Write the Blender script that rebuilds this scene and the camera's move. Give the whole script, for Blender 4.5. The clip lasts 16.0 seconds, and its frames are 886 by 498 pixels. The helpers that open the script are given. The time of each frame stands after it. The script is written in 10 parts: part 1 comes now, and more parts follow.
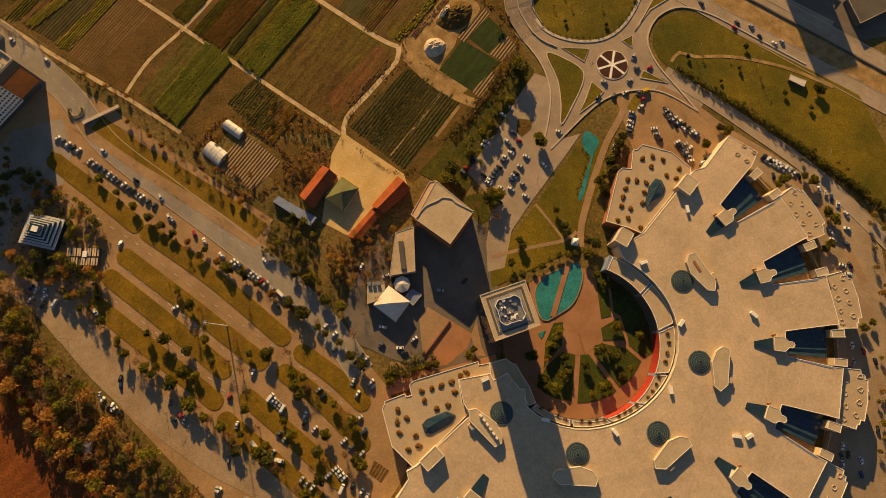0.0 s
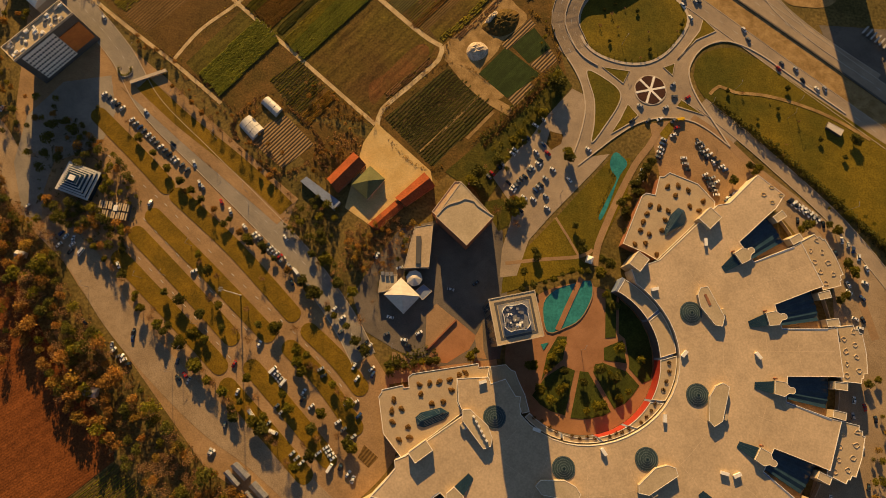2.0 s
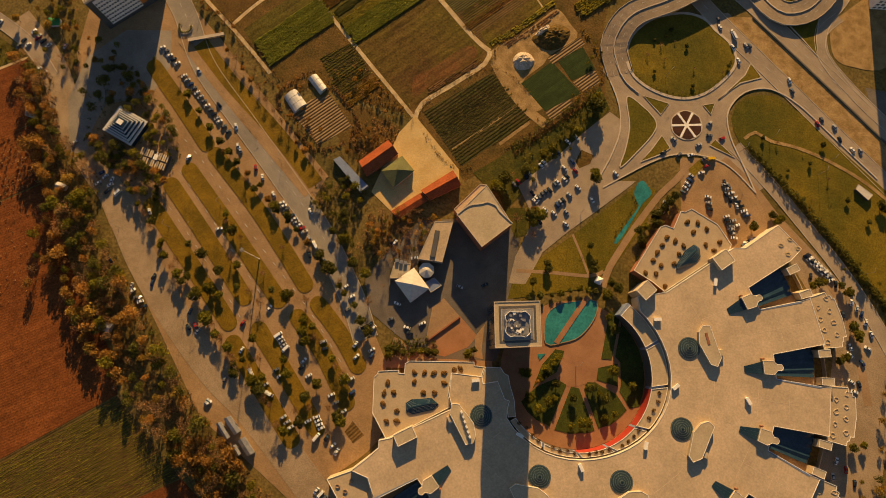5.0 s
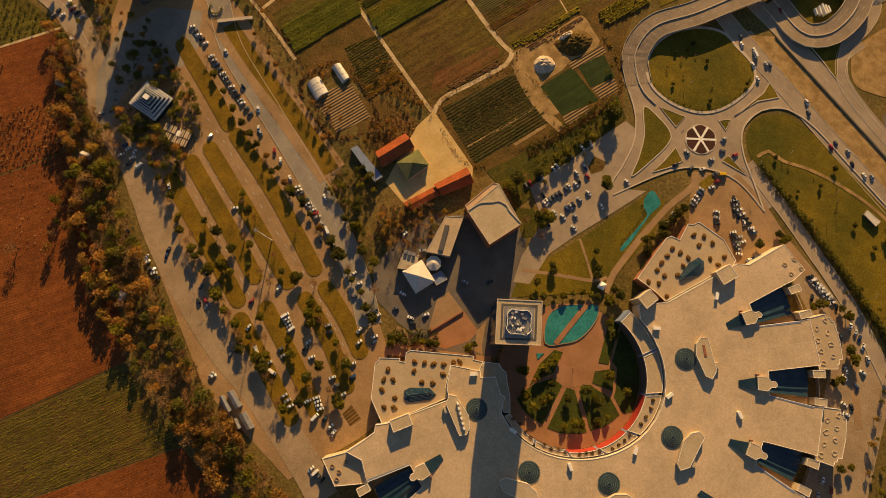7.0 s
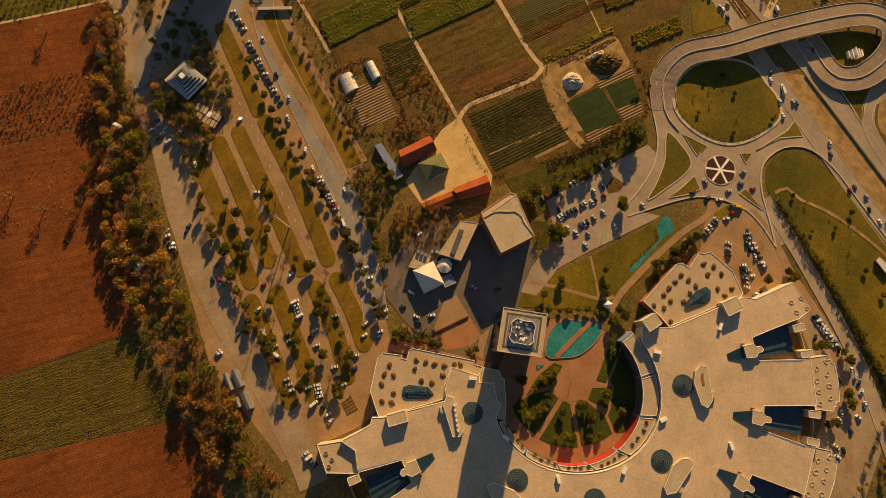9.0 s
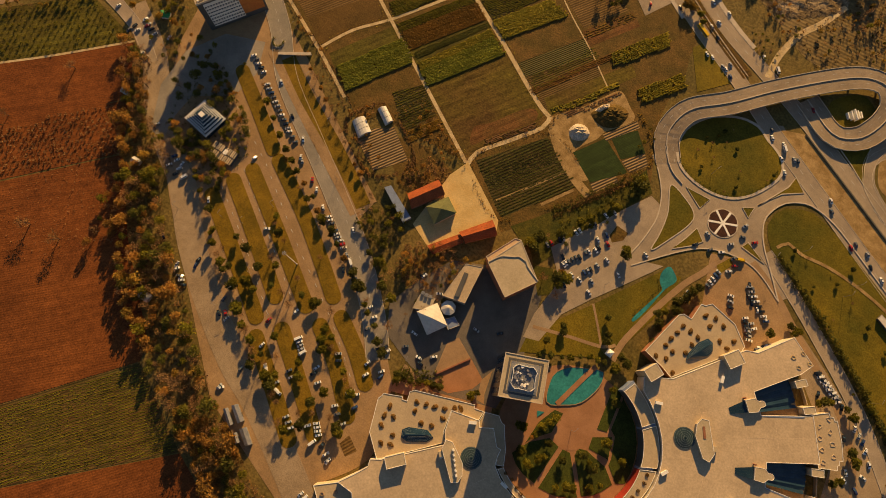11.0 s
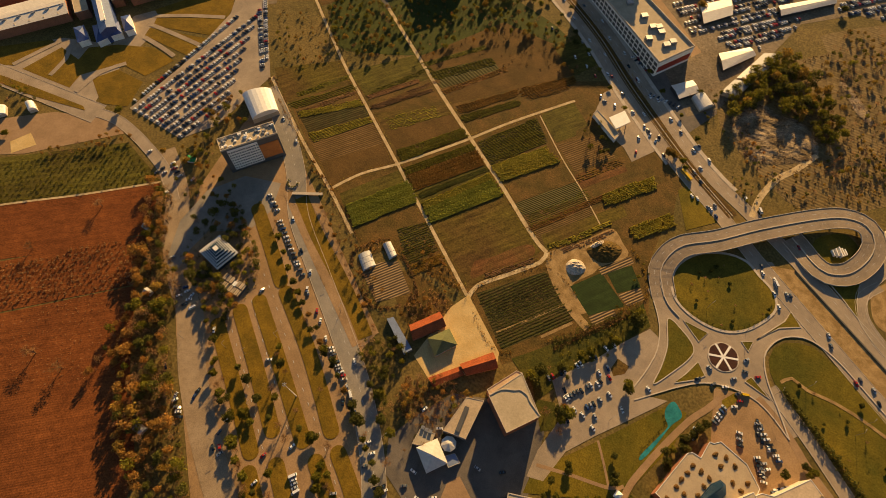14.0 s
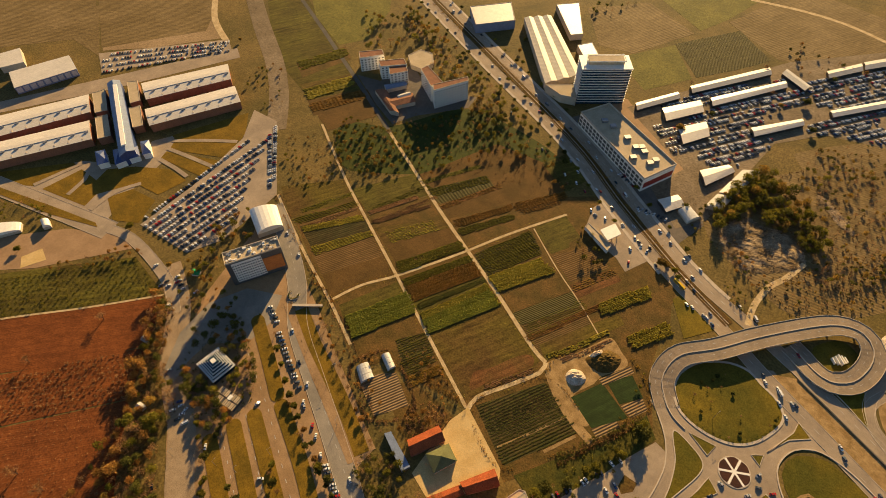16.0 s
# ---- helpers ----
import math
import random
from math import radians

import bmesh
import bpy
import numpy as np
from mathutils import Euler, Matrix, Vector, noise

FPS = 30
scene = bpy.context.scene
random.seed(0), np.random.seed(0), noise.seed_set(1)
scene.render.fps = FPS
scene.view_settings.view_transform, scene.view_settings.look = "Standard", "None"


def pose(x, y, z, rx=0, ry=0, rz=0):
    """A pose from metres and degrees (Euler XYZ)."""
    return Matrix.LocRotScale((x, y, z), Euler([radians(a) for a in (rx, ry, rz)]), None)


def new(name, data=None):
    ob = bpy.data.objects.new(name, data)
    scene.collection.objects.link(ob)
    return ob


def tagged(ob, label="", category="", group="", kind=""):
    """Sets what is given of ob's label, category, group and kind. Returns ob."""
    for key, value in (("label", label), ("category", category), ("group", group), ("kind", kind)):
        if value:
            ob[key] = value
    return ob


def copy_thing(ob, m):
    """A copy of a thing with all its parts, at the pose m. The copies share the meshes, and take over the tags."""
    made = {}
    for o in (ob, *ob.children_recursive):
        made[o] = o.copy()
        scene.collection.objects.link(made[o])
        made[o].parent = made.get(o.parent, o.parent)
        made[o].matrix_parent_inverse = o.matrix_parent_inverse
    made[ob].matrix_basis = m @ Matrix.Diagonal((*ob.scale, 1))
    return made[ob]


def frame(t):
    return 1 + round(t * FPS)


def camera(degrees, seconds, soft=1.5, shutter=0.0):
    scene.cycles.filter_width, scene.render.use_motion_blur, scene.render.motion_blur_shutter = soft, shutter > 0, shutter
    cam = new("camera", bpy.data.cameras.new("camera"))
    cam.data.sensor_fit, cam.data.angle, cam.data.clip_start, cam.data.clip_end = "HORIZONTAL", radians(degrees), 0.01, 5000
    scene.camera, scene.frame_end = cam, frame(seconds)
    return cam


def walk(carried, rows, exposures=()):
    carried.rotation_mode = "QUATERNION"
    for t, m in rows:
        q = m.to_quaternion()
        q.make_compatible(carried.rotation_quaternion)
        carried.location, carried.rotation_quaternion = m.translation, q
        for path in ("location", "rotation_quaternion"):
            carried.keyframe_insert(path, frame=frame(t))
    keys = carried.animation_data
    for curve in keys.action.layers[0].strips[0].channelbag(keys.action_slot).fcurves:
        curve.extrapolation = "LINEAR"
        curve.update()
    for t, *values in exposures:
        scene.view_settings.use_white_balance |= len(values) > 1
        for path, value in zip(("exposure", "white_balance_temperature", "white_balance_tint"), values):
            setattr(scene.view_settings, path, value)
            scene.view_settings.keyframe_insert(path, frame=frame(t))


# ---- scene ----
cam = camera(77.04, 16.0, 0.25)
# seconds, place, turn about the vertical, degrees off straight down, lean
PATH = [
    (0, 0.00, 0.00, 334.00, -0.004, 11.037, 1.161),
    (0.5, 0.21, -0.39, 335.24, 1.929, 11.040, 0.878),
    (1, 0.45, -0.76, 336.54, 4.151, 11.042, 0.492),
    (1.5, 0.72, -1.10, 337.96, 6.877, 11.019, 0.114),
    (2, 1.00, -1.36, 339.43, 9.398, 11.003, -0.413),
    (2.5, 1.26, -1.56, 340.92, 11.691, 10.967, -0.656),
    (3, 1.51, -1.76, 342.44, 13.310, 10.903, -0.490),
    (3.5, 1.76, -2.04, 344.01, 15.119, 10.825, -0.645),
    (4, 2.03, -2.44, 345.60, 16.578, 10.814, -0.518),
    (6.5, 3.08, -4.89, 353.90, 22.065, 10.424, -0.475),
    (7, 3.02, -5.24, 355.60, 23.322, 10.260, -0.489),
    (7.5, 2.73, -5.48, 357.32, 24.815, 10.060, -0.457),
    (8, 2.28, -5.53, 358.98, 26.578, 9.856, -0.525),
    (10.5, -0.34, -4.37, 366.29, 30.504, 12.720, 0.101),
    (11, -0.50, -4.13, 367.75, 30.782, 14.179, 0.040),
    (11.5, -0.34, -3.92, 369.25, 31.216, 16.043, -0.158),
    (12, 0.06, -3.76, 370.78, 31.653, 18.154, -0.495),
    (12.5, 0.60, -3.73, 372.32, 31.984, 20.324, -0.771),
    (13, 1.11, -3.76, 373.74, 31.943, 22.641, -0.694),
    (13.5, 1.59, -3.98, 375.10, 31.926, 24.998, -0.588),
    (14, 2.01, -4.34, 376.30, 31.799, 27.466, -0.551),
    (14.5, 2.50, -4.91, 377.56, 31.674, 30.105, -0.507),
    (15, 3.15, -5.59, 378.90, 31.598, 32.811, -0.555),
    (15.5, 3.99, -6.31, 380.29, 31.602, 36.002, -0.766),
    (16, 4.89, -6.96, 381.58, 31.485, 38.838, -0.726),
]
walk(cam, [(t, pose(x, y, z, off, 0, yaw) @ pose(0, 0, 0, 0, 0, lean)) for t, x, y, z, yaw, off, lean in PATH], [(0, 0.72, 7800, 18), (10.5, 0.72, 7800, 18), (13.5, 0.84, 7550, 16), (16, 1.09, 6900, 12)])
SUN, SKY = 5.0, 0.048


# ---------- light ----------
SUN_AZ, SUN_EL = 104.5, 17.0          # degrees: azimuth of the sun counted from +x to +y, and height
world = bpy.data.worlds.new("sky")
scene.world = world
world.use_nodes = True
wn = world.node_tree.nodes
sky = wn.new("ShaderNodeTexSky")
sky.sky_type, sky.sun_disc = "NISHITA", False
sky.sun_elevation, sky.sun_rotation = radians(SUN_EL), radians(90 - SUN_AZ)
sky.dust_density, sky.air_density, sky.ozone_density = 0.4, 1.0, 3.0
wn["Background"].inputs["Strength"].default_value = SKY
world.node_tree.links.new(sky.outputs[0], wn["Background"].inputs["Color"])
sun = new("sun", bpy.data.lights.new("sun", "SUN"))
sun.data.energy, sun.data.angle, sun.data.color = SUN, radians(0.6), (1.0, 0.70, 0.31)
sv = Vector((math.cos(radians(SUN_AZ)) * math.cos(radians(SUN_EL)), math.sin(radians(SUN_AZ)) * math.cos(radians(SUN_EL)), math.sin(radians(SUN_EL))))
sun.matrix_world = Matrix.Translation((0, 0, 300)) @ sv.to_track_quat("Z", "Y").to_matrix().to_4x4()


# ---------- materials ----------
def mat(name, c1, c2=None, big=0.06, fine=1.5, fine_amt=0.25, rough=0.85, bump=0.0, metal=0.0, rows=0.0, c3=None, row_amt=0.5, island=0.0, obrand=0.0, row_axis=1, streak=0.55):
    """A surface with patches of two colours, fine grain and, where rows is set, furrows of that spacing along its own x axis."""
    m = bpy.data.materials.new(name)
    m.use_nodes = True
    nt = m.node_tree
    n, l = nt.nodes, nt.links
    b = n["Principled BSDF"]
    b.inputs["Roughness"].default_value, b.inputs["Metallic"].default_value = rough, metal
    b.inputs["Specular IOR Level"].default_value = 0.08 if rough > 0.65 else 0.5
    pos = n.new("ShaderNodeNewGeometry")
    na = n.new("ShaderNodeTexNoise")
    na.inputs["Scale"].default_value, na.inputs["Detail"].default_value = big, 4.0
    l.new(pos.outputs["Position"], na.inputs["Vector"])
    ramp = n.new("ShaderNodeMapRange")
    ramp.inputs[1].default_value, ramp.inputs[2].default_value = 0.36, 0.64
    l.new(na.outputs["Fac"], ramp.inputs[0])
    mx = n.new("ShaderNodeMix")
    mx.data_type = "RGBA"
    mx.inputs[6].default_value, mx.inputs[7].default_value = (*c1, 1), (*(c2 or c1), 1)
    l.new(ramp.outputs[0], mx.inputs[0])
    out = mx.outputs[2]
    nf = n.new("ShaderNodeTexNoise")
    nf.inputs["Scale"].default_value, nf.inputs["Detail"].default_value = fine, 3.0
    l.new(pos.outputs["Position"], nf.inputs["Vector"])
    value = nf.outputs["Fac"]
    rf = n.new("ShaderNodeMapRange")
    rf.inputs[1].default_value, rf.inputs[2].default_value, rf.inputs[3].default_value, rf.inputs[4].default_value = 0.3, 0.7, 1 - fine_amt, 1 + fine_amt
    l.new(value, rf.inputs[0])
    gain = rf.outputs[0]
    nm = n.new("ShaderNodeTexNoise")
    nm.inputs["Scale"].default_value, nm.inputs["Detail"].default_value, nm.inputs["Roughness"].default_value = max(big, 0.04) * 4.5, 5.0, 0.65
    l.new(pos.outputs["Position"], nm.inputs["Vector"])

    def times(a, sock, lo, hi):
        r = n.new("ShaderNodeMapRange")
        r.inputs[3].default_value, r.inputs[4].default_value = lo, hi
        l.new(sock, r.inputs[0])
        q = n.new("ShaderNodeMath")
        q.operation = "MULTIPLY"
        l.new(a, q.inputs[0]), l.new(r.outputs[0], q.inputs[1])
        return q.outputs[0]
    if not island:
        gain = times(gain, nm.outputs["Fac"], 1 - 1.6 * fine_amt, 1 + 1.6 * fine_amt)
    if island:
        gain = times(gain, pos.outputs["Random Per Island"], 1 - island, 1 + island)
    if obrand:
        gain = times(gain, n.new("ShaderNodeObjectInfo").outputs["Random"], 1 - obrand, 1 + obrand)
    if rows:
        tc = n.new("ShaderNodeTexCoord")
        sp = n.new("ShaderNodeSeparateXYZ")
        l.new(tc.outputs["Object"], sp.inputs[0])
        wob = n.new("ShaderNodeMath")
        wob.operation = "MULTIPLY_ADD"
        wob.inputs[1].default_value = 0.5
        l.new(nf.outputs["Fac"], wob.inputs[0]), l.new(sp.outputs[row_axis], wob.inputs[2])
        k = n.new("ShaderNodeMath")
        k.operation = "MULTIPLY"
        k.inputs[1].default_value = 2 * math.pi / rows
        l.new(wob.outputs[0], k.inputs[0])
        s = n.new("ShaderNodeMath")
        s.operation = "SINE"
        l.new(k.outputs[0], s.inputs[0])
        rr = n.new("ShaderNodeMapRange")
        rr.inputs[1].default_value = -1.0
        l.new(s.outputs[0], rr.inputs[0])
        amt = n.new("ShaderNodeMath")
        amt.operation = "MULTIPLY"
        amt.inputs[1].default_value = row_amt
        l.new(rr.outputs[0], amt.inputs[0])
        m3 = n.new("ShaderNodeMix")
        m3.data_type = "RGBA"
        l.new(amt.outputs[0], m3.inputs[0]), l.new(out, m3.inputs[6])
        m3.inputs[7].default_value = (*(c3 or [v * 0.4 for v in c1]), 1)
        out = m3.outputs[2]
        # uneven growth from row to row, drawn out along the rows
        mp = n.new("ShaderNodeMapping")
        mp.inputs["Scale"].default_value = (0.035, 0.30, 1.0) if row_axis == 1 else (0.30, 0.035, 1.0)
        l.new(tc.outputs["Object"], mp.inputs["Vector"])
        ns = n.new("ShaderNodeTexNoise")
        ns.inputs["Scale"].default_value, ns.inputs["Detail"].default_value, ns.inputs["Roughness"].default_value = 1.0, 5.0, 0.6
        l.new(mp.outputs[0], ns.inputs["Vector"])
        gain = times(gain, ns.outputs["Fac"], 1 - streak, 1 + streak)
    sc = n.new("ShaderNodeVectorMath")
    sc.operation = "SCALE"
    l.new(out, sc.inputs[0]), l.new(gain, sc.inputs["Scale"])
    l.new(sc.outputs[0], b.inputs["Base Color"])
    if bump:
        bp = n.new("ShaderNodeBump")
        bp.inputs["Distance"].default_value = bump
        l.new(rr.outputs[0] if rows else nf.outputs["Fac"], bp.inputs["Height"])
        l.new(bp.outputs[0], b.inputs["Normal"])
    return m


M = {}
M["ground"] = mat("dry_ground", (0.185, 0.125, 0.042), (0.115, 0.087, 0.027), 0.02, 0.6, 0.35, bump=0.15)
M["scrub"] = mat("scrub_soil", (0.150, 0.084, 0.025), (0.093, 0.062, 0.017), 0.07, 0.9, 0.34, bump=0.2)
M["soil"] = mat("brown_soil", (0.130, 0.071, 0.022), (0.092, 0.054, 0.016), 0.05, 0.9, 0.24, bump=0.12)
M["soil_rows"] = mat("ploughed_soil", (0.19, 0.112, 0.042), (0.15, 0.09, 0.032), 0.05, 1.0, 0.25, rows=1.9, c3=(0.075, 0.04, 0.015), row_amt=0.7, bump=0.1)
M["red_soil"] = mat("red_brown_soil", (0.205, 0.064, 0.018), (0.148, 0.046, 0.014), 0.022, 0.9, 0.35, rows=1.6, c3=(0.13, 0.042, 0.014), row_amt=0.16, bump=0.03)
M["stubble"] = mat("stubble", (0.113, 0.083, 0.015), (0.106, 0.058, 0.019), 0.022, 0.7, 0.36, rows=1.3, c3=(0.085, 0.058, 0.013), row_amt=0.08, bump=0.02, streak=1.0)
M["olive"] = mat("olive_stubble", (0.112, 0.094, 0.017), (0.082, 0.062, 0.014), 0.03, 0.8, 0.36, rows=1.7, c3=(0.055, 0.046, 0.010), row_amt=0.12, bump=0.02, streak=1.0)
M["veg"] = mat("vegetable_bed", (0.036, 0.039, 0.012), (0.060, 0.043, 0.014), 0.06, 1.5, 0.4, rows=2.2, c3=(0.092, 0.058, 0.022), row_amt=0.45, bump=0.15, streak=0.9)
M["veg_west"] = mat("young_green_rows", (0.068, 0.064, 0.016), (0.102, 0.060, 0.019), 0.035, 1.2, 0.35, rows=1.9, c3=(0.125, 0.066, 0.024), row_amt=0.6, bump=0.1, streak=0.8)
M["weeds"] = mat("weedy_ground", (0.092, 0.076, 0.014), (0.048, 0.052, 0.011), 0.09, 1.0, 0.36, bump=0.15)
M["rust_soil"] = mat("rust_brown_soil", (0.158, 0.066, 0.024), (0.130, 0.070, 0.022), 0.06, 0.9, 0.34, rows=1.3, c3=(0.10, 0.048, 0.016), row_amt=0.15, bump=0.03, streak=1.0)
M["veg_green"] = mat("green_rows", (0.085, 0.080, 0.022), (0.065, 0.064, 0.018), 0.1, 1.5, 0.25, rows=1.5, c3=(0.10, 0.06, 0.03), row_amt=0.6, bump=0.2)
M["soil_fine"] = mat("fine_soil_rows", (0.15, 0.086, 0.030), (0.115, 0.072, 0.024), 0.08, 1.2, 0.3, rows=1.5, c3=(0.07, 0.048, 0.018), row_amt=0.5, bump=0.12)
M["net"] = mat("netted_bed", (0.035, 0.058, 0.016), (0.028, 0.044, 0.013), 0.15, 2.0, 0.3, rows=1.1, c3=(0.02, 0.03, 0.01), row_amt=0.4)
M["grass"] = mat("lawn", (0.178, 0.124, 0.015), (0.080, 0.074, 0.011), 0.022, 1.0, 0.28, bump=0.09)
M["grass_dry"] = mat("dry_grass", (0.215, 0.125, 0.016), (0.140, 0.088, 0.012), 0.06, 1.2, 0.28, bump=0.1)
M["grass_green"] = mat("watered_lawn", (0.062, 0.072, 0.014), (0.046, 0.054, 0.012), 0.08, 1.5, 0.3, bump=0.04)
M["asphalt"] = mat("worn_asphalt", (0.385, 0.300, 0.215), (0.30, 0.235, 0.170), 0.05, 1.6, 0.16, rough=0.9)
M["boulevard"] = mat("boulevard_asphalt", (0.31, 0.265, 0.21), (0.235, 0.205, 0.165), 0.05, 1.6, 0.16, rough=0.9)
M["asphalt_dark"] = mat("asphalt", (0.125, 0.110, 0.092), (0.092, 0.083, 0.070), 0.06, 1.6, 0.2, rough=0.9)
M["forecourt"] = mat("grey_asphalt", (0.180, 0.150, 0.120), (0.130, 0.110, 0.090), 0.05, 1.6, 0.2, rough=0.9)
M["paving"] = mat("brown_paving", (0.36, 0.23, 0.13), (0.30, 0.19, 0.105), 0.08, 2.5, 0.15)
M["lot"] = mat("lot_paving", (0.37, 0.235, 0.125), (0.275, 0.172, 0.088), 0.05, 1.1, 0.17)
M["brick"] = mat("red_paving", (0.37, 0.185, 0.098), (0.31, 0.152, 0.078), 0.1, 2.5, 0.12)
M["dirt"] = mat("dirt_track", (0.40, 0.26, 0.115), (0.25, 0.155, 0.062), 0.15, 1.6, 0.25, bump=0.1)
M["sand"] = mat("sand_yard", (0.62, 0.44, 0.20), (0.55, 0.37, 0.15), 0.12, 1.2, 0.12)
M["kerb"] = mat("kerb_concrete", (0.55, 0.46, 0.36), (0.48, 0.40, 0.31), 0.3, 2.0, 0.12)
M["mark"] = mat("road_paint", (0.60, 0.58, 0.52), (0.5, 0.48, 0.43), 0.5, 3.0, 0.2)
M["roof"] = mat("pale_roof_screed", (0.57, 0.43, 0.285), (0.47, 0.355, 0.235), 0.045, 0.9, 0.12)
M["roof2"] = mat("pale_roof", (0.50, 0.40, 0.27), (0.44, 0.35, 0.23), 0.12, 1.1, 0.10)
M["terrace"] = mat("terrace_tiles", (0.48, 0.37, 0.24), (0.43, 0.325, 0.21), 0.1, 1.2, 0.10)
M["white"] = mat("white_paint", (0.88, 0.84, 0.76), (0.80, 0.76, 0.68), 0.4, 2.0, 0.06, rough=0.6)
M["wall"] = mat("cream_wall", (0.55, 0.46, 0.35), (0.48, 0.40, 0.30), 0.15, 1.4, 0.12)
M["darkwall"] = mat("dark_cladding", (0.10, 0.095, 0.09), (0.08, 0.075, 0.07), 0.15, 1.4, 0.1, rough=0.5)
M["red"] = mat("red_paint", (0.36, 0.032, 0.018), (0.29, 0.028, 0.016), 0.3, 1.5, 0.15, rough=0.6)
# dark glass; the blue in its base colour paints the reflected sky
M["glass"] = mat("sky_tinted_glass", (0.014, 0.036, 0.056), (0.020, 0.048, 0.070), 0.2, 1.0, 0.1, rough=0.12)
M["metal"] = mat("grey_metal", (0.34, 0.33, 0.32), (0.26, 0.26, 0.26), 0.4, 2.0, 0.15, rough=0.45, metal=0.5)
M["sheet"] = mat("sheet_roof", (0.46, 0.44, 0.40), (0.38, 0.36, 0.33), 0.1, 0.8, 0.12, rough=0.55, rows=1.2, c3=(0.30, 0.28, 0.26), row_amt=0.4, streak=0.12)
M["sheet_white"] = mat("white_sheet_roof", (0.70, 0.63, 0.53), (0.62, 0.56, 0.47), 0.06, 0.6, 0.08, rough=0.5, rows=2.4, c3=(0.60, 0.54, 0.45), row_amt=0.4, streak=0.12)
M["tile"] = mat("red_roof_tiles", (0.40, 0.10, 0.036), (0.30, 0.078, 0.03), 0.2, 1.5, 0.25, rows=0.5, c3=(0.2, 0.05, 0.02), row_amt=0.5, streak=0.12)
M["green_roof"] = mat("green_canvas", (0.17, 0.17, 0.075), (0.14, 0.14, 0.06), 0.2, 1.5, 0.12)
M["brickwall"] = mat("brown_red_wall", (0.33, 0.14, 0.08), (0.27, 0.12, 0.07), 0.2, 1.5, 0.15)
M["orange"] = mat("orange_cladding", (0.62, 0.22, 0.06), (0.52, 0.17, 0.05), 0.2, 1.5, 0.12)
M["water"] = mat("turquoise_pool", (0.03, 0.25, 0.24), (0.02, 0.17, 0.17), 0.10, 0.8, 0.2, rough=0.12)
M["blue"] = mat("blue_roof", (0.06, 0.10, 0.25), (0.05, 0.08, 0.2), 0.2, 1.0, 0.15, rough=0.4)
M["blueroof2"] = mat("grey_blue_roof", (0.20, 0.25, 0.36), (0.17, 0.21, 0.30), 0.2, 1.0, 0.12, rough=0.5)
M["shrub"] = mat("dry_shrub", (0.19, 0.095, 0.030), (0.13, 0.072, 0.024), 0.4, 3.0, 0.4, island=0.3)
M["bark"] = mat("bark", (0.12, 0.08, 0.05), (0.09, 0.06, 0.04), 0.5, 4.0, 0.3)
M["leaf_green"] = mat("green_leaves", (0.20, 0.165, 0.020), (0.135, 0.125, 0.017), 0.3, 2.0, 0.3, island=0.3, obrand=0.3)
M["leaf_dark"] = mat("dark_leaves", (0.118, 0.108, 0.022), (0.082, 0.082, 0.017), 0.3, 2.0, 0.3, island=0.35, obrand=0.3)
M["leaf_autumn"] = mat("autumn_leaves", (0.35, 0.172, 0.042), (0.25, 0.138, 0.035), 0.1, 2.0, 0.3, island=0.25, obrand=0.3)
M["leaf_gold"] = mat("golden_leaves", (0.31, 0.185, 0.036), (0.23, 0.145, 0.030), 0.1, 2.0, 0.3, island=0.35, obrand=0.3)
M["twig"] = mat("bare_twigs", (0.34, 0.185, 0.080), (0.25, 0.138, 0.062), 0.1, 2.0, 0.3, island=0.35, obrand=0.3)
M["maize"] = mat("maize_leaves", (0.31, 0.30, 0.045), (0.23, 0.235, 0.036), 0.08, 1.2, 0.4, island=0.3)
M["maize_y"] = mat("yellowing_maize", (0.40, 0.315, 0.045), (0.29, 0.245, 0.035), 0.08, 1.2, 0.4, island=0.3)
# distant meadow and soil: haze is put into these lighter base colours
M["meadow"] = mat("haze_paled_meadow", (0.175, 0.150, 0.034), (0.125, 0.112, 0.026), 0.03, 0.5, 0.35, bump=0.15)
M["tan_soil"] = mat("haze_paled_soil", (0.36, 0.25, 0.14), (0.28, 0.19, 0.10), 0.02, 0.5, 0.25, bump=0.1)
M["gold"] = mat("golden_stems", (0.34, 0.20, 0.035), (0.26, 0.155, 0.028), 0.1, 1.4, 0.35, island=0.3)
M["rust"] = mat("rusty_stems", (0.25, 0.125, 0.025), (0.18, 0.10, 0.022), 0.08, 1.2, 0.4, island=0.3)
M["darkbed"] = mat("dark_bedding", (0.075, 0.032, 0.022), (0.055, 0.026, 0.02), 0.3, 2.5, 0.4)
M["dome"] = mat("dome_glazing", (0.030, 0.060, 0.066), (0.04, 0.070, 0.075), 0.4, 2.0, 0.2, rough=0.3)
M["plastic"] = mat("milky_plastic", (0.62, 0.60, 0.55), (0.52, 0.50, 0.46), 0.3, 1.5, 0.12, rough=0.35)
M["ridges"] = mat("pale_ridges", (0.29, 0.19, 0.095), (0.22, 0.145, 0.075), 0.1, 1.5, 0.15, rows=2.0, c3=(0.12, 0.08, 0.04), row_amt=0.8, bump=0.3, streak=0.12)
# distant field colour, lightened to stand for haze
M["hazed_field"] = mat("haze_paled_field", (0.225, 0.155, 0.070), (0.165, 0.112, 0.045), 0.02, 0.5, 0.25, bump=0.1, rows=3.0, c3=(0.13, 0.09, 0.04), row_amt=0.2)
M["track"] = mat("pale_trodden_earth", (0.60, 0.455, 0.26), (0.45, 0.32, 0.165), 0.15, 1.6, 0.22, bump=0.1)
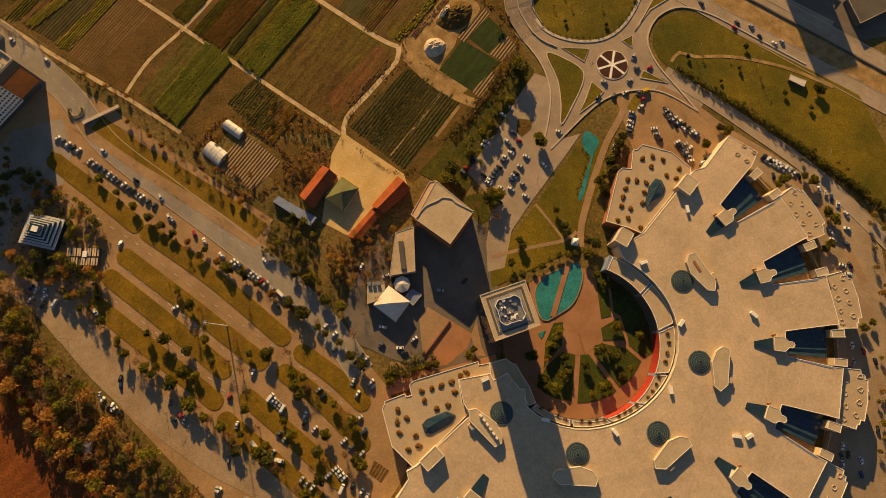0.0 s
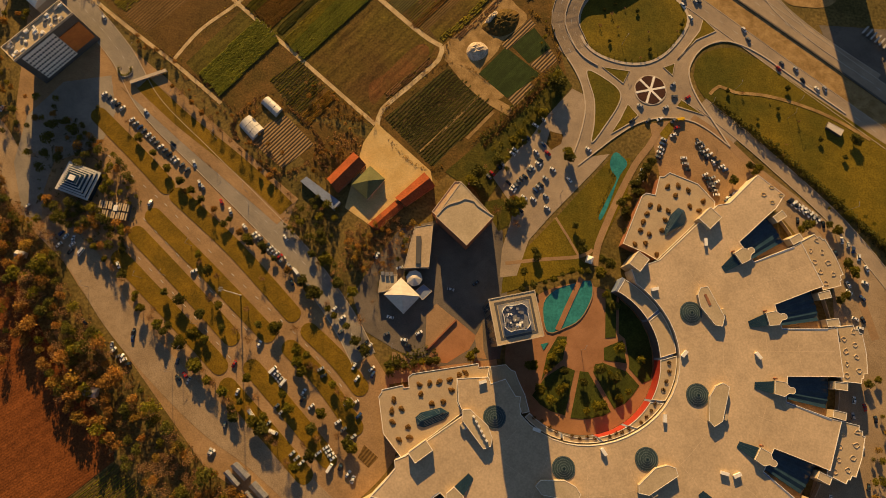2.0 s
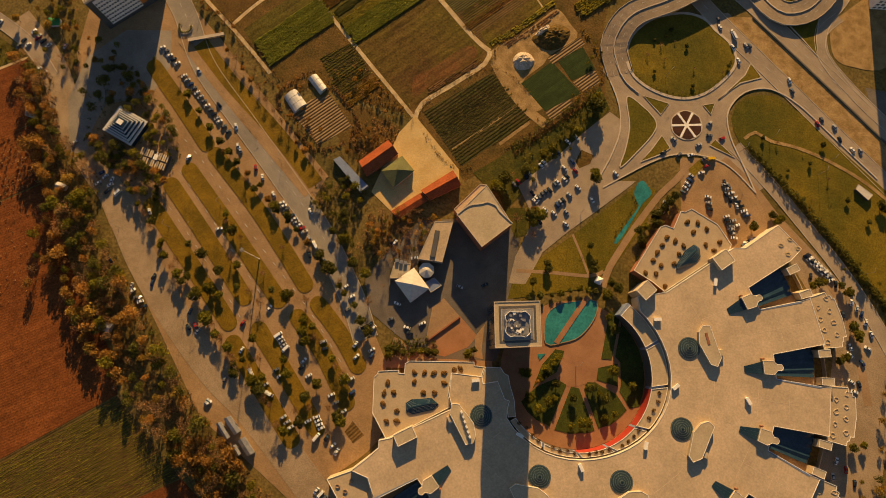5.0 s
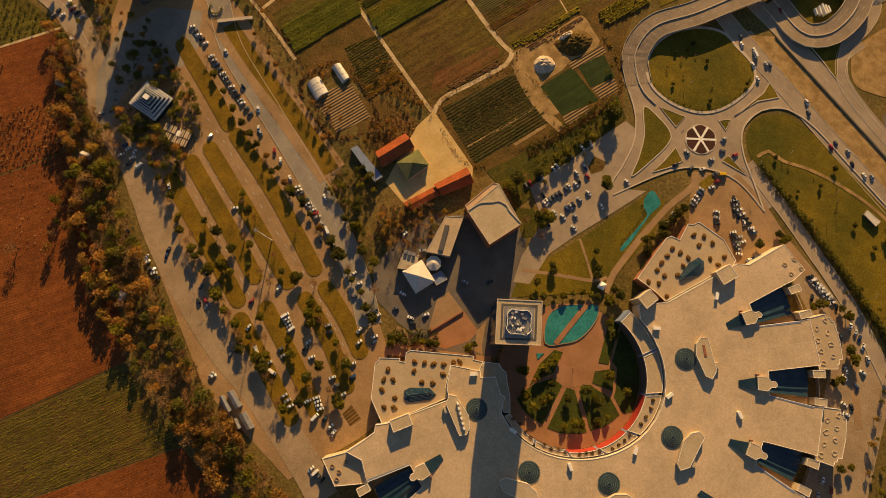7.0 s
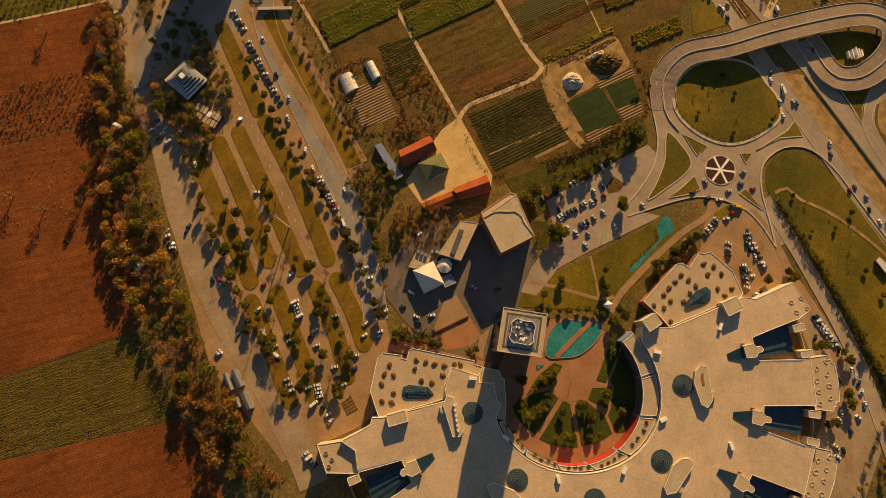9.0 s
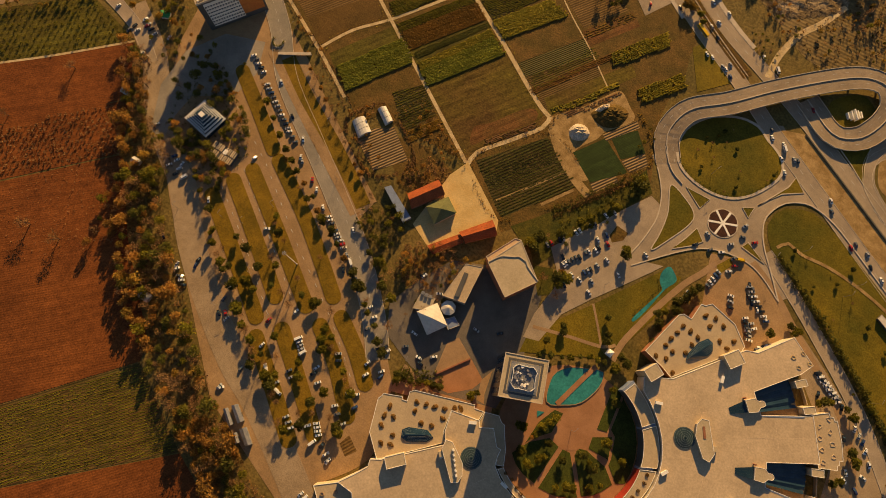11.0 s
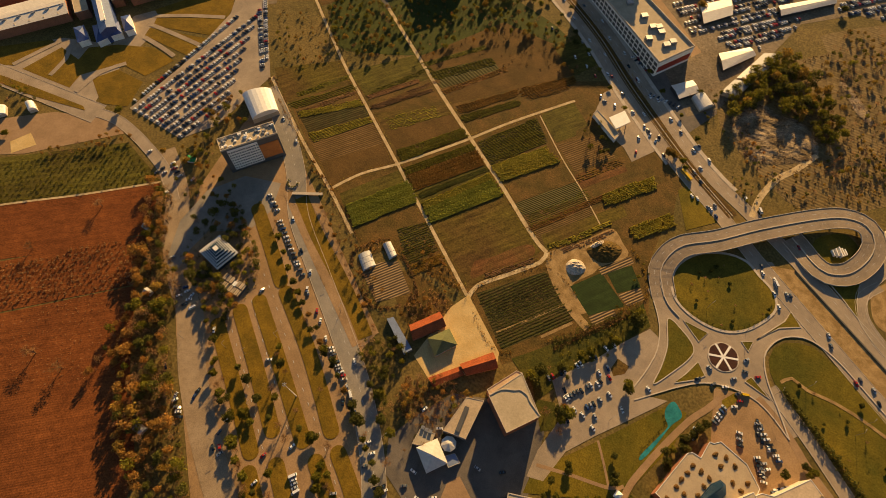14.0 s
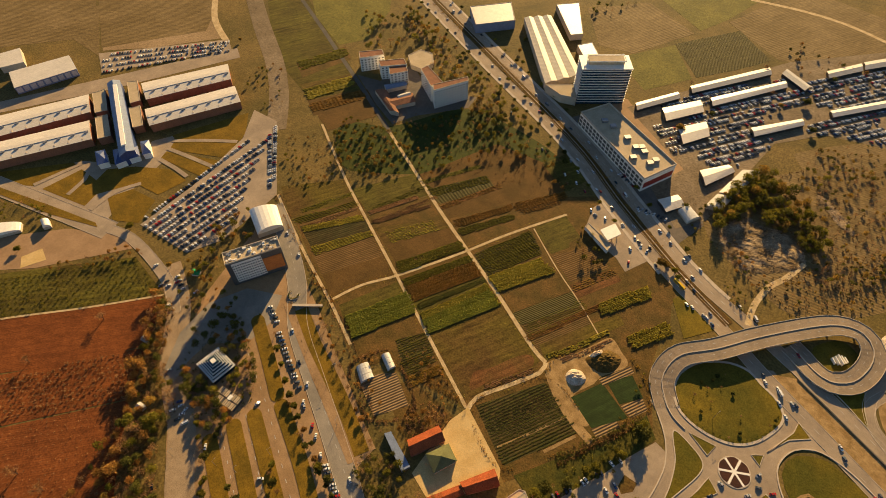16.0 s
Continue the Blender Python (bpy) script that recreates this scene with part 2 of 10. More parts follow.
M["ramp_deck"] = mat("worn_ramp_asphalt", (0.325, 0.250, 0.175), (0.26, 0.20, 0.140), 0.08, 1.4, 0.18, rough=0.9)
M["tan_road"] = mat("dusty_brown_asphalt", (0.36, 0.265, 0.170), (0.285, 0.205, 0.128), 0.05, 1.4, 0.20, rough=0.9)
M["grey_earth"] = mat("grey_brown_earth", (0.24, 0.180, 0.115), (0.17, 0.125, 0.075), 0.03, 0.5, 0.3, bump=0.1)
M["factory_roof"] = mat("weathered_factory_roof", (0.54, 0.47, 0.37), (0.46, 0.40, 0.31), 0.05, 0.6, 0.12, rough=0.6, rows=7.0, c3=(0.38, 0.33, 0.26), row_amt=0.5, streak=0.12)
M["rust_roof"] = mat("rusty_red_roof", (0.28, 0.130, 0.075), (0.22, 0.105, 0.062), 0.2, 1.0, 0.2)
M["screen_glass"] = mat("shaded_brown_glass", (0.055, 0.050, 0.045), (0.075, 0.066, 0.056), 0.2, 1.0, 0.15, rough=0.3)
M["ring"] = mat("pale_glazing_bar", (0.16, 0.20, 0.20), (0.13, 0.165, 0.165), 0.4, 2.0, 0.1, rough=0.4)
M["stony"] = mat("stony_slope", (0.32, 0.235, 0.145), (0.15, 0.10, 0.05), 0.07, 0.9, 0.45, bump=0.3)
M["joint"] = mat("sealed_joint", (0.63, 0.49, 0.335), (0.55, 0.42, 0.28), 0.4, 2.0, 0.15)
M["tent_green"] = mat("green_tarpaulin", (0.03, 0.32, 0.12), (0.025, 0.27, 0.10), 0.4, 2.0, 0.1)
M["tyre"] = mat("tyre_rubber", (0.02, 0.02, 0.02))
M["rock"] = mat("pale_spoil", (0.62, 0.52, 0.40), (0.45, 0.36, 0.26), 0.3, 1.5, 0.3, bump=0.4)
for key, c in dict(white=(0.78, 0.77, 0.74), silver=(0.42, 0.42, 0.42), black=(0.02, 0.02, 0.022), red_car=(0.40, 0.02, 0.015), blue_car=(0.03, 0.06, 0.16), yellow=(0.70, 0.42, 0.02), grey=(0.13, 0.13, 0.135)).items():
    M["car_" + key] = mat("car_paint_" + key, c, None, 0.5, 1.0, 0.03, rough=0.25)
for leaf in ("leaf_green", "leaf_dark", "leaf_autumn", "leaf_gold", "maize", "maize_y", "twig", "rust", "gold"):
    nt = M[leaf].node_tree
    bsdf = nt.nodes["Principled BSDF"]
    bsdf.inputs["Roughness"].default_value = 0.7
    thin = nt.nodes.new("ShaderNodeBsdfTranslucent")
    both = nt.nodes.new("ShaderNodeMixShader")
    both.inputs[0].default_value = 0.4
    nt.links.new(bsdf.inputs["Base Color"].links[0].from_socket, thin.inputs["Color"])
    nt.links.new(bsdf.outputs[0], both.inputs[1]), nt.links.new(thin.outputs[0], both.inputs[2])
    nt.links.new(both.outputs[0], nt.nodes["Material Output"].inputs["Surface"])


# ---------- building helpers ----------
def root(name, x, y, label, category, group="", kind="", z=0.0, rot=0.0):
    e = new(name)
    e.empty_display_size = 0.5
    e.matrix_world = pose(x, y, z, 0, 0, rot)
    return tagged(e, label, category, group, kind)


def link(name, bm_or_mesh, material, parent=None, label="", at=None):
    """One mesh object, under a parent if given. at: world pose for a mesh of its own; world=True builds are shifted by the caller."""
    if isinstance(bm_or_mesh, bmesh.types.BMesh):
        me = bpy.data.meshes.new(name)
        bmesh.ops.recalc_face_normals(bm_or_mesh, faces=bm_or_mesh.faces)
        bm_or_mesh.to_mesh(me)
        bm_or_mesh.free()
    else:
        me = bm_or_mesh
    if material and not me.materials:
        me.materials.append(material)
    ob = new(name, me)
    if parent:
        ob.parent = parent
    if at is not None:
        ob.matrix_basis = at
    if label:
        ob["label"] = label
    return ob


def part(name, bm, material, parent, label=""):
    return link(name, bm, material, parent, label)


def wpart(name, bm, material, parent, label=""):
    """A part whose bmesh is in world coordinates, under an unturned root."""
    o = parent.location if parent.parent is None else parent.parent.location
    bm.transform(Matrix.Translation((-o.x, -o.y, -o.z)))
    return link(name, bm, material, parent, label)


def area2(p):
    return sum(p[i - 1][0] * p[i][1] - p[i][0] * p[i - 1][1] for i in range(len(p)))


def prism(bm, pts, z0, z1):
    p = list(pts) if area2(pts) > 0 else list(reversed(pts))
    lo = [bm.verts.new((x, y, z0)) for x, y in p]
    hi = [bm.verts.new((x, y, z1)) for x, y in p]
    bm.faces.new(hi)
    bm.faces.new(list(reversed(lo)))
    for i in range(len(p)):
        bm.faces.new((lo[i - 1], lo[i], hi[i], hi[i - 1]))
    return bm


def inset(pts, d):
    """The outline drawn in by d."""
    p = list(pts) if area2(pts) > 0 else list(reversed(pts))
    out = []
    for i in range(len(p)):
        a, b, c = Vector(p[i - 1]), Vector(p[i]), Vector(p[(i + 1) % len(p)])
        u, v = (b - a).normalized(), (c - b).normalized()
        nu, nv = Vector((-u.y, u.x)), Vector((-v.y, v.x))
        m = nu + nv
        k = max(0.35, m.dot(nu)) if m.length > 1e-6 else 1
        out.append(tuple(b + m * (d / k)))
    return out


def curb(bm, pts, d, z0, z1):
    """A wall of thickness d along the inside of an outline."""
    p = list(pts) if area2(pts) > 0 else list(reversed(pts))
    q = inset(p, d)
    n = len(p)
    rows = [[bm.verts.new((x, y, z)) for x, y in r] for r, z in ((p, z0), (p, z1), (q, z1), (q, z0))]
    for i in range(n):
        for k in range(4):
            a, b = rows[k], rows[(k + 1) % 4]
            bm.faces.new((a[i - 1], a[i], b[i], b[i - 1]))
    return bm


def box(bm, cx, cy, z0, lx, ly, h, rot=0.0):
    c, s = math.cos(radians(rot)), math.sin(radians(rot))
    return prism(bm, [(cx + c * x - s * y, cy + s * x + c * y) for x, y in ((-lx / 2, -ly / 2), (lx / 2, -ly / 2), (lx / 2, ly / 2), (-lx / 2, ly / 2))], z0, z0 + h)


def B():
    return bmesh.new()


def disc(cx, cy, r, n=32, a0=0.0, a1=360.0):
    k = n if a1 - a0 >= 360 else n + 1
    return [(cx + r * math.cos(radians(a0 + (a1 - a0) * i / n)), cy + r * math.sin(radians(a0 + (a1 - a0) * i / n))) for i in range(k)]


def curve(pts, step=4.0, closed=False):
    """A smooth line through the points, xyz or xy."""
    p = [Vector((*q, 0)) if len(q) == 2 else Vector(q) for q in pts]
    n = len(p)
    out = []
    for i in range(n if closed else n - 1):
        a, b, c, d = (p[(i - 1) % n], p[i], p[(i + 1) % n], p[(i + 2) % n]) if closed else (p[max(i - 1, 0)], p[i], p[i + 1], p[min(i + 2, n - 1)])
        k = max(1, int((c - b).length / step))
        for j in range(k):
            t = j / k
            out.append(0.5 * (2 * b + (c - a) * t + (2 * a - 5 * b + 4 * c - d) * t * t + (3 * b - a - 3 * c + d) * t ** 3))
    if not closed:
        out.append(p[-1])
    return out


def sides(line, off, closed=False):
    out = []
    n = len(line)
    for i in range(n):
        a, b = (line[i - 1], line[(i + 1) % n]) if closed else (line[max(i - 1, 0)], line[min(i + 1, n - 1)])
        d = Vector((b.x - a.x, b.y - a.y)).normalized()
        out.append(Vector((line[i].x - d.y * off, line[i].y + d.x * off, line[i].z)))
    return out


def band(bm, line, o1, o2, z=0.0, depth=0.0, closed=False):
    """A strip between the offsets o1 and o2 of a line, with sides of that depth."""
    l, r = sides(line, o1, closed), sides(line, o2, closed)
    lv = [bm.verts.new((v.x, v.y, v.z + z)) for v in l]
    rv = [bm.verts.new((v.x, v.y, v.z + z)) for v in r]
    n = len(lv)
    if depth:
        lb = [bm.verts.new((v.x, v.y, v.z + z - depth)) for v in l]
        rb = [bm.verts.new((v.x, v.y, v.z + z - depth)) for v in r]
    for i in range(0 if closed else 1, n):
        bm.faces.new((lv[i - 1], lv[i], rv[i], rv[i - 1]))
        if depth:
            bm.faces.new((lb[i - 1], lb[i], lv[i], lv[i - 1]))
            bm.faces.new((rv[i - 1], rv[i], rb[i], rb[i - 1]))
            bm.faces.new((rb[i - 1], rb[i], lb[i], lb[i - 1]))
    return bm


LAYER = [0]
FLAT = []


def level(z, pts):
    """A height close to z at which no other flat piece lies in the same stretch."""
    box4 = (min(p[0] for p in pts), min(p[1] for p in pts), max(p[0] for p in pts), max(p[1] for p in pts))
    near = [q for q, b in FLAT if b[0] < box4[2] and b[2] > box4[0] and b[1] < box4[3] and b[3] > box4[1]]
    while any(abs(q - z) < 0.0045 for q in near):
        z += 0.005
    FLAT.append((z, box4))
    return z



def patch(name, pts, material, z, label="", kind="structure", rot=0.0, depth=0.0, category="ground", smooth=0):
    """A flat piece of ground in its own frame, whose x axis runs along rot."""
    if smooth:
        pts = [(v.x, v.y) for v in curve(pts, smooth, True)]
    cx, cy = sum(p[0] for p in pts) / len(pts), sum(p[1] for p in pts) / len(pts)
    m = pose(cx, cy, 0, 0, 0, rot)
    mi = m.inverted()
    loc = [(mi @ Vector((x, y, 0)))[:2] for x, y in pts]
    z = level(z, pts)
    bm = B()
    prism(bm, loc, z - max(depth, 0.05), z)
    ob = link(name, bm, material, at=m)
    return tagged(ob, label, category, kind=kind)


def inside(p, pts):
    x, y = p
    c = False
    for i in range(len(pts)):
        (x1, y1), (x2, y2) = pts[i - 1], pts[i]
        if (y1 > y) != (y2 > y) and x < (x2 - x1) * (y - y1) / (y2 - y1) + x1:
            c = not c
    return c


def scatter(pts, n, rnd, gap=0.0):
    xs, ys = [p[0] for p in pts], [p[1] for p in pts]
    out, tries = [], 0
    while len(out) < n and tries < n * 60:
        tries += 1
        q = (rnd.uniform(min(xs), max(xs)), rnd.uniform(min(ys), max(ys)))
        if inside(q, pts) and (not gap or all((q[0] - o[0]) ** 2 + (q[1] - o[1]) ** 2 > gap * gap for o in out)):
            out.append(q)
    return out


def mesh_of(name, verts, faces):
    me = bpy.data.meshes.new(name)
    me.from_pydata(verts, [], faces)
    me.update()
    return me


def spans(pts, y):
    """Where the level y lies inside the outline."""
    xs = []
    for i in range(len(pts)):
        (x1, y1), (x2, y2) = pts[i - 1], pts[i]
        if (y1 > y) != (y2 > y):
            xs.append((x2 - x1) * (y - y1) / (y2 - y1) + x1)
    xs.sort()
    return list(zip(xs[::2], xs[1::2]))


def crop(name, pts, material, rot, spacing, height, width, label, seed=1, step=1.0, gaps=0.03):
    """Rows of plants along rot: an uneven leafy ridge with loose leaf sprays on it."""
    rnd = random.Random(seed)
    cx, cy = sum(p[0] for p in pts) / len(pts), sum(p[1] for p in pts) / len(pts)
    m = pose(cx, cy, 0, 0, 0, rot)
    mi = m.inverted()
    loc = [tuple((mi @ Vector((x, y, 0)))[:2]) for x, y in pts]
    verts, faces = [], []
    y = min(p[1] for p in loc) + spacing / 2
    while y < max(p[1] for p in loc):
        for a, b in spans(loc, y):
            a, b = a + rnd.uniform(-0.8, 2.4), b - rnd.uniform(-0.8, 2.4)
            k = max(1, int((b - a) / step))
            prev = None
            for i in range(k + 1):
                x = a + (b - a) * i / k + rnd.uniform(-0.3, 0.3) * step
                grow = (0.8 if name == "maize" else 0.5) + (0.3 if name == "maize" else 0.5) * noise.noise(Vector((x * 0.045, y * 0.13, seed * 3.7)))
                h, wd, o = height * rnd.uniform(0.4, 0.7) * (0.55 + 0.9 * grow), width * rnd.uniform(0.6, 1.1) / 2, rnd.uniform(-0.12, 0.12) * spacing
                base = len(verts)
                verts += [(x, y + o - wd, 0.0), (x, y + o - wd * 0.8, h * rnd.uniform(0.8, 1)), (x, y + o + wd * 0.8, h), (x, y + o + wd, 0.0)]
                if prev is not None and rnd.random() > gaps + max(0.0, 0.36 - grow) * 3.0:
                    faces += [(prev + j, base + j, base + j + 1, prev + j + 1) for j in range(3)]
                    leaves(verts, faces, (x, y + o, h), width * 0.55, 3, 0.34 * min(1.4, max(0.8, height)), rnd, 0.6)
                prev = base
        y += spacing
    return tagged(link(name, mesh_of(name, verts, faces), material, at=m), label, "crop", kind="stuff")


def leaves(verts, faces, c, r, n, size, rnd, flat=0.8):
    """n small leaf sprays in and on an ellipsoid."""
    for _ in range(n):
        d = Vector((rnd.gauss(0, 1), rnd.gauss(0, 1), rnd.gauss(0, 1))).normalized()
        k = rnd.uniform(0.55, 1.05)
        p = Vector((c[0] + d.x * r * k, c[1] + d.y * r * k, c[2] + d.z * r * flat * k))
        u = Vector((rnd.gauss(0, 1), rnd.gauss(0, 1), rnd.gauss(0, 0.6))).normalized()
        v = u.cross(Vector((rnd.gauss(0, 1), rnd.gauss(0, 1), rnd.gauss(0, 1)))).normalized()
        s = size * rnd.uniform(0.6, 1.3)
        b = len(verts)
        verts += [tuple(p - u * s), tuple(p + v * s * 0.7), tuple(p + u * s), tuple(p - v * s * 0.7)]
        faces.append((b, b + 1, b + 2, b + 3))


def limb(verts, faces, a, b, ra, rb, n=5):
    a, b = Vector(a), Vector(b)
    d = (b - a).normalized()
    u = d.cross(Vector((0.3, 0.9, 0.2))).normalized()
    v = d.cross(u)
    base = len(verts)
    for p, r in ((a, ra), (b, rb)):
        verts += [tuple(p + (u * math.cos(6.2832 * i / n) + v * math.sin(6.2832 * i / n)) * r) for i in range(n)]
    faces += [(base + i, base + (i + 1) % n, base + n + (i + 1) % n, base + n + i) for i in range(n)]


TREES = {}
TREE_LABEL = dict(leaf_green="broadleaf tree with a dense green crown", leaf_dark="dark green tree with a dense shady crown",
                  leaf_autumn="tree with rusty orange autumn leaves", leaf_gold="tree with yellowing golden leaves",
                  twig="bare brown tree with fine leafless twigs", cypress="slim dark evergreen tree tapering to a point")


def tree(kind, x, y, h, seed=0, z=0.0, group=""):
    """A tree of a kind at a place, with that height; the few shapes of a kind are built once and copied."""
    rnd = random.Random(seed * 7919 + 13)
    shape = rnd.randrange(4)
    key = (kind, shape)
    m = pose(x, y, z, 0, 0, rnd.uniform(0, 360))
    if key not in TREES:
        r2 = random.Random(shape * 31 + len(kind))
        tv, tf, cv, cf = [], [], [], []
        limb(tv, tf, (0, 0, -0.1), (0.1, 0.05, 3.2), 0.24, 0.15, 6)
        tips = []
        for i in range(6):
            a = 6.2832 * i / 6 + r2.uniform(-0.4, 0.4)
            q = (math.cos(a) * r2.uniform(1.2, 2.2), math.sin(a) * r2.uniform(1.2, 2.2), r2.uniform(4.4, 7.4))
            limb(tv, tf, (0.1, 0.05, r2.uniform(2.2, 3.2)), q, 0.11, 0.04, 4)
            tips.append(q)
        if kind == "cypress":
            for i in range(10):
                leaves(cv, cf, (0, 0, 1.2 + i * 0.92), 1.25 * (1 - i / 11.5), 34, 0.42, r2, 1.0)
        elif kind == "twig":
            for q in tips + [(0, 0, 7.5), (0.5, -0.4, 6)]:
                for j in range(16):
                    e = Vector(q) + Vector((r2.gauss(0, 1), r2.gauss(0, 1), r2.uniform(0.2, 1.6)))
                    limb(cv, cf, q, e, 0.05, 0.015, 3)
                leaves(cv, cf, q, 1.5, 26, 0.20, r2)
        else:
            leaves(cv, cf, (0, 0, 6.0), 2.5, 130, 0.6, r2)
            for q in tips:
                leaves(cv, cf, (q[0] * 1.2, q[1] * 1.2, q[2]), r2.uniform(1.3, 2.1), 90, 0.5, r2)
            leaves(cv, cf, (r2.uniform(-0.6, 0.6), r2.uniform(-0.6, 0.6), 8.0), 1.8, 80, 0.5, r2)
        t = root("tree", x, y, TREE_LABEL[kind], "tree", group)
        link("trunk", mesh_of("trunk", tv, tf), M["bark"], t)
        link("crown", mesh_of("crown", cv, cf), M["leaf_dark" if kind == "cypress" else kind], t)
        TREES[key] = t
        t.matrix_world = m
        s = h / 10.0
        t.scale = (s, s, s)
        return t
    t = copy_thing(TREES[key], m)
    s = h / 10.0
    w = s * rnd.uniform(1.3, 1.75)
    t.scale = (w, w, s)
    return t


CARS = {}
CAR_LABEL = dict(white="white car standing on the paving", silver="silver car standing on the paving", black="black car standing on the paving", red_car="red car standing on the paving",
                 blue_car="dark blue car standing on the paving", yellow="yellow car standing on the paving", grey="dark grey car standing on the paving")


def hull(sections, half):
    """A closed body from side outline points (x, z), with half widths."""
    bm = B()
    l = [bm.verts.new((x, -w, z)) for (x, z), w in zip(sections, half)]
    r = [bm.verts.new((x, w, z)) for (x, z), w in zip(sections, half)]
    bm.faces.new(l)
    bm.faces.new(list(reversed(r)))
    for i in range(len(l)):
        bm.faces.new((l[i - 1], l[i], r[i], r[i - 1]))
    bmesh.ops.bevel(bm, geom=[e for e in bm.edges], offset=0.05, segments=1, affect="EDGES")
    return bm


def car(colour, x, y, heading, z=0.17, van=False):
    key = (colour, van)
    m = pose(x, y, z, 0, 0, heading)
    if key in CARS:
        return copy_thing(CARS[key], m)
    kind = "minibus" if van else "car"
    c = root(kind, x, y, CAR_LABEL[colour].replace("car ", kind + " "), kind, "parked " + ("minibuses" if van else "cars"))
    paint = M["car_" + colour]
    if van:
        part("body", hull([(-2.75, 0.35), (2.75, 0.35), (2.8, 0.95), (2.3, 1.25), (-2.75, 1.25)], [0.95] * 5), paint, c)
        part("glazing", hull([(-2.72, 1.25), (2.28, 1.25), (1.75, 1.95), (-2.65, 1.95)], [0.93, 0.93, 0.85, 0.86]), M["glass"], c, "dark tinted windows")
        part("roof", hull([(-2.66, 1.95), (1.75, 1.95), (1.65, 2.1), (-2.6, 2.1)], [0.88, 0.88, 0.82, 0.82]), paint, c)
        ax = 1.75
    else:
        part("body", hull([(-2.15, 0.3), (2.15, 0.3), (2.18, 0.62), (1.15, 0.86), (-1.75, 0.92), (-2.18, 0.8)], [0.86, 0.86, 0.84, 0.86, 0.86, 0.82]), paint, c)
        part("glazing", hull([(-1.75, 0.9), (1.1, 0.86), (0.35, 1.36), (-1.2, 1.38)], [0.82, 0.82, 0.68, 0.68]), M["glass"], c, "dark windows")
        part("roof", hull([(-1.25, 1.37), (0.38, 1.35), (0.28, 1.44), (-1.1, 1.45)], [0.68, 0.68, 0.62, 0.62]), paint, c)
        ax = 1.35
    wheel = None
    for sx in (-ax, ax):
        for sy in (-0.8, 0.8):
            if wheel is None:
                bm = B()
                bmesh.ops.create_cone(bm, cap_ends=True, segments=10, radius1=0.32, radius2=0.32, depth=0.2, matrix=Matrix.Rotation(radians(90), 4, "X"))
                wheel = link("wheel", bm, M["tyre"], c)
                ob = wheel
            else:
                ob = link("wheel", wheel.data, None, c)
            ob.location = (sx, sy, 0.31)
    c.matrix_world = m
    CARS[key] = c
    return c


CAR_MIX = ["white"] * 9 + ["silver"] * 3 + ["black"] * 3 + ["grey"] * 2 + ["red_car", "blue_car"]


def cars_at(pts, heading, seed, spread=6.0, vans=0.08, z=0.17):
    rnd = random.Random(seed)
    for x, y in pts:
        col = rnd.choice(CAR_MIX)
        car(col, x, y, heading + rnd.uniform(-spread, spread) + rnd.choice((0, 180)), z, rnd.random() < vans and col == "white")


def car_row(a, b, n, turn, seed, z=0.17, vans=0.05):
    """n cars side by side from a to b, each turned by turn degrees from the line."""
    d = math.degrees(math.atan2(b[1] - a[1], b[0] - a[0]))
    cars_at([(a[0] + (b[0] - a[0]) * i / max(1, n - 1), a[1] + (b[1] - a[1]) * i / max(1, n - 1)) for i in range(n)], d + turn, seed, 4.0, vans, z)


def shrub(verts, faces, x, y, z, r, rnd, n=26):
    leaves(verts, faces, (x, y, z + r * 0.5), r, n, r * 0.36, rnd, 0.7)

# ---------- ground, fields, roads ----------
bm = B()
gs = [-2600, -900, -300, 0, 300, 900, 2600]
gv = [[bm.verts.new((x, y + 200, -0.05)) for x in gs] for y in gs]
for i in range(6):
    for j in range(6):
        bm.faces.new((gv[i][j], gv[i][j + 1], gv[i + 1][j + 1], gv[i + 1][j]))
tagged(link("ground", bm, M["ground"]), "dry grassy plain reaching to the horizon", "ground", kind="structure")

ROWS = 55.4        # degrees: the run of the furrows in the farmland
LROW = 41.5        # and in the fields west of the wood


def field(pts, material, label, z=0.06, rot=ROWS, smooth=0.0):
    return patch("field", pts, M[material], z, label, rot=rot, category="field", smooth=smooth)


def track(pts, width, label="pale dirt track between the fields", z=0.10, name="track", material="track", step=4.0):
    bm = B()
    line = curve(pts, step)
    band(bm, line, width / 2, -width / 2, level(z, [(v.x + q, v.y + q) for v in line for q in (-width / 2, width / 2)]), 0.05)
    return tagged(link(name, bm, M[material]), label, "track", kind="structure")


# farmland between the boulevard and the highway
field([(-304.9, 224.4), (-266.7, 261.7), (-59.7, 386.0), (33.3, 322.2), (36.9, 237.4), (53.4, 189.8), (-19.8, 106.5), (-63.9, 139.3), (-158.2, 136.2), (-204.6, 157.5)], "scrub", "rough brown farmland between the plots", 0.02)
# the plots from the exhibition side to the sandy yard, column by column
field([(-331.4, 242.0), (-282.6, 281.6), (-258.8, 265.3), (-296.0, 215.0)], "stubble", "strip field of dry olive stubble")
field([(-282.4, 211.7), (-234.3, 248.8), (-223.6, 240.1), (-258.1, 198.2)], "veg", "strip field of dark leafy rows")
field([(-248.2, 190.0), (-217.5, 235.9), (-195.3, 223.4), (-229.9, 178.9)], "soil_rows", "ploughed brown field with pale straight ridges")
field([(-229.9, 178.9), (-195.3, 223.4), (-176.4, 211.2), (-207.7, 164.5)], "soil", "bare dark brown field")
field([(-198.5, 161.6), (-169.1, 207.3), (-157.7, 202.0), (-188.5, 153.8)], "olive", "narrow olive brown strip beside the dirt track")
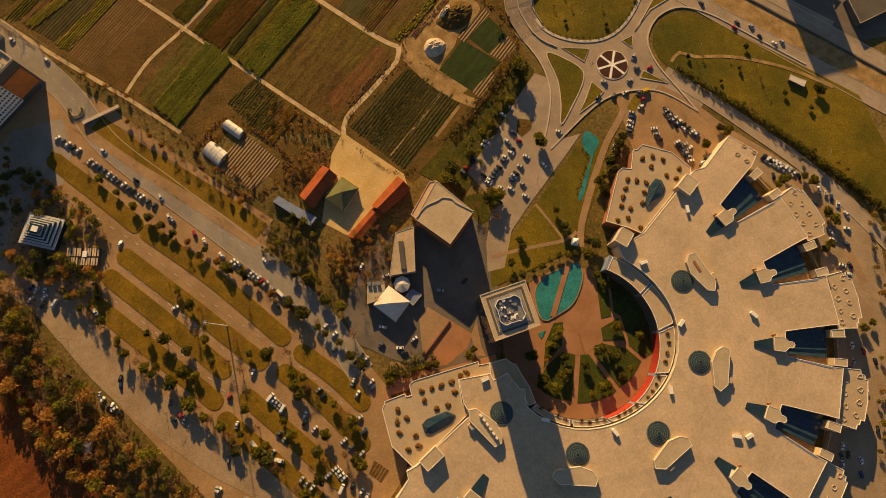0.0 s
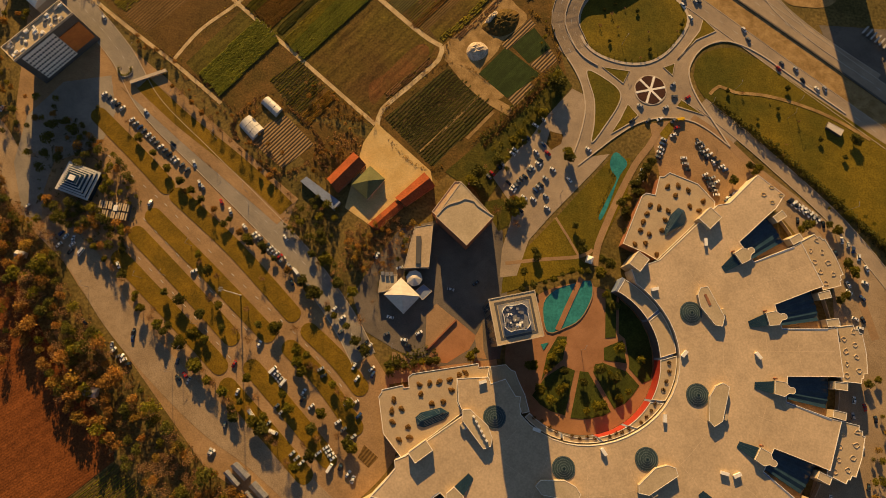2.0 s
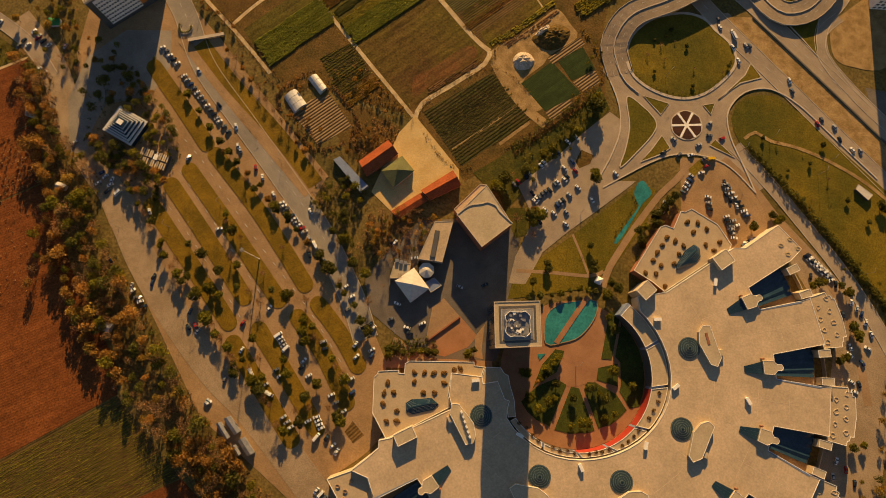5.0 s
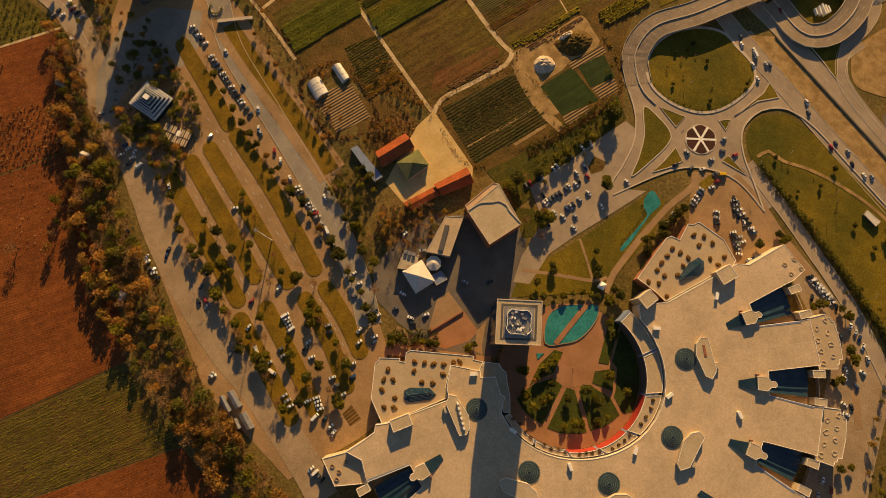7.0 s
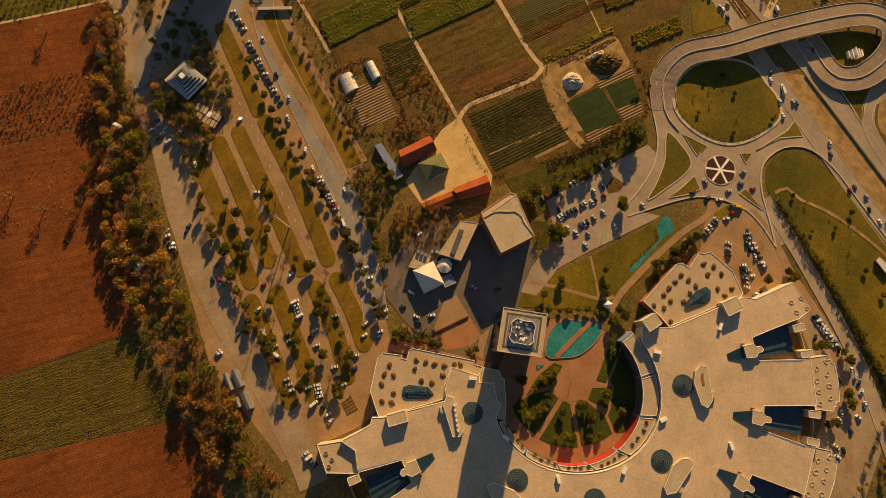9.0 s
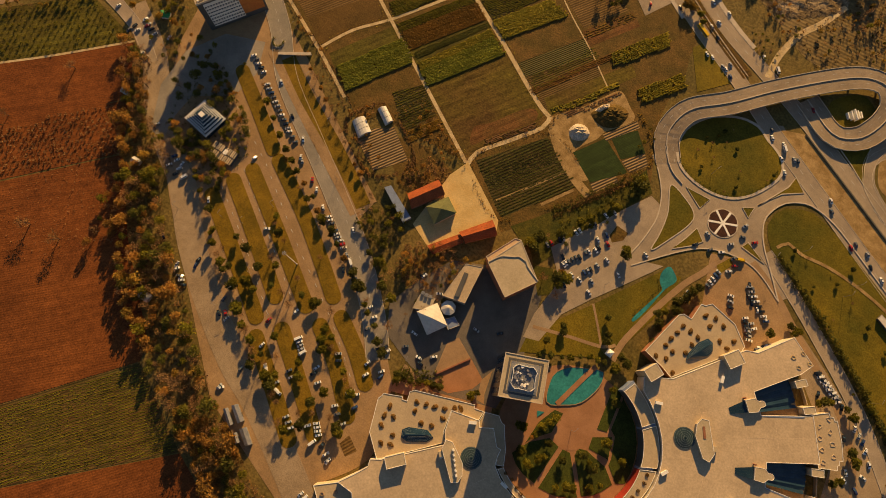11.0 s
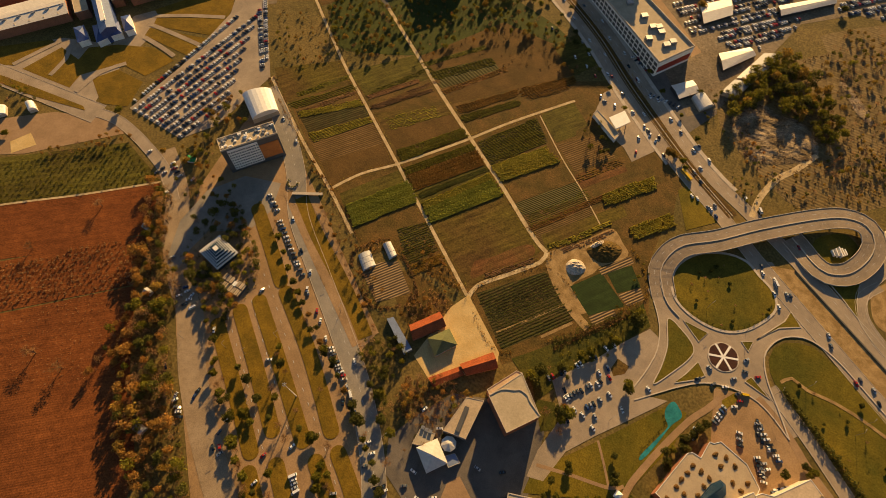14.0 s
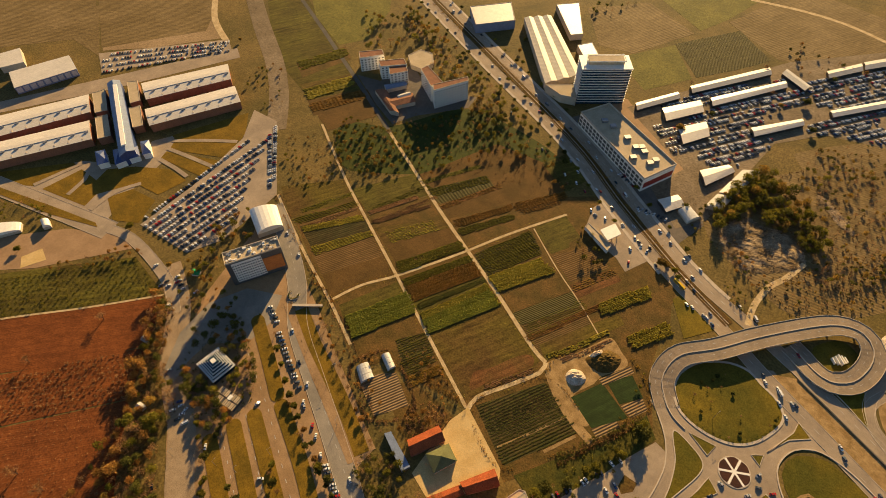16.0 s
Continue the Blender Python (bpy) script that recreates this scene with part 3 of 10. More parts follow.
field([(-170.2, 140.7), (-139.4, 187.2), (-112.3, 169.3), (-149.1, 125.2)], "scrub", "scrubby brown plot with withered plants")
field([(-269.8, 273.8), (-228.1, 322.9), (-200.9, 305.5), (-238.8, 256.8)], "olive", "strip field of dull olive plants")
field([(-237.1, 256.2), (-200.1, 304.2), (-171.8, 288.1), (-222.8, 245.2)], "scrub", "brown strip field with withered rows")
field([(-222.5, 244.6), (-171.0, 287.8), (-161.7, 281.3), (-202.6, 234.0)], "stubble", "strip field of yellowish dry grass")
field([(-201.4, 233.2), (-160.9, 280.9), (-147.8, 272.4), (-183.5, 221.8)], "soil", "bare brown strip field")
field([(-148.1, 194.0), (-111.0, 247.8), (-104.8, 243.2), (-137.5, 187.7)], "olive", "dull olive strip of low plants")
field([(-121.7, 175.3), (-85.2, 228.7), (-36.6, 198.5), (-39.1, 188.9), (-67.4, 146.1)], "stubble", "large plot of dry olive brown grass in rows")
field([(-223.9, 323.5), (-179.0, 403.6), (-108.2, 400.8), (-91.6, 376.0), (-171.0, 286.9), (-200.0, 306.1)], "soil", "wide brown field beyond the crossing")
field([(-196.6, 303.7), (-159.5, 366.0), (-147.5, 354.7), (-181.4, 294.0)], "olive", "strip field of dull olive plants")
field([(-149.1, 274.7), (-84.5, 359.4), (-78.2, 349.8), (-135.9, 268.8)], "scrub", "bare brown strip beside the cross track")
field([(-129.7, 263.7), (-98.1, 314.0), (-77.9, 294.2), (-108.0, 248.2)], "veg", "vegetable plot with dark leafy rows")
field([(-91.0, 238.1), (-55.9, 280.3), (-40.8, 271.1), (-75.3, 226.4)], "scrub", "bare brown strip field")
field([(-74.0, 225.9), (-40.6, 270.6), (-28.1, 261.9), (-63.1, 219.0)], "veg_green", "plot of fine dull green rows")
field([(-63.1, 219.0), (-28.1, 261.9), (-6.6, 241.2), (-38.2, 202.0)], "soil_fine", "plot of fine reddish brown rows")
field([(-95.8, 316.2), (-76.8, 346.5), (-60.6, 313.3), (-71.6, 298.0)], "olive", "small olive plot beside the filling station")
field([(-70.4, 296.5), (-43.3, 325.7), (-22.8, 309.6), (-45.0, 278.6)], "soil_rows", "ploughed brown field with straight ridges")
field([(-43.0, 276.4), (-17.4, 311.4), (31.4, 310.6), (40.4, 272.6), (-5.1, 239.7)], "scrub", "brown field beside the highway")
field([(-140.7, 158.2), (-123.6, 176.6), (-103.8, 158.6), (-117.3, 135.5)], "veg", "small plot of dark leafy rows")
field([(-61.2, 143.3), (-25.9, 185.1), (9.8, 163.0), (-25.2, 115.4)], "veg", "vegetable plot with dark leafy rows")
field([(-5.0, 183.9), (10.2, 206.0), (35.5, 190.0), (16.0, 169.9)], "net", "dark green netted seed bed")
field([(12.7, 208.7), (27.3, 223.2), (39.7, 210.0), (26.9, 196.6)], "net", "dark green netted seed bed")
field([(7.1, 207.4), (23.5, 229.7), (27.9, 225.8), (11.5, 204.0)], "ridges", "raised seed ridges with pale edges")
field([(27.7, 195.9), (39.4, 209.6), (45.7, 202.3), (37.0, 190.9)], "ridges", "raised seed ridges with pale edges")
field([(16.4, 169.6), (28.8, 184.2), (32.7, 180.5), (21.9, 164.4)], "ridges", "raised seed ridges with pale edges")
field([(-31.5, 197.2), (-26.7, 206.6), (-15.0, 219.9), (-4.4, 236.5), (2.9, 245.3), (14.2, 237.3), (21.5, 228.7), (7.6, 210.0), (5.4, 202.6), (-4.1, 185.9), (4.5, 179.7), (13.9, 171.2), (5.1, 167.4), (-7.9, 174.4), (-19.1, 181.9)], "dirt", "trodden sandy soil round the spoil heap", 0.05, smooth=3.0)
field([(-121.1, 121.8), (-109.3, 134.0), (-72.3, 128.4), (-67.1, 119.6), (-91.0, 98.5), (-105.6, 106.2)], "scrub", "trodden brown soil behind the shed", 0.05, smooth=3.0)

field([(-206.9, 309.9), (-166.5, 356.6), (-150.5, 345.1), (-186.3, 300.0)], "veg_green", "strip field of low dark green plants", 0.08)
field([(-123.0, 337.3), (-94.1, 368.2), (-85.9, 358.4), (-114.8, 326.0)], "soil_fine", "strip field of rusty soil", 0.08)
field([(-96.3, 319.8), (-78.9, 346.2), (-56.5, 329.3), (-72.9, 300.9)], "olive", "olive strip field near the highway", 0.08)
field([(-44.7, 275.5), (-19.7, 310.8), (-9.0, 301.9), (-34.4, 265.2)], "rust_soil", "reddish strip field near the highway", 0.08)
field([(-42.7, 211.7), (0.1, 269.8), (7.5, 262.0), (-32.9, 200.7)], "stubble", "strip field of brown stubble", 0.08)
field([(-126.1, 399.9), (-108.4, 429.9), (-78.2, 400.0), (-91.0, 374.6)], "olive", "dull strip field beside the highway", 0.08)
crop("leafy_rows", [(-212.5, 243.4), (-182.3, 279.5), (-169.5, 272.3), (-198.7, 235.7)], M["maize_y"], ROWS, 1.6, 0.5, 0.9, "patchy yellow green plants in rows", 101, 1.5, 0.4)
crop("leafy_rows", [(-206.9, 309.9), (-166.5, 356.6), (-158.5, 350.6), (-196.3, 305.0)], M["leaf_green"], ROWS, 1.4, 0.7, 0.9, "dull green plants in rows", 102, 1.5, 0.1)
crop("withered_rows", [(-123.0, 337.3), (-94.1, 368.2), (-85.9, 358.4), (-114.8, 326.0)], M["rust"], ROWS, 1.4, 0.8, 0.9, "rusty orange withered plants in rows", 103, 1.5, 0.12)
crop("leafy_rows", [(-61.6, 221.0), (-30.4, 267.5), (-20.8, 261.8), (-50.4, 212.9)], M["leaf_green"], ROWS, 1.7, 0.35, 0.8, "low green plants in fine rows", 104, 1.5, 0.2)
crop("withered_rows", [(-44.7, 275.5), (-19.7, 310.8), (-14.0, 306.0), (-39.4, 270.2)], M["gold"], ROWS, 1.8, 0.6, 0.9, "thin golden stems in rows", 105, 1.5, 0.3)
crop("withered_rows", [(-144.7, 194.3), (-110.1, 245.7), (-106.4, 243.3), (-140.2, 191.1)], M["leaf_dark"], ROWS, 1.0, 0.8, 0.9, "low dark green plants in rows", 106)
field([(-424.5, 380.3), (-384.2, 429.9), (-362.2, 416.7), (-400.7, 366.8)], "stubble", "golden brown strip of stubble", 0.09)
field([(-396.7, 361.9), (-351.4, 412.9), (-326.5, 394.5), (-373.7, 343.7)], "soil", "dark brown bare strip field", 0.09)
field([(-456.1, 412.5), (-427.2, 472.4), (-403.8, 452.8), (-430.4, 392.4)], "scrub", "brown strip field beside the lane", 0.09)
crop("maize", [(-188.5, 153.8), (-157.7, 202.0), (-140.3, 187.9), (-170.8, 141.5)], M["maize"], ROWS, 1.0, 1.3, 0.95, "tall green maize in dense rows", 3)
crop("maize", [(-137.5, 187.7), (-104.6, 242.7), (-99.4, 239.1), (-132.2, 183.5)], M["maize_y"], ROWS, 1.0, 1.35, 1.0, "tall yellowing maize in dense rows", 4)
crop("maize", [(-132.2, 183.5), (-99.4, 239.1), (-85.2, 228.7), (-121.7, 175.3)], M["maize"], ROWS, 1.0, 1.3, 0.95, "tall green maize in dense rows", 40)
crop("maize", [(-107.7, 247.7), (-78.2, 289.0), (-59.4, 282.4), (-92.4, 238.7)], M["maize_y"], ROWS, 1.0, 1.3, 1.0, "tall yellowing maize in dense rows", 5)
crop("maize", [(-18.5, 268.2), (10.8, 308.3), (19.1, 298.7), (-10.3, 260.6)], M["maize_y"], ROWS, 1.5, 1.6, 1.2, "yellowing maize in rows", 6, gaps=0.12)
crop("maize", [(11.5, 250.7), (35.2, 282.6), (43.4, 273.1), (21.4, 244.1)], M["maize_y"], ROWS, 1.5, 1.6, 1.2, "yellowing maize in rows", 7, gaps=0.12)
crop("bean_rows", [(-162.7, 203.6), (-126.1, 257.1), (-111.5, 247.5), (-148.4, 194.5)], M["rust"], ROWS, 1.0, 1.0, 0.9, "rusty brown withered plants in rows", 8)
crop("bean_rows", [(-116.6, 133.8), (-99.7, 158.4), (-93.9, 153.7), (-109.1, 130.0)], M["gold"], ROWS, 1.1, 1.0, 0.9, "golden brown withered plants in rows", 41)
crop("leafy_rows", [(-169.1, 207.3), (-132.2, 262.2), (-126.1, 257.1), (-162.7, 203.6)], M["leaf_green"], ROWS, 1.1, 0.9, 0.9, "low dark green plants in rows", 9)
crop("leafy_rows", [(-183.2, 221.3), (-147.4, 271.8), (-139.2, 265.4), (-173.5, 212.9)], M["leaf_green"], ROWS, 1.1, 0.9, 1.0, "dark green plants in rows", 10)
crop("leafy_rows", [(-61.2, 143.3), (-25.9, 185.1), (9.8, 163.0), (-25.2, 115.4)], M["leaf_dark"], ROWS, 2.1, 0.42, 1.1, "dark green vegetables in long rows", 11, gaps=0.25)
crop("leafy_rows", [(-129.7, 263.7), (-98.1, 314.0), (-77.9, 294.2), (-108.0, 248.2)], M["leaf_green"], ROWS, 1.4, 0.8, 0.9, "dark green vegetables in long rows", 12, gaps=0.06)
crop("leafy_rows", [(-293.2, 214.9), (-257.5, 264.4), (-249.5, 258.9), (-286.0, 211.2)], M["leaf_green"], ROWS, 1.9, 0.6, 0.9, "low green plants in rows", 13)
crop("leafy_rows", [(-281.5, 210.6), (-241.7, 251.9), (-233.9, 248.3), (-273.6, 207.4)], M["maize_y"], ROWS, 1.2, 0.8, 0.9, "low yellow green plants in rows", 14)
crop("leafy_rows", [(-258.1, 197.5), (-223.6, 240.1), (-217.5, 235.9), (-248.6, 190.5)], M["maize_y"], ROWS, 1.5, 0.7, 0.9, "low yellow green plants in rows", 42)
crop("leafy_rows", [(-140.7, 158.2), (-123.6, 176.6), (-103.8, 158.6), (-117.3, 135.5)], M["leaf_green"], ROWS, 1.8, 0.5, 0.9, "dark green vegetables in long rows", 43, gaps=0.3)
crop("withered_rows", [(-165.0, 288.9), (-127.9, 333.9), (-123.3, 328.2), (-157.9, 281.9)], M["rust"], ROWS, 1.3, 0.8, 1.0, "rusty brown withered plants in rows", 17)
crop("withered_rows", [(-157.2, 280.7), (-121.4, 324.4), (-116.5, 319.1), (-149.3, 276.1)], M["leaf_green"], ROWS, 1.3, 0.8, 1.0, "dull green plants in rows", 44)
crop("withered_rows", [(-127.2, 336.0), (-91.0, 374.6), (-86.0, 367.0), (-120.9, 328.0)], M["rust"], ROWS, 1.3, 1.0, 1.0, "rusty brown withered plants in rows", 18)
crop("withered_rows", [(-239.7, 258.0), (-210.7, 298.9), (-206.5, 296.2), (-234.9, 255.0)], M["twig"], ROWS, 1.3, 0.9, 0.9, "withered brown plants in rows", 45)
crop("withered_rows", [(-229.9, 249.8), (-193.7, 296.0), (-190.5, 293.7), (-225.3, 246.9)], M["twig"], ROWS, 1.3, 0.9, 0.9, "withered brown plants in rows", 46)
crop("withered_rows", [(-414.6, 373.5), (-383.7, 423.6), (-367.8, 413.4), (-396.7, 361.9)], M["maize_y"], ROWS, 2.0, 1.4, 1.8, "yellow green plants in rows", 19, 3.0)
crop("withered_rows", [(-457.7, 414.4), (-426.1, 468.6), (-410.2, 459.0), (-441.9, 403.0)], M["leaf_green"], ROWS, 2.0, 1.0, 1.8, "dull green plants in rows", 47, 3.0)
crop("withered_rows", [(-392.0, 356.3), (-355.7, 407.9), (-341.9, 397.5), (-378.5, 346.6)], M["rust"], ROWS, 2.0, 1.0, 1.8, "rusty brown plants in rows", 48, 3.0)

field([(-240.3, 262.6), (-209.5, 317.2), (-205.0, 314.9), (-235.9, 259.8)], "olive", "dull olive strip between brown soil", 0.1)
crop("leafy_rows", [(-240.3, 262.6), (-209.5, 317.2), (-205.0, 314.9), (-235.9, 259.8)], M["leaf_green"], ROWS, 1.3, 0.6, 0.9, "thin green line of low plants", 120, 1.6, 0.2)
field([(-226.9, 253.8), (-194.8, 308.2), (-190.9, 305.7), (-222.6, 251.1)], "soil", "narrow strip of dark soil", 0.1)
crop("withered_rows", [(-226.9, 253.8), (-194.8, 308.2), (-190.9, 305.7), (-222.6, 251.1)], M["twig"], ROWS, 1.3, 0.6, 0.9, "withered brown plants in rows", 121, 1.6, 0.2)
field([(-185.1, 298.2), (-149.5, 353.3), (-145.1, 349.4), (-180.6, 294.7)], "rust_soil", "narrow rusty strip", 0.1)
crop("withered_rows", [(-185.1, 298.2), (-149.5, 353.3), (-145.1, 349.4), (-180.6, 294.7)], M["rust"], ROWS, 1.3, 0.6, 0.9, "rusty low plants in rows", 122, 1.6, 0.2)
field([(-218.4, 316.8), (-179.8, 367.1), (-175.5, 363.7), (-214.5, 313.4)], "olive", "narrow dull green strip", 0.1)
crop("leafy_rows", [(-218.4, 316.8), (-179.8, 367.1), (-175.5, 363.7), (-214.5, 313.4)], M["leaf_green"], ROWS, 1.3, 0.6, 0.9, "dull green low plants in rows", 123, 1.6, 0.2)
field([(-55.8, 211.8), (-14.5, 274.7), (-10.4, 270.9), (-51.7, 208.5)], "rust_soil", "reddish strip between green plots", 0.1)
crop("withered_rows", [(-55.8, 211.8), (-14.5, 274.7), (-10.4, 270.9), (-51.7, 208.5)], M["rust"], ROWS, 1.3, 0.6, 0.9, "rusty low plants in rows", 124, 1.6, 0.2)
field([(-278.5, 215.2), (-251.4, 259.8), (-247.7, 257.3), (-274.4, 212.4)], "soil", "dark soil strip beside the track", 0.1)
crop("withered_rows", [(-278.5, 215.2), (-251.4, 259.8), (-247.7, 257.3), (-274.4, 212.4)], M["twig"], ROWS, 1.3, 0.6, 0.9, "withered brown plants in rows", 125, 1.6, 0.2)
field([(-295.0, 228.1), (-268.3, 270.3), (-263.7, 267.5), (-290.8, 225.2)], "olive", "olive strip beside the lane", 0.1)
crop("leafy_rows", [(-295.0, 228.1), (-268.3, 270.3), (-263.7, 267.5), (-290.8, 225.2)], M["leaf_green"], ROWS, 1.3, 0.6, 0.9, "dull green low plants in rows", 126, 1.6, 0.2)
# fields west of the wood
field([(-581.4, -41.9), (-468.3, 38.7), (-382.7, 110.6), (-330.8, 96.3), (-375.8, 53.5), (-426.6, 12.2), (-518.4, -70.4)], "olive", "green orchard meadow", rot=LROW)
field([(-516.2, -71.4), (-424.5, 10.9), (-329.9, 94.8), (-303.6, 56.4), (-340.2, 16.7), (-380.6, -17.0), (-464.3, -94.8)], "red_soil", "bare red brown field", rot=LROW)
field([(-462.4, -95.6), (-379.3, -17.9), (-302.8, 55.2), (-280.5, 19.0), (-342.0, -41.5), (-419.5, -115.0)], "red_soil", "red brown plot of young bushes", rot=LROW)
field([(-417.4, -116.0), (-340.9, -42.3), (-279.7, 18.4)] + [(-237.6, -28.1), (-182.9, -76.2), (-178.2, -89.4), (-232.7, -150.1), (-303.7, -228.4)], "red_soil", "red brown field in thin rows", rot=LROW)
field([(-303.3, -229.0), (-232.3, -150.7), (-177.8, -90.0), (-122.5, -121.0), (-205.9, -194.8), (-280.2, -263.3)], "veg_west", "green field in straight rows", rot=48.1)
field([(-279.9, -263.9), (-205.6, -195.4), (-121.6, -121.3), (-82.4, -139.3), (-62.1, -164.7), (-166.4, -260.8)], "red_soil", "red brown field in thin rows", rot=48.1)
crop("leafy_rows", [(-246.1, -167.7), (-177.3, -90.9), (-124.1, -121.0), (-206.3, -194.3), (-221.3, -208.2)], M["leaf_green"], 48.1, 1.9, 0.34, 0.8, "low green plants in straight rows", 20, 2.0, 0.12)
track([(-517.3, -70.9), (-425.5, 11.5), (-375.8, 53.5), (-329.9, 95.5)], 1.8, "pale grassy bank between the fields")
# fields of the distance, several in base colours lightened for haze
field([(-879.8, 463.4), (-746.0, 540.4), (-643.1, 446.4), (-638.6, 407.1), (-728.4, 346.9)], "meadow", "dull green meadow beyond the car park", 0.04)
field([(-723.7, 343.3), (-635.4, 404.1), (-622.2, 441.4), (-575.7, 407.3), (-634.5, 347.5), (-683.3, 311.7)], "tan_soil", "bare pale field beyond the car park", 0.04)
field([(-887.3, 305.0), (-782.1, 383.4), (-676.3, 301.3), (-738.0, 309.9), (-802.6, 251.2)], "hazed_field", "rough brown field", 0.04)
field([(-639.9, 560.0), (-571.2, 560.5), (-414.7, 453.5), (-347.0, 406.8), (-355.0, 354.7), (-380.6, 357.0), (-450.9, 391.1), (-527.9, 447.4)], "olive", "long olive brown strip field", 0.04)
field([(-575.0, 577.6), (-495.4, 684.5), (-428.0, 570.9), (-413.2, 498.6), (-436.2, 470.1), (-504.4, 509.7)], "meadow", "dull green meadow by the country road", 0.05)
field([(-422.3, 381.7), (-382.5, 431.0), (-363.5, 418.5), (-400.7, 366.8)], "stubble", "strip of golden stubble", 0.06)
field([(-396.7, 361.9), (-356.1, 413.9), (-339.7, 398.8), (-376.3, 347.9)], "stubble", "strip of dry stubble", 0.06)
field([(-369.9, 345.9), (-335.0, 395.5), (-313.3, 379.0), (-344.1, 331.1)], "soil", "bare brown strip field", 0.06)
field([(-201.6, 710.5), (-134.4, 766.9), (-60.3, 718.8), (-113.4, 635.9), (-155.9, 633.0)], "hazed_field", "wide brown field beyond the market", 0.04)
field([(-116.9, 629.6), (-74.3, 680.4), (-36.7, 619.4), (-77.6, 570.2), (-102.5, 594.1)], "meadow", "green meadow beside the market", 0.045)
field([(-75.1, 683.0), (-12.5, 754.3), (34.7, 703.8), (1.5, 661.4), (-33.4, 624.0)], "veg_green", "green orchard beyond the market", 0.05)
field([(-29.8, 768.1), (36.9, 911.4), (191.0, 864.6), (193.7, 800.5), (87.0, 711.2), (39.8, 711.0)], "hazed_field", "wide brown field beyond the market", 0.035)
field([(-135.0, 793.6), (-60.5, 934.6), (20.4, 920.9), (-31.5, 775.3), (-55.9, 729.1)], "meadow", "dull field beyond the market", 0.04)
track([(-17.3, 843.5), (47.2, 845.9), (103.0, 837.1), (169.3, 807.5)], 6.0, "pale country road beyond the fields")
track([(-688.4, 512.2), (-622.2, 441.4), (-566.8, 406.3)], 8.0, "pale road beyond the car park")
track([(-661.5, 547.6), (-558.5, 461.7), (-480.8, 400.9), (-430.4, 351.9), (-393.3, 304.4)], 22.0, "wide grey brown track beside the exhibition grounds", 0.08, "road", "grey_earth", 12.0)
for pts in ([(-474.9, 235.4), (-447.2, 252.6), (-415.1, 269.3)], [(-469.9, 224.8), (-436.9, 227.1), (-403.3, 228.5)], [(-462.9, 209.0), (-440.2, 207.7), (-420.6, 205.1)], [(-541.3, 120.4), (-534.9, 140.8), (-527.2, 164.4)], [(-501.0, 128.9), (-504.9, 150.9), (-512.6, 163.3)], [(-465.0, 127.0), (-464.0, 155.1), (-452.1, 175.6)]):
    track(pts, 4.5, "pale paved path across the lawns", 0.33, "footpath", "asphalt", 8.0)

# dirt tracks


track([(-356.5, 337.0), (-282.6, 281.6), (-226.8, 244.5), (-173.5, 209.5), (-132.4, 182.1), (-66.3, 138.3)], 2.6)
track([(-285.4, 362.3), (-229.4, 324.9), (-182.3, 293.5), (-138.3, 265.9), (-92.6, 237.2), (-47.9, 207.5), (-32.2, 200.1)], 3.2)
track([(-206.7, 163.2), (-194.3, 187.0), (-174.1, 210.5), (-153.7, 238.6), (-136.8, 263.2), (-113.6, 299.5), (-78.1, 348.2)], 2.4)
track([(-32.2, 200.1), (-32.7, 190.0), (-48.1, 169.3), (-63.3, 149.6), (-64.7, 137.8)], 3.2)
track([(-26.7, 193.1), (-11.3, 178.1), (4.4, 167.4), (19.5, 160.7)], 6.5, "orange trodden dirt track past the seed beds", material="dirt")
field([(-70.2, 151.4), (-75.2, 165.1), (-66.4, 174.3), (-53.2, 193.6), (-44.1, 200.2), (-39.4, 193.0), (-49.3, 178.7), (-62.0, 163.8)], "rust_soil", "bare reddish corner of the stubble field", 0.09, smooth=4.0)
crop("withered_rows", [(-61.4, 157.3), (-64.8, 160.4), (-51.9, 174.9), (-38.8, 191.4), (-35.8, 188.1), (-48.5, 171.8)], M["twig"], ROWS, 1.2, 0.8, 0.9, "dry brown stalks beside the track", 107, 1.2, 0.15)
crop("leafy_rows", [(-35.2, 206.7), (-22.2, 222.0), (-2.5, 250.6), (0.2, 247.9), (-18.6, 218.4), (-32.2, 203.4)], M["maize_y"], ROWS, 1.3, 1.1, 1.2, "yellow green plants along the field's edge", 108, 1.2, 0.08)
crop("withered_rows", [(-25.2, 208.2), (-12.3, 223.8), (2.0, 245.4), (4.7, 242.7), (-9.1, 221.0), (-22.0, 205.3)], M["twig"], ROWS, 1.4, 0.7, 1.0, "grey brown weeds along a bank", 109, 1.2, 0.2)
track([(-34.2, 124.6), (-16.0, 149.1), (-2.4, 169.0)], 1.4, "brown path between vegetable rows", material="dirt")
track([(-5.8, 137.9), (8.5, 159.1)], 2.2, "brown path between vegetable rows", material="dirt")
track([(-326.0, 231.9), (-262.9, 192.4), (-206.2, 160.3), (-168.6, 137.1)], 2.6, "trodden edge of the field along the wall")
track([(-550.2, 535.5), (-479.9, 491.1), (-424.5, 455.0), (-343.9, 402.5), (-285.4, 362.3)], 5.0, "narrow country road between the fields", 0.12, "lane", "asphalt_dark")
track([(-96.8, 317.2), (-61.1, 286.3), (-33.6, 265.6), (-20.4, 254.6), (-4.7, 241.1)], 1.0, "faint field edge path")

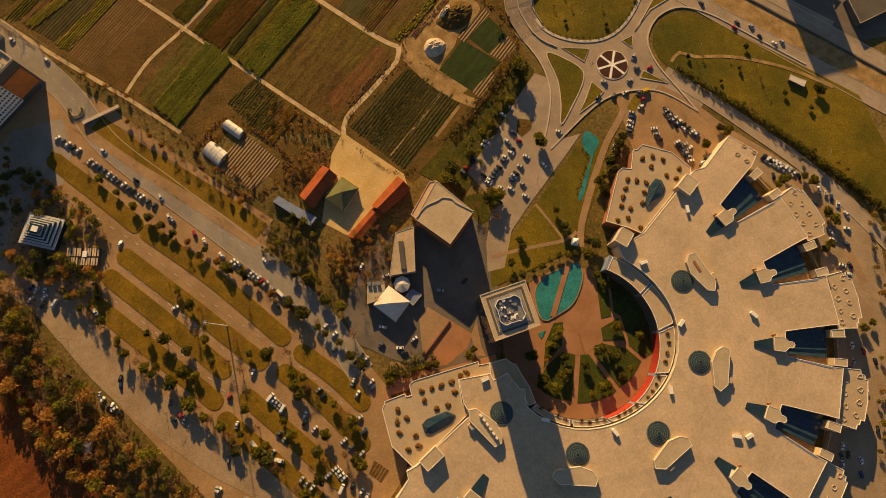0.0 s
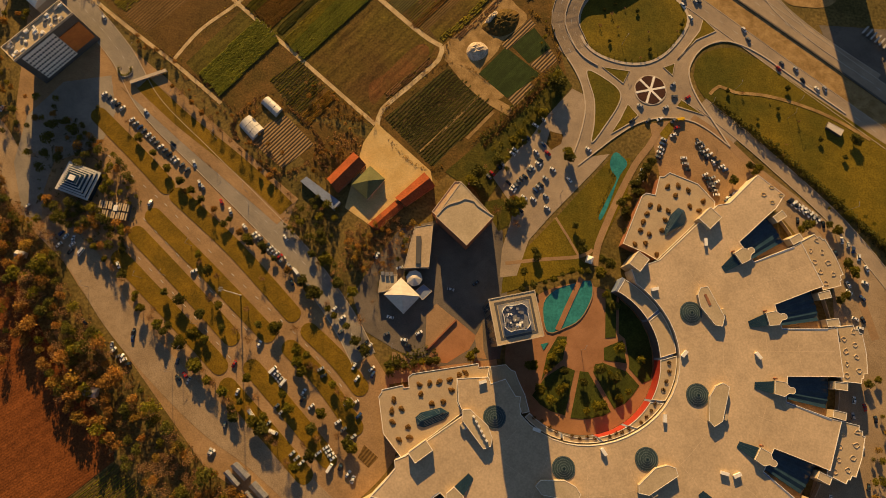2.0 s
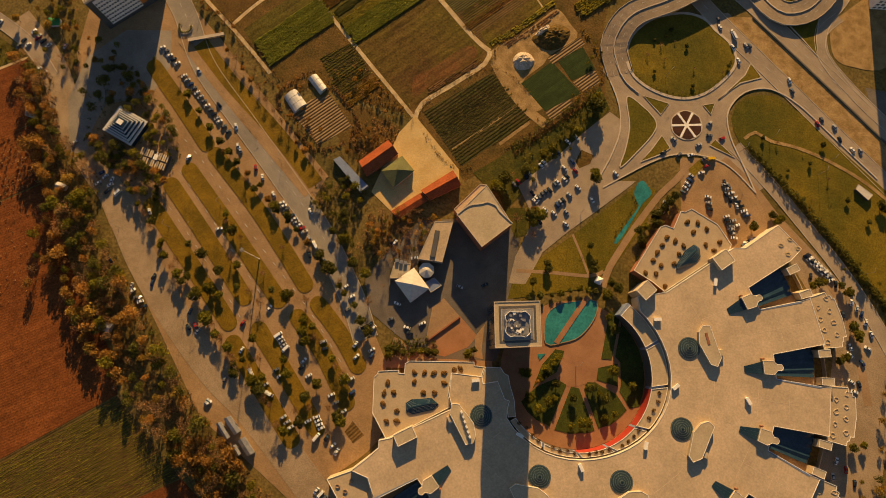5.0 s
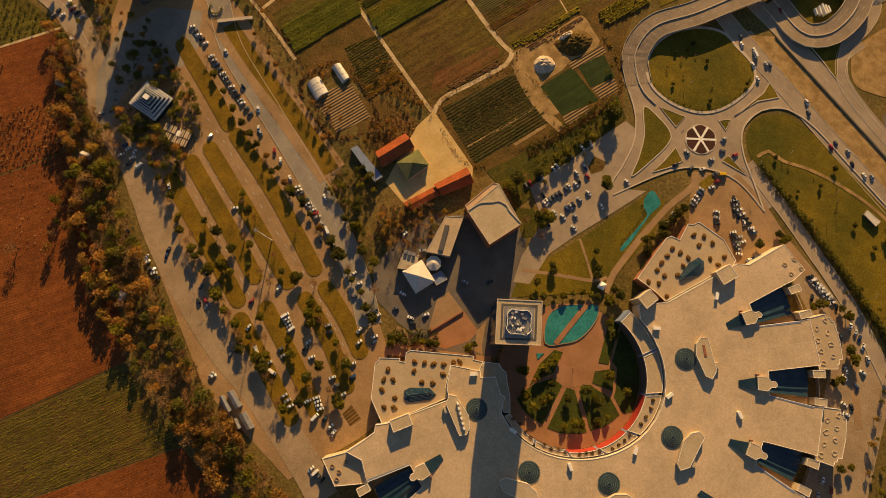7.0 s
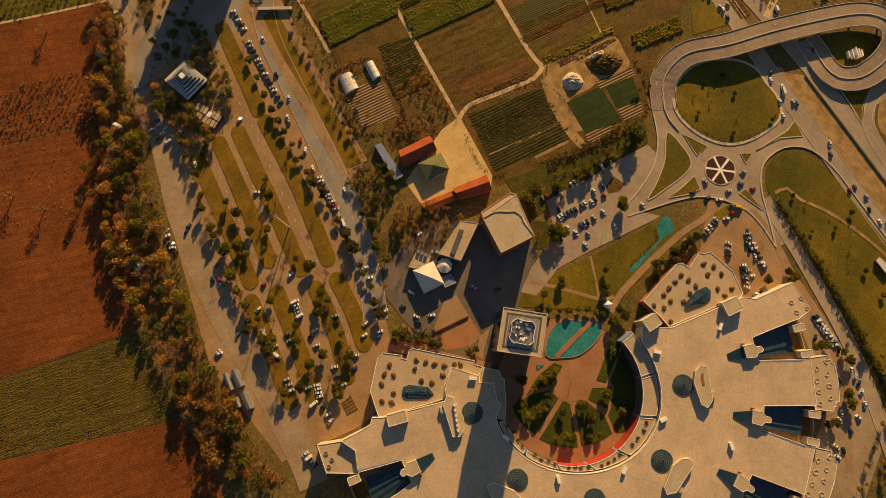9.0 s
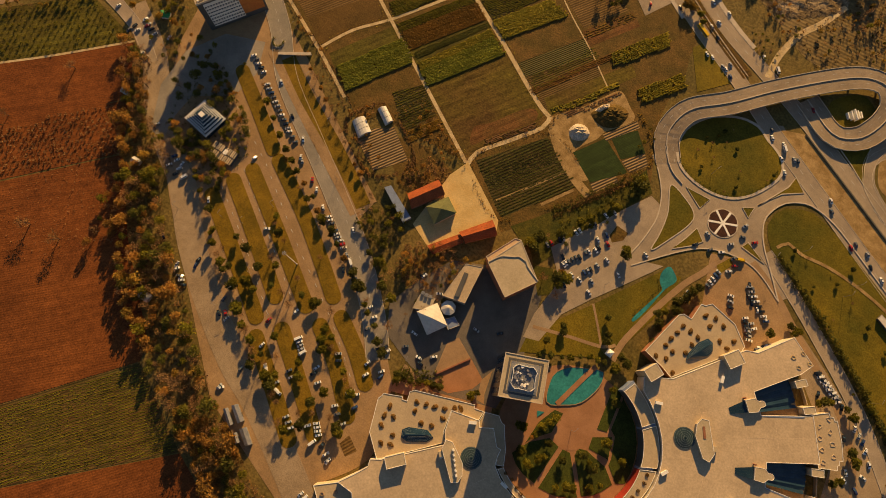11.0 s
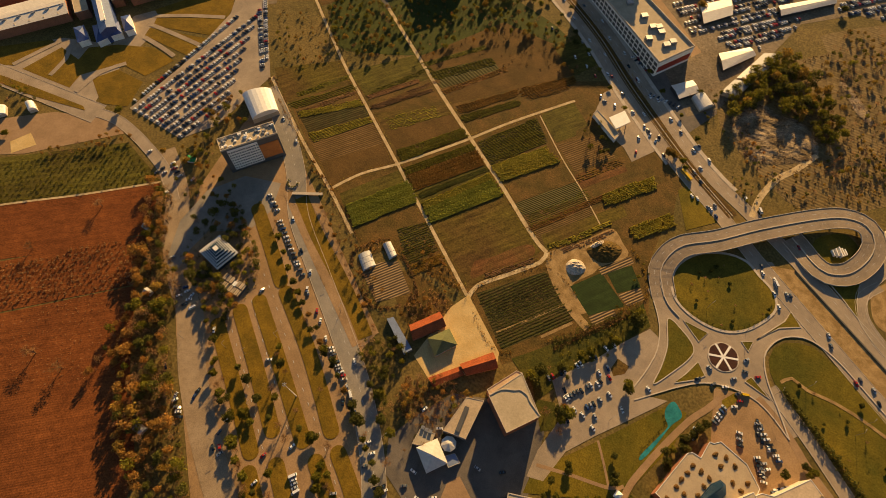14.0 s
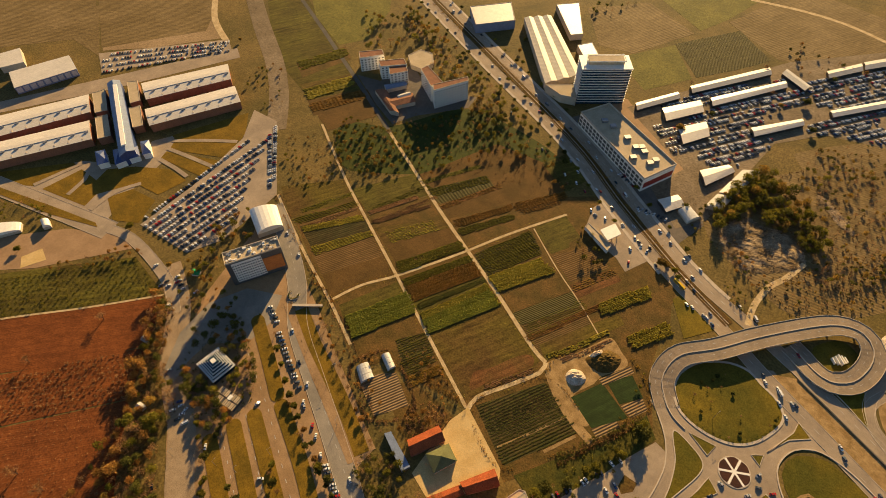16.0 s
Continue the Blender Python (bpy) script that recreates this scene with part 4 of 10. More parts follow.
# the boulevard and the west road
def road(pts, width, label, z=0.14, material="asphalt", kerb=True, name="road", step=5.0, closed=False, skirt=0.1):
    line = curve(pts, step, closed)
    LAYER[0] = (LAYER[0] + 1) % 17
    bm = B()
    band(bm, line, width / 2, -width / 2, level(z, [(v.x + q, v.y + q) for v in line for q in (-width / 2, width / 2)]), skirt, closed)
    ob = tagged(link(name, bm, M[material]), label, "road", kind="structure")
    if kerb:
        for sgn in (1, -1):
            bk = B()
            band(bk, line, sgn * (width / 2 + 0.32), sgn * width / 2, z + 0.13 + 0.003 * LAYER[0] + 0.0015 * (sgn > 0), 0.2, closed)
            tagged(link("kerb", bk, M["kerb"]), "pale concrete kerb along the road", "kerb", kind="structure")
    return line


def dashes(line, off, on, gap, label="worn white lane marks", wide=0.22, z=0.2):
    """Painted marks along a road line."""
    bm = B()
    total = 0.0
    pts = sides(line, off)
    for i in range(1, len(pts)):
        a, b = pts[i - 1], pts[i]
        d = b - a
        ln = d.length
        s = -(total % (on + gap))
        while s < ln:
            p, q = max(s, 0.0), min(s + on, ln)
            if q - p > 0.4:
                u = d / ln
                nrm = Vector((-u.y, u.x, 0)) * wide / 2
                c = [a + u * p + nrm, a + u * q + nrm, a + u * q - nrm, a + u * p - nrm]
                bm.faces.new([bm.verts.new((v.x, v.y, v.z + z)) for v in c])
            s += on + gap
        total += ln
    return tagged(link("lane_marks", bm, M["mark"]), label, "marking", kind="structure")


patch("pavement", [(-320.1, 219.7), (-294.8, 203.7), (-261.3, 180.1), (-209.5, 149.7), (-106.2, 79.3), (-108.5, 65.0), (-71.7, 27.8), (-29.3, -19.0), (-18.0, -62.4), (-53.7, -113.1), (-124.8, -85.4), (-227.4, 6.3), (-267.7, 46.1), (-299.9, 109.9)], M["lot"], 0.05, "brown paved and trodden ground of the parking park", category="pavement")
boul = road([(-320.1, 219.7), (-286.4, 197.7), (-244.0, 162.6), (-213.9, 128.6), (-171.0, 97.8), (-133.3, 71.6), (-96.6, 44.4), (-64.0, 12.9), (-46.2, -9.7)], 15.0, "wide pale boulevard beside the parking park", material="boulevard")
dashes(boul, 0.0, 3.0, 6.0)
west = road([(-350.4, 119.9), (-310.5, 93.9), (-280.8, 60.7), (-257.2, 41.8), (-229.5, 22.5), (-198.5, -8.0), (-163.0, -35.0), (-127.0, -58.0), (-96.0, -72.5), (-50.0, -100.0), (-29.0, -115.0)], 19.0, "wide worn brown road between the wood and the parking park", 0.13, "tan_road", False)
road([(-307.8, 87.5), (-333.5, 104.7), (-367.3, 116.1), (-405.5, 123.4), (-429.4, 121.0)], 9.0, "curved road bending towards the exhibition halls")
road([(-617.1, 97.2), (-568.7, 102.5), (-493.9, 111.6), (-427.7, 119.7)], 20.0, "wide avenue with a planted middle strip")
patch("median", [(-567.2, 101.6), (-495.2, 112.5), (-446.5, 119.0), (-441.4, 116.3), (-492.1, 104.4), (-557.7, 95.6)], M["grass_dry"], 0.30, "dry grass strip in the middle of the avenue", depth=0.2, category="median")
road([(-39.0, -22.4), (-24.9, -50.3), (-27.4, -68.6), (-54.3, -101.6)], 12.0, "brown paved way along the great building", 0.11, "lot", False)

track([(-236.5, 142.5), (-187.3, 111.2), (-156.9, 92.7), (-127.2, 74.8), (-113.0, 66.0)], 7.5, "brown paved footpath beside the boulevard", 0.2, "footpath", "lot")
track([(-222.5, 143.0), (-191.5, 122.5), (-156.4, 102.8), (-131.0, 87.2), (-111.2, 73.6)], 10.8, "strip of dry grass beside the boulevard", 0.24, "grass_strip", "grass_dry")
track([(-213.0, 146.0), (-184.5, 129.0), (-147.1, 105.6), (-128.3, 92.7), (-106.4, 79.2)], 5.0, "brown paved footpath beside the boulevard", 0.2, "footpath", "lot")
# grass strips of the parking park
for a in ([(-245.3, 116.6), (-214.6, 95.1), (-189.4, 76.5)], [(-181.2, 71.7), (-137.5, 43.5), (-94.0, 10.0)], [(-193.1, 56.3), (-149.3, 26.3), (-106.2, -4.4)], [(-200.3, 43.3), (-161.7, 15.9), (-127.3, -9.7)], [(-206.9, 26.8), (-169.9, 0.9), (-130.5, -27.3)],
          [(-81.7, 1.0), (-62.6, -11.6), (-45.4, -26.3)], [(-90.8, -10.6), (-68.3, -26.1), (-44.3, -49.1)], [(-111.0, -25.4), (-83.3, -46.8), (-56.1, -69.1)], [(-122.9, -38.2), (-98.7, -56.3), (-68.2, -79.8)]):
    bm = B()
    line = curve(a, 4.0)
    l, r = sides(line, 5.3), sides(line, -5.3)
    caps = []
    for e, way in ((line[-1], line[-1] - line[-2]), (line[0], line[0] - line[1])):
        h = math.atan2(way.y, way.x)
        caps.append([Vector((e.x + 5.3 * math.cos(h + q), e.y + 5.3 * math.sin(h + q), 0)) for q in (1.1, 0.7, 0.25, -0.25, -0.7, -1.1)])
    prism(bm, [(v.x, v.y) for v in l + caps[0] + list(reversed(r)) + caps[1]], 0.03, 0.26)
    tagged(link("grass_strip", bm, M["grass_dry"]), "strip of dry brownish grass between the parking ways", "grass strip", kind="structure")
for a in ([(-188.0, 65.2), (-136.0, 28.2), (-86.3, -4.0), (-44.9, -36.7)], [(-198.6, 53.7), (-155.7, 22.8), (-116.0, -6.2)], [(-204.6, 35.3), (-164.1, 7.6), (-124.4, -22.4)], [(-241.2, 96.4), (-188.0, 65.2)]):
    dashes(curve(a, 4.0), 0.0, 2.6, 8.0, wide=0.36, z=0.2)

# yards
patch("sand_yard", [(-71.6, 124.4), (-65.4, 139.5), (-25.5, 112.6), (-22.2, 102.7), (-55.0, 70.3), (-75.0, 80.3)], M["sand"], 0.10, "bright swept sandy yard", category="yard")
patch("yard", [(-50.1, 7.2), (-59.8, 26.4), (-51.6, 47.4), (-38.5, 72.2), (-16.7, 81.1), (5.8, 67.7), (17.7, 89.5), (25.2, 80.9), (35.5, 31.9), (34.2, 3.0), (-5.5, -8.4), (-29.3, -1.1)], M["forecourt"], 0.09, "grey asphalt forecourt between the buildings", category="yard")
patch("yard", [(-273.5, 41.8), (-290.4, 76.6), (-291.5, 108.8), (-274.7, 135.7), (-244.8, 145.1), (-235.1, 120.4), (-238.5, 96.8), (-265.1, 80.9), (-266.0, 61.8), (-262.1, 43.5)], M["boulevard"], 0.15, "asphalt drive before the long block", category="yard")
patch("pavement", [(-29.9, -2.9), (3.4, -5.5), (29.9, 11.5), (33.3, -1.6), (26.6, -5.0), (-29.2, -22.2)], M["paving"], 0.08, "brown paving before the great building", category="pavement")
patch("pavement", [(-13.4, 22.8), (-8.5, 29.7), (4.6, 22.1), (-10.6, 0.8)], M["paving"], 0.12, "pale brown triangle of paving", category="pavement")
patch("pavement", [(5.1, 22.1), (18.7, 14.0), (15.4, 5.7), (3.4, -4.4), (-5.5, -5.1), (-9.8, 0.8)], M["brick"], 0.12, "red brick triangle of paving", category="pavement")
patch("pavement", [(20.9, 22.4), (23.8, 6.9), (26.6, 1.5), (21.0, 1.4), (17.6, 13.4)], M["paving"], 0.13, "narrow paved way beside the tower", category="pavement")
bm = B()
box(bm, -2.6, 11.4, 0.0, 25.5, 0.9, 1.2, 54.2)
tagged(link("garden_wall", bm, M["brickwall"]), "low dark brick wall between the paved triangles", "wall")
patch("planted_bed", [(-39.3, -65.4), (-36.9, -58.0), (-27.6, -63.6), (-32.1, -70.2)], M["soil_rows"], 0.16, "brown slatted bed in the paving", rot=60, category="bed")
patch("pavement", [(46.4, 151.4), (55.4, 150.3), (54.7, 143.9), (48.7, 138.6), (45.1, 142.4)], M["stubble"], 0.16, "olive worn patch on the car park", category="pavement")
patch("car_park", [(57.4, 183.2), (43.9, 162.4), (34.9, 145.9), (25.4, 132.2), (14.5, 114.4), (25.2, 102.5), (30.1, 93.4), (26.4, 69.1), (27.4, 51.5), (37.6, 54.4), (42.0, 77.4), (54.5, 96.6), (67.9, 115.2), (81.4, 134.4), (86.1, 141.7), (72.7, 137.8), (67.3, 140.3), (68.7, 155.6), (71.2, 167.7), (70.0, 178.5)], M["asphalt"], 0.13, "pale asphalt car park and lane beside the lawns", category="car park")
patch("lawn", [(1.3, 108.8), (22.3, 143.2), (46.0, 199.0), (57.0, 185.1), (42.2, 159.1), (29.5, 131.9), (12.0, 98.0), (22.6, 101.9), (31.4, 87.5), (22.7, 80.2)], M["weeds"], 0.105, "weedy lawn with small trees beside the car park", category="lawn")
patch("lawn", [(29.1, 55.6), (57.8, 95.3), (87.1, 138.8), (99.8, 141.0), (100.0, 118.3), (87.2, 81.5), (74.8, 70.6), (81.6, 67.2), (29.8, 41.8)], M["grass"], 0.12, "dry green lawn between the footpaths", category="lawn")
track([(57.0, 94.6), (66.3, 82.9), (74.1, 72.3)], 1.5, "narrow stone footpath across the lawn", 0.16, "footpath", "paving")
track([(29.7, 60.8), (50.5, 66.5), (74.8, 72.3), (81.9, 77.8)], 2.2, "narrow stone footpath across the lawn", 0.16, "footpath", "paving")
track([(115.6, 161.8), (110.4, 150.3), (103.6, 138.4), (96.0, 118.6), (89.9, 99.5), (85.0, 81.1), (84.4, 67.9)], 4.2, "sandy brown paved promenade", 0.15, "footpath", "paving")
patch("pool", [(87.9, 141.0), (90.1, 143.6), (93.4, 142.1), (97.9, 136.9), (93.8, 127.3), (89.3, 109.0), (85.4, 98.0), (83.6, 99.7), (88.3, 113.9), (91.8, 124.0), (91.8, 127.3), (88.7, 130.5), (87.0, 135.6)], M["water"], 0.2, "long turquoise ornamental basin", depth=0.15, category="pool", smooth=0.8)
patch("car_park", [(109.8, 166.4), (141.4, 177.0), (174.5, 152.2), (189.7, 139.1), (175.3, 138.8), (157.5, 115.8), (119.2, 131.9)], M["lot"], 0.06, "brown paved car park beside the great building", category="car park")
patch("car_park", [(174.5, 152.2), (201.9, 134.8), (245.1, 104.8), (269.0, 71.0), (272.4, -16.3), (263.7, -78.0), (211.2, -79.0), (234.8, 15.6), (228.8, 84.5), (193.5, 120.3), (184.4, 140.9)], M["tan_road"], 0.05, "worn paved car park round the great building", category="car park")
patch("lawn", [(-16.3, 113.4), (13.0, 149.4), (41.3, 184.5), (56.7, 186.0), (43.9, 162.4), (34.9, 145.9), (25.4, 132.2), (14.5, 114.4), (-1.2, 105.5)], M["weeds"], 0.115, "weedy green strip between the field and the car park", category="lawn")
patch("lawn", [(116.8, 160.7), (122.8, 170.6), (126.2, 166.8), (120.2, 154.9)], M["grass"], 0.2, "small lawn at the car park's corner", category="lawn")
road([(142.1, 185.9), (172.9, 165.2), (197.4, 146.8), (219.1, 130.0), (238.6, 112.8), (259.1, 91.0), (284.7, 61.4)], 8.5, "narrow road along the great building", 0.12)
track([(136.8, 175.2), (158.1, 163.1), (183.3, 142.9), (212.3, 121.2), (235.8, 96.3), (256.0, 49.3)], 5.0, "paved edge of the car park", 0.10, "pavement", "paving")

# ---------- the interchange ----------
hw1 = road([(-416.6, 631.0), (-259.7, 529.7), (-120.3, 443.2), (-41.5, 378.0), (20.5, 331.0), (70.7, 299.4)] + [(112.6, 270.8), (149.8, 247.8), (174.2, 232.6), (198.0, 217.8), (225.6, 201.2), (260.5, 180.0), (298.4, 157.0)], 11.5, "carriageway of the highway with moving traffic", 0.10, step=12.0)
hw2 = road([(-396.1, 642.8), (-244.8, 545.3), (-106.8, 456.3), (-23.4, 388.7), (42.7, 337.3), (94.2, 310.3)] + [(138.2, 286.6), (177.9, 262.4), (201.8, 247.9), (226.0, 233.0), (266.1, 208.0), (304.5, 184.0)], 11.0, "carriageway of the highway", 0.10, step=12.0)
dashes(hw1, 0.0, 4.0, 8.0, z=0.2)
dashes(hw2, 0.0, 4.0, 8.0, z=0.2)
patch("median", [(115.5, 276.2), (152.7, 253.2), (177.1, 238.2), (200.9, 223.4), (228.5, 206.8), (290.0, 169.5), (299.0, 181.0), (226.4, 225.7), (194.7, 244.9), (170.8, 259.4), (132.5, 282.3)], M["dirt"], 0.16, "wide dusty strip between the carriageways", depth=0.1, category="median")
bm = B()
band(bm, curve([(132.5, 282.0), (170.8, 259.1), (194.7, 244.6), (226.4, 225.4), (299.0, 180.6)], 12.0), 0.5, -0.5, 0.9, 0.9)
tagged(link("barrier", bm, M["asphalt_dark"]), "low dark barrier wall along the highway", "barrier", kind="structure")
track([(-406.3, 636.9), (-247.9, 536.5), (-108.4, 445.0), (-39.5, 387.6), (28.8, 335.9), (78.3, 303.9)], 8.0, "brown planted strip with railings in the highway's middle", 0.22, "median", "soil", 12.0)
track([(-406.3, 636.9), (-247.9, 536.5), (-108.4, 445.0), (-39.5, 387.6), (28.8, 335.9), (78.3, 303.9)], 0.7, "pale concrete divider in the highway's middle", 0.5, "divider", "kerb", 12.0)

def island(pts, label, name="traffic_island", material="grass", z=0.3, category="traffic island", smooth=3.0, rim=0.35):
    """A planted island with a pale kerb round it."""
    line = curve(pts, smooth, True)
    ob = patch(name, [(v.x, v.y) for v in line], M[material], z, label, depth=0.25, category=category)
    bk = B()
    band(bk, line, rim, -rim, z + 0.08 + 0.004 * LAYER[0], 0.35, True)
    tagged(link("kerb", bk, M["kerb"]), "pale concrete kerb round the green", "kerb", kind="structure")
    return ob


patch("road", [(44.5, 210.9), (51.6, 204.8), (57.9, 196.3), (63.7, 185.5), (67.3, 171.7), (67.1, 160.8), (65.6, 149.4), (62.2, 134.5), (67.0, 131.0), (79.9, 144.9), (90.1, 155.5), (102.4, 165.8), (116.3, 171.6), (133.6, 173.0), (146.6, 168.7), (162.0, 158.9), (166.6, 164.2), (150.1, 176.5), (138.2, 190.7), (133.5, 199.5), (132.2, 209.9), (136.6, 221.4), (143.9, 228.9), (156.5, 233.3), (175.8, 228.2), (203.9, 211.9), (235.0, 193.4), (246.0, 212.6), (229.5, 214.1), (197.4, 235.1), (151.8, 256.0), (124.0, 274.1), (116.0, 280.1), (68.8, 260.2), (54.1, 242.4), (48.9, 221.8)], M["asphalt"], 0.07, "wide asphalt carriageways round the small roundabout", category="road")
island([(56.2, 234.1), (59.2, 221.6), (66.2, 213.2), (78.2, 208.0), (92.8, 206.6), (105.8, 209.8), (117.0, 218.9), (126.3, 234.0), (129.2, 244.2), (126.7, 252.2), (120.6, 258.8), (110.8, 263.9), (100.6, 270.3), (86.3, 269.9), (68.8, 260.2), (58.8, 246.7)], "wide oval lawn inside the loop ramp", "lawn", "grass", 0.3, "lawn", 4.0, 0.9)
patch("lawn", [(138.8, 196.5), (135.4, 204.7), (136.3, 214.7), (141.8, 222.7), (150.4, 227.2), (159.7, 229.3), (177.3, 223.1), (235.7, 190.7), (267.5, 172.3), (308.6, 64.2), (257.8, 109.4), (225.0, 135.6), (186.8, 163.6), (152.9, 186.2), (143.9, 190.1)], M["grass"], 0.15, "wide lawn between the road and the highway", category="lawn")
bm = B()
band(bm, curve([(162.0, 158.9), (149.6, 175.5), (139.7, 188.3), (133.8, 199.7), (132.3, 209.5), (136.6, 221.4), (143.9, 228.9), (156.5, 233.3), (175.8, 228.2), (203.9, 211.9), (235.0, 193.4)], 4.0), 0.45, -0.45, 0.5, 0.5)
tagged(link("kerb", bm, M["kerb"]), "broad pale kerb round the lawn's corner", "kerb", kind="structure")
bm = B()
band(bm, curve([(67.0, 131.0), (79.9, 144.9), (90.1, 155.5), (102.4, 165.8), (116.3, 171.6), (133.6, 173.0), (146.6, 168.7), (162.0, 158.9)], 4.0), 0.4, -0.4, 0.4, 0.4)
tagged(link("kerb", bm, M["kerb"]), "pale kerb along the car park", "kerb", kind="structure")
bm = B()
band(bm, curve([(51.6, 204.8), (57.9, 196.3), (63.7, 185.5), (67.3, 171.7), (67.1, 160.8), (65.6, 149.4), (62.2, 134.5)], 4.0), 0.4, -0.4, 0.45, 0.45)
tagged(link("kerb", bm, M["kerb"]), "pale kerb along the slip road", "kerb", kind="structure")
track([(146.9, 193.1), (152.7, 199.8), (163.4, 197.0), (180.7, 197.9), (200.7, 195.7), (225.4, 189.3), (251.2, 177.6)], 2.2, "worn footpath across the lawn", 0.3, "footpath", "dirt")
ringc = (108.2, 190.2)
bm = B()
prism(bm, disc(ringc[0], ringc[1], 10.6, 40), 0.0, 0.34)
isl = root("roundabout_island", ringc[0], ringc[1], "round roundabout island with a white star on dark beds", "roundabout")
wpart("kerb", bm, M["kerb"], isl)
for i in range(6):
    a = 60 * i + 20
    bm = B()
    prism(bm, [(ringc[0] + r * math.cos(radians(q)), ringc[1] + r * math.sin(radians(q))) for r, q in ((1.5, a + 30), (9.6, a + 6), (10.0, a + 22), (10.1, a + 30), (10.0, a + 38), (9.6, a + 54))], 0.3, 0.42)
    wpart("bed", bm, M["darkbed"], isl, "bed of dark red brown plants")
    bm = B()
    prism(bm, [(ringc[0] + r * math.cos(radians(q)), ringc[1] + r * math.sin(radians(q))) for r, q in ((0.0, 0), (1.5, a - 28), (8.6, a - 4), (9.3, a - 5), (10.2, a), (9.3, a + 5), (8.6, a + 4), (1.5, a + 28))], 0.3, 0.46)
    wpart("ray", bm, M["white"], isl, "white stone ray")

# pale walks along the highway
for line, o1, o2 in ((hw1, -6.2, -8.8), (hw2, 9.2, 6.0)):
    bm = B()
    band(bm, [v for v in line if v.y > 322], o1, o2, 0.24, 0.2)
    tagged(link("pavement", bm, M["kerb"]), "pale paved walk along the highway", "pavement", kind="structure")

# the loop ramp rises from the roundabout, crosses the highway and returns
def ramp(pts, width, name, label):
    line = curve(pts, 5.0)
    r = root(name, line[0].x, line[0].y, label, "ramp")
    bm = B()
    band(bm, line, width / 2, -width / 2, 0.0, 0.9)
    wpart("deck", bm, M["ramp_deck"], r)
    for s in (1, -1):
        bm = B()
        band(bm, line, s * (width / 2 + 0.3), s * width / 2, 0.4, 1.2)
        wpart("parapet", bm, M["kerb"], r, "pale concrete parapet")
    k = 0
    for i in range(3, len(line) - 1, 4):
        if line[i].z > 3.2:
            bm = B()
            prism(bm, disc(line[i].x, line[i].y, 0.8, 10), 0.0, line[i].z - 0.85)
            wpart("pier", bm, M["kerb"], r)
    return line


def zed(pts, zs):
    return [(x, y, z) for (x, y), z in zip(pts, zs)]


loop = ramp(zed([(57.0, 211.6), (52.1, 219.6)] + [(47.0, 229.6)] + [(47.3, 242.6)] + [(54.1, 257.0)] + [(74.7, 273.4), (100.1, 299.6), (133.7, 330.0), (152.3, 342.2)] + [(167.4, 343.2)] + [(175.8, 332.3)] + [(175.5, 316.5)] + [(166.6, 298.1)] + [(152.9, 290.6)] + [(141.2, 294.6)] + [(132.6, 301.8)] + [(122.8, 308.6)],
              (0.16, 0.45, 1.2, 2.5, 4.0, 6.3, 6.5, 6.5, 6.5, 6.0, 5.2, 4.2, 3.2, 2.2, 1.4, 0.6, 0.2)), 17.5, "loop_ramp", "long pale concrete loop ramp bridging the highway")
rail = root("median_rail", loop[0].x, loop[0].y, "low concrete divider along the middle of the loop ramp", "barrier")
bm = B()
band(bm, loop, 0.35, -0.35, 0.5, 0.5)
wpart("divider", bm, M["kerb"], rail)
for off in (4.4, -4.4):
    dashes(loop, off, 3.0, 6.0, z=0.06)
island([(65.6, 197.3), (79.3, 192.9), (88.5, 185.8), (88.6, 177.2), (82.4, 162.9), (74.1, 147.9), (74.1, 161.6), (72.3, 178.1)], "grassy traffic island with pale kerb", smooth=2.0)
island([(75.5, 201.5), (93.3, 201.5), (90.0, 192.1)], "small grassy traffic island with pale kerb", smooth=40)
island([(94.4, 177.9), (101.8, 171.1), (96.8, 164.7), (86.0, 155.9), (90.4, 166.3)], "grassy traffic island with pale kerb", smooth=40)
island([(115.4, 207.6), (122.5, 211.5), (121.7, 202.8)], "small grassy traffic island", smooth=40)
island([(124.3, 214.9), (137.1, 238.1), (139.0, 247.5), (147.9, 239.5), (135.2, 231.0)], "long thin grassy traffic island", smooth=40)
island([(126.2, 181.3), (128.9, 186.4), (143.7, 178.1)], "small grassy traffic island", smooth=40)
bm = B()
band(bm, curve([(49.6, 222.1), (54.5, 215.1), (62.2, 207.1), (72.0, 202.3)], 3.0), 0.3, -0.3, 0.7, 0.7)
tagged(link("kerb", bm, M["kerb"]), "low divider between the carriageways", "kerb", kind="structure")
road([(187.0, 350.4), (190.9, 328.0), (188.1, 312.7), (181.9, 298.4), (179.7, 286.0), (182.4, 273.4), (191.1, 262.2), (219.0, 242.0), (255.3, 220.8)], 8.0, "slip road curving down from the far loop", 0.15)
island([(152.6, 287.5), (164.4, 288.8), (176.2, 295.6), (177.3, 280.4), (181.1, 266.9), (167.7, 277.3)], "grassy triangle between the slip roads", smooth=40)
patch("sand_yard", [(185.3, 290.6), (190.6, 303.5), (212.5, 327.7), (233.4, 308.5), (226.4, 273.8), (204.5, 266.9), (191.6, 270.5)], M["dirt"], 0.12, "bulldozed sandy ground", category="yard", smooth=4.0)
patch("lawn", [(138.7, 316.4), (156.6, 332.7), (171.5, 322.0), (167.4, 306.1), (153.3, 296.2), (142.7, 302.2)], M["grass"], 0.15, "round lawn inside the far loop", smooth=4.0, category="lawn")
road([(189.4, 301.2), (180.5, 286.0), (183.9, 268.9), (204.2, 249.9)], 7.0, "slip road beyond the highway", 0.13)
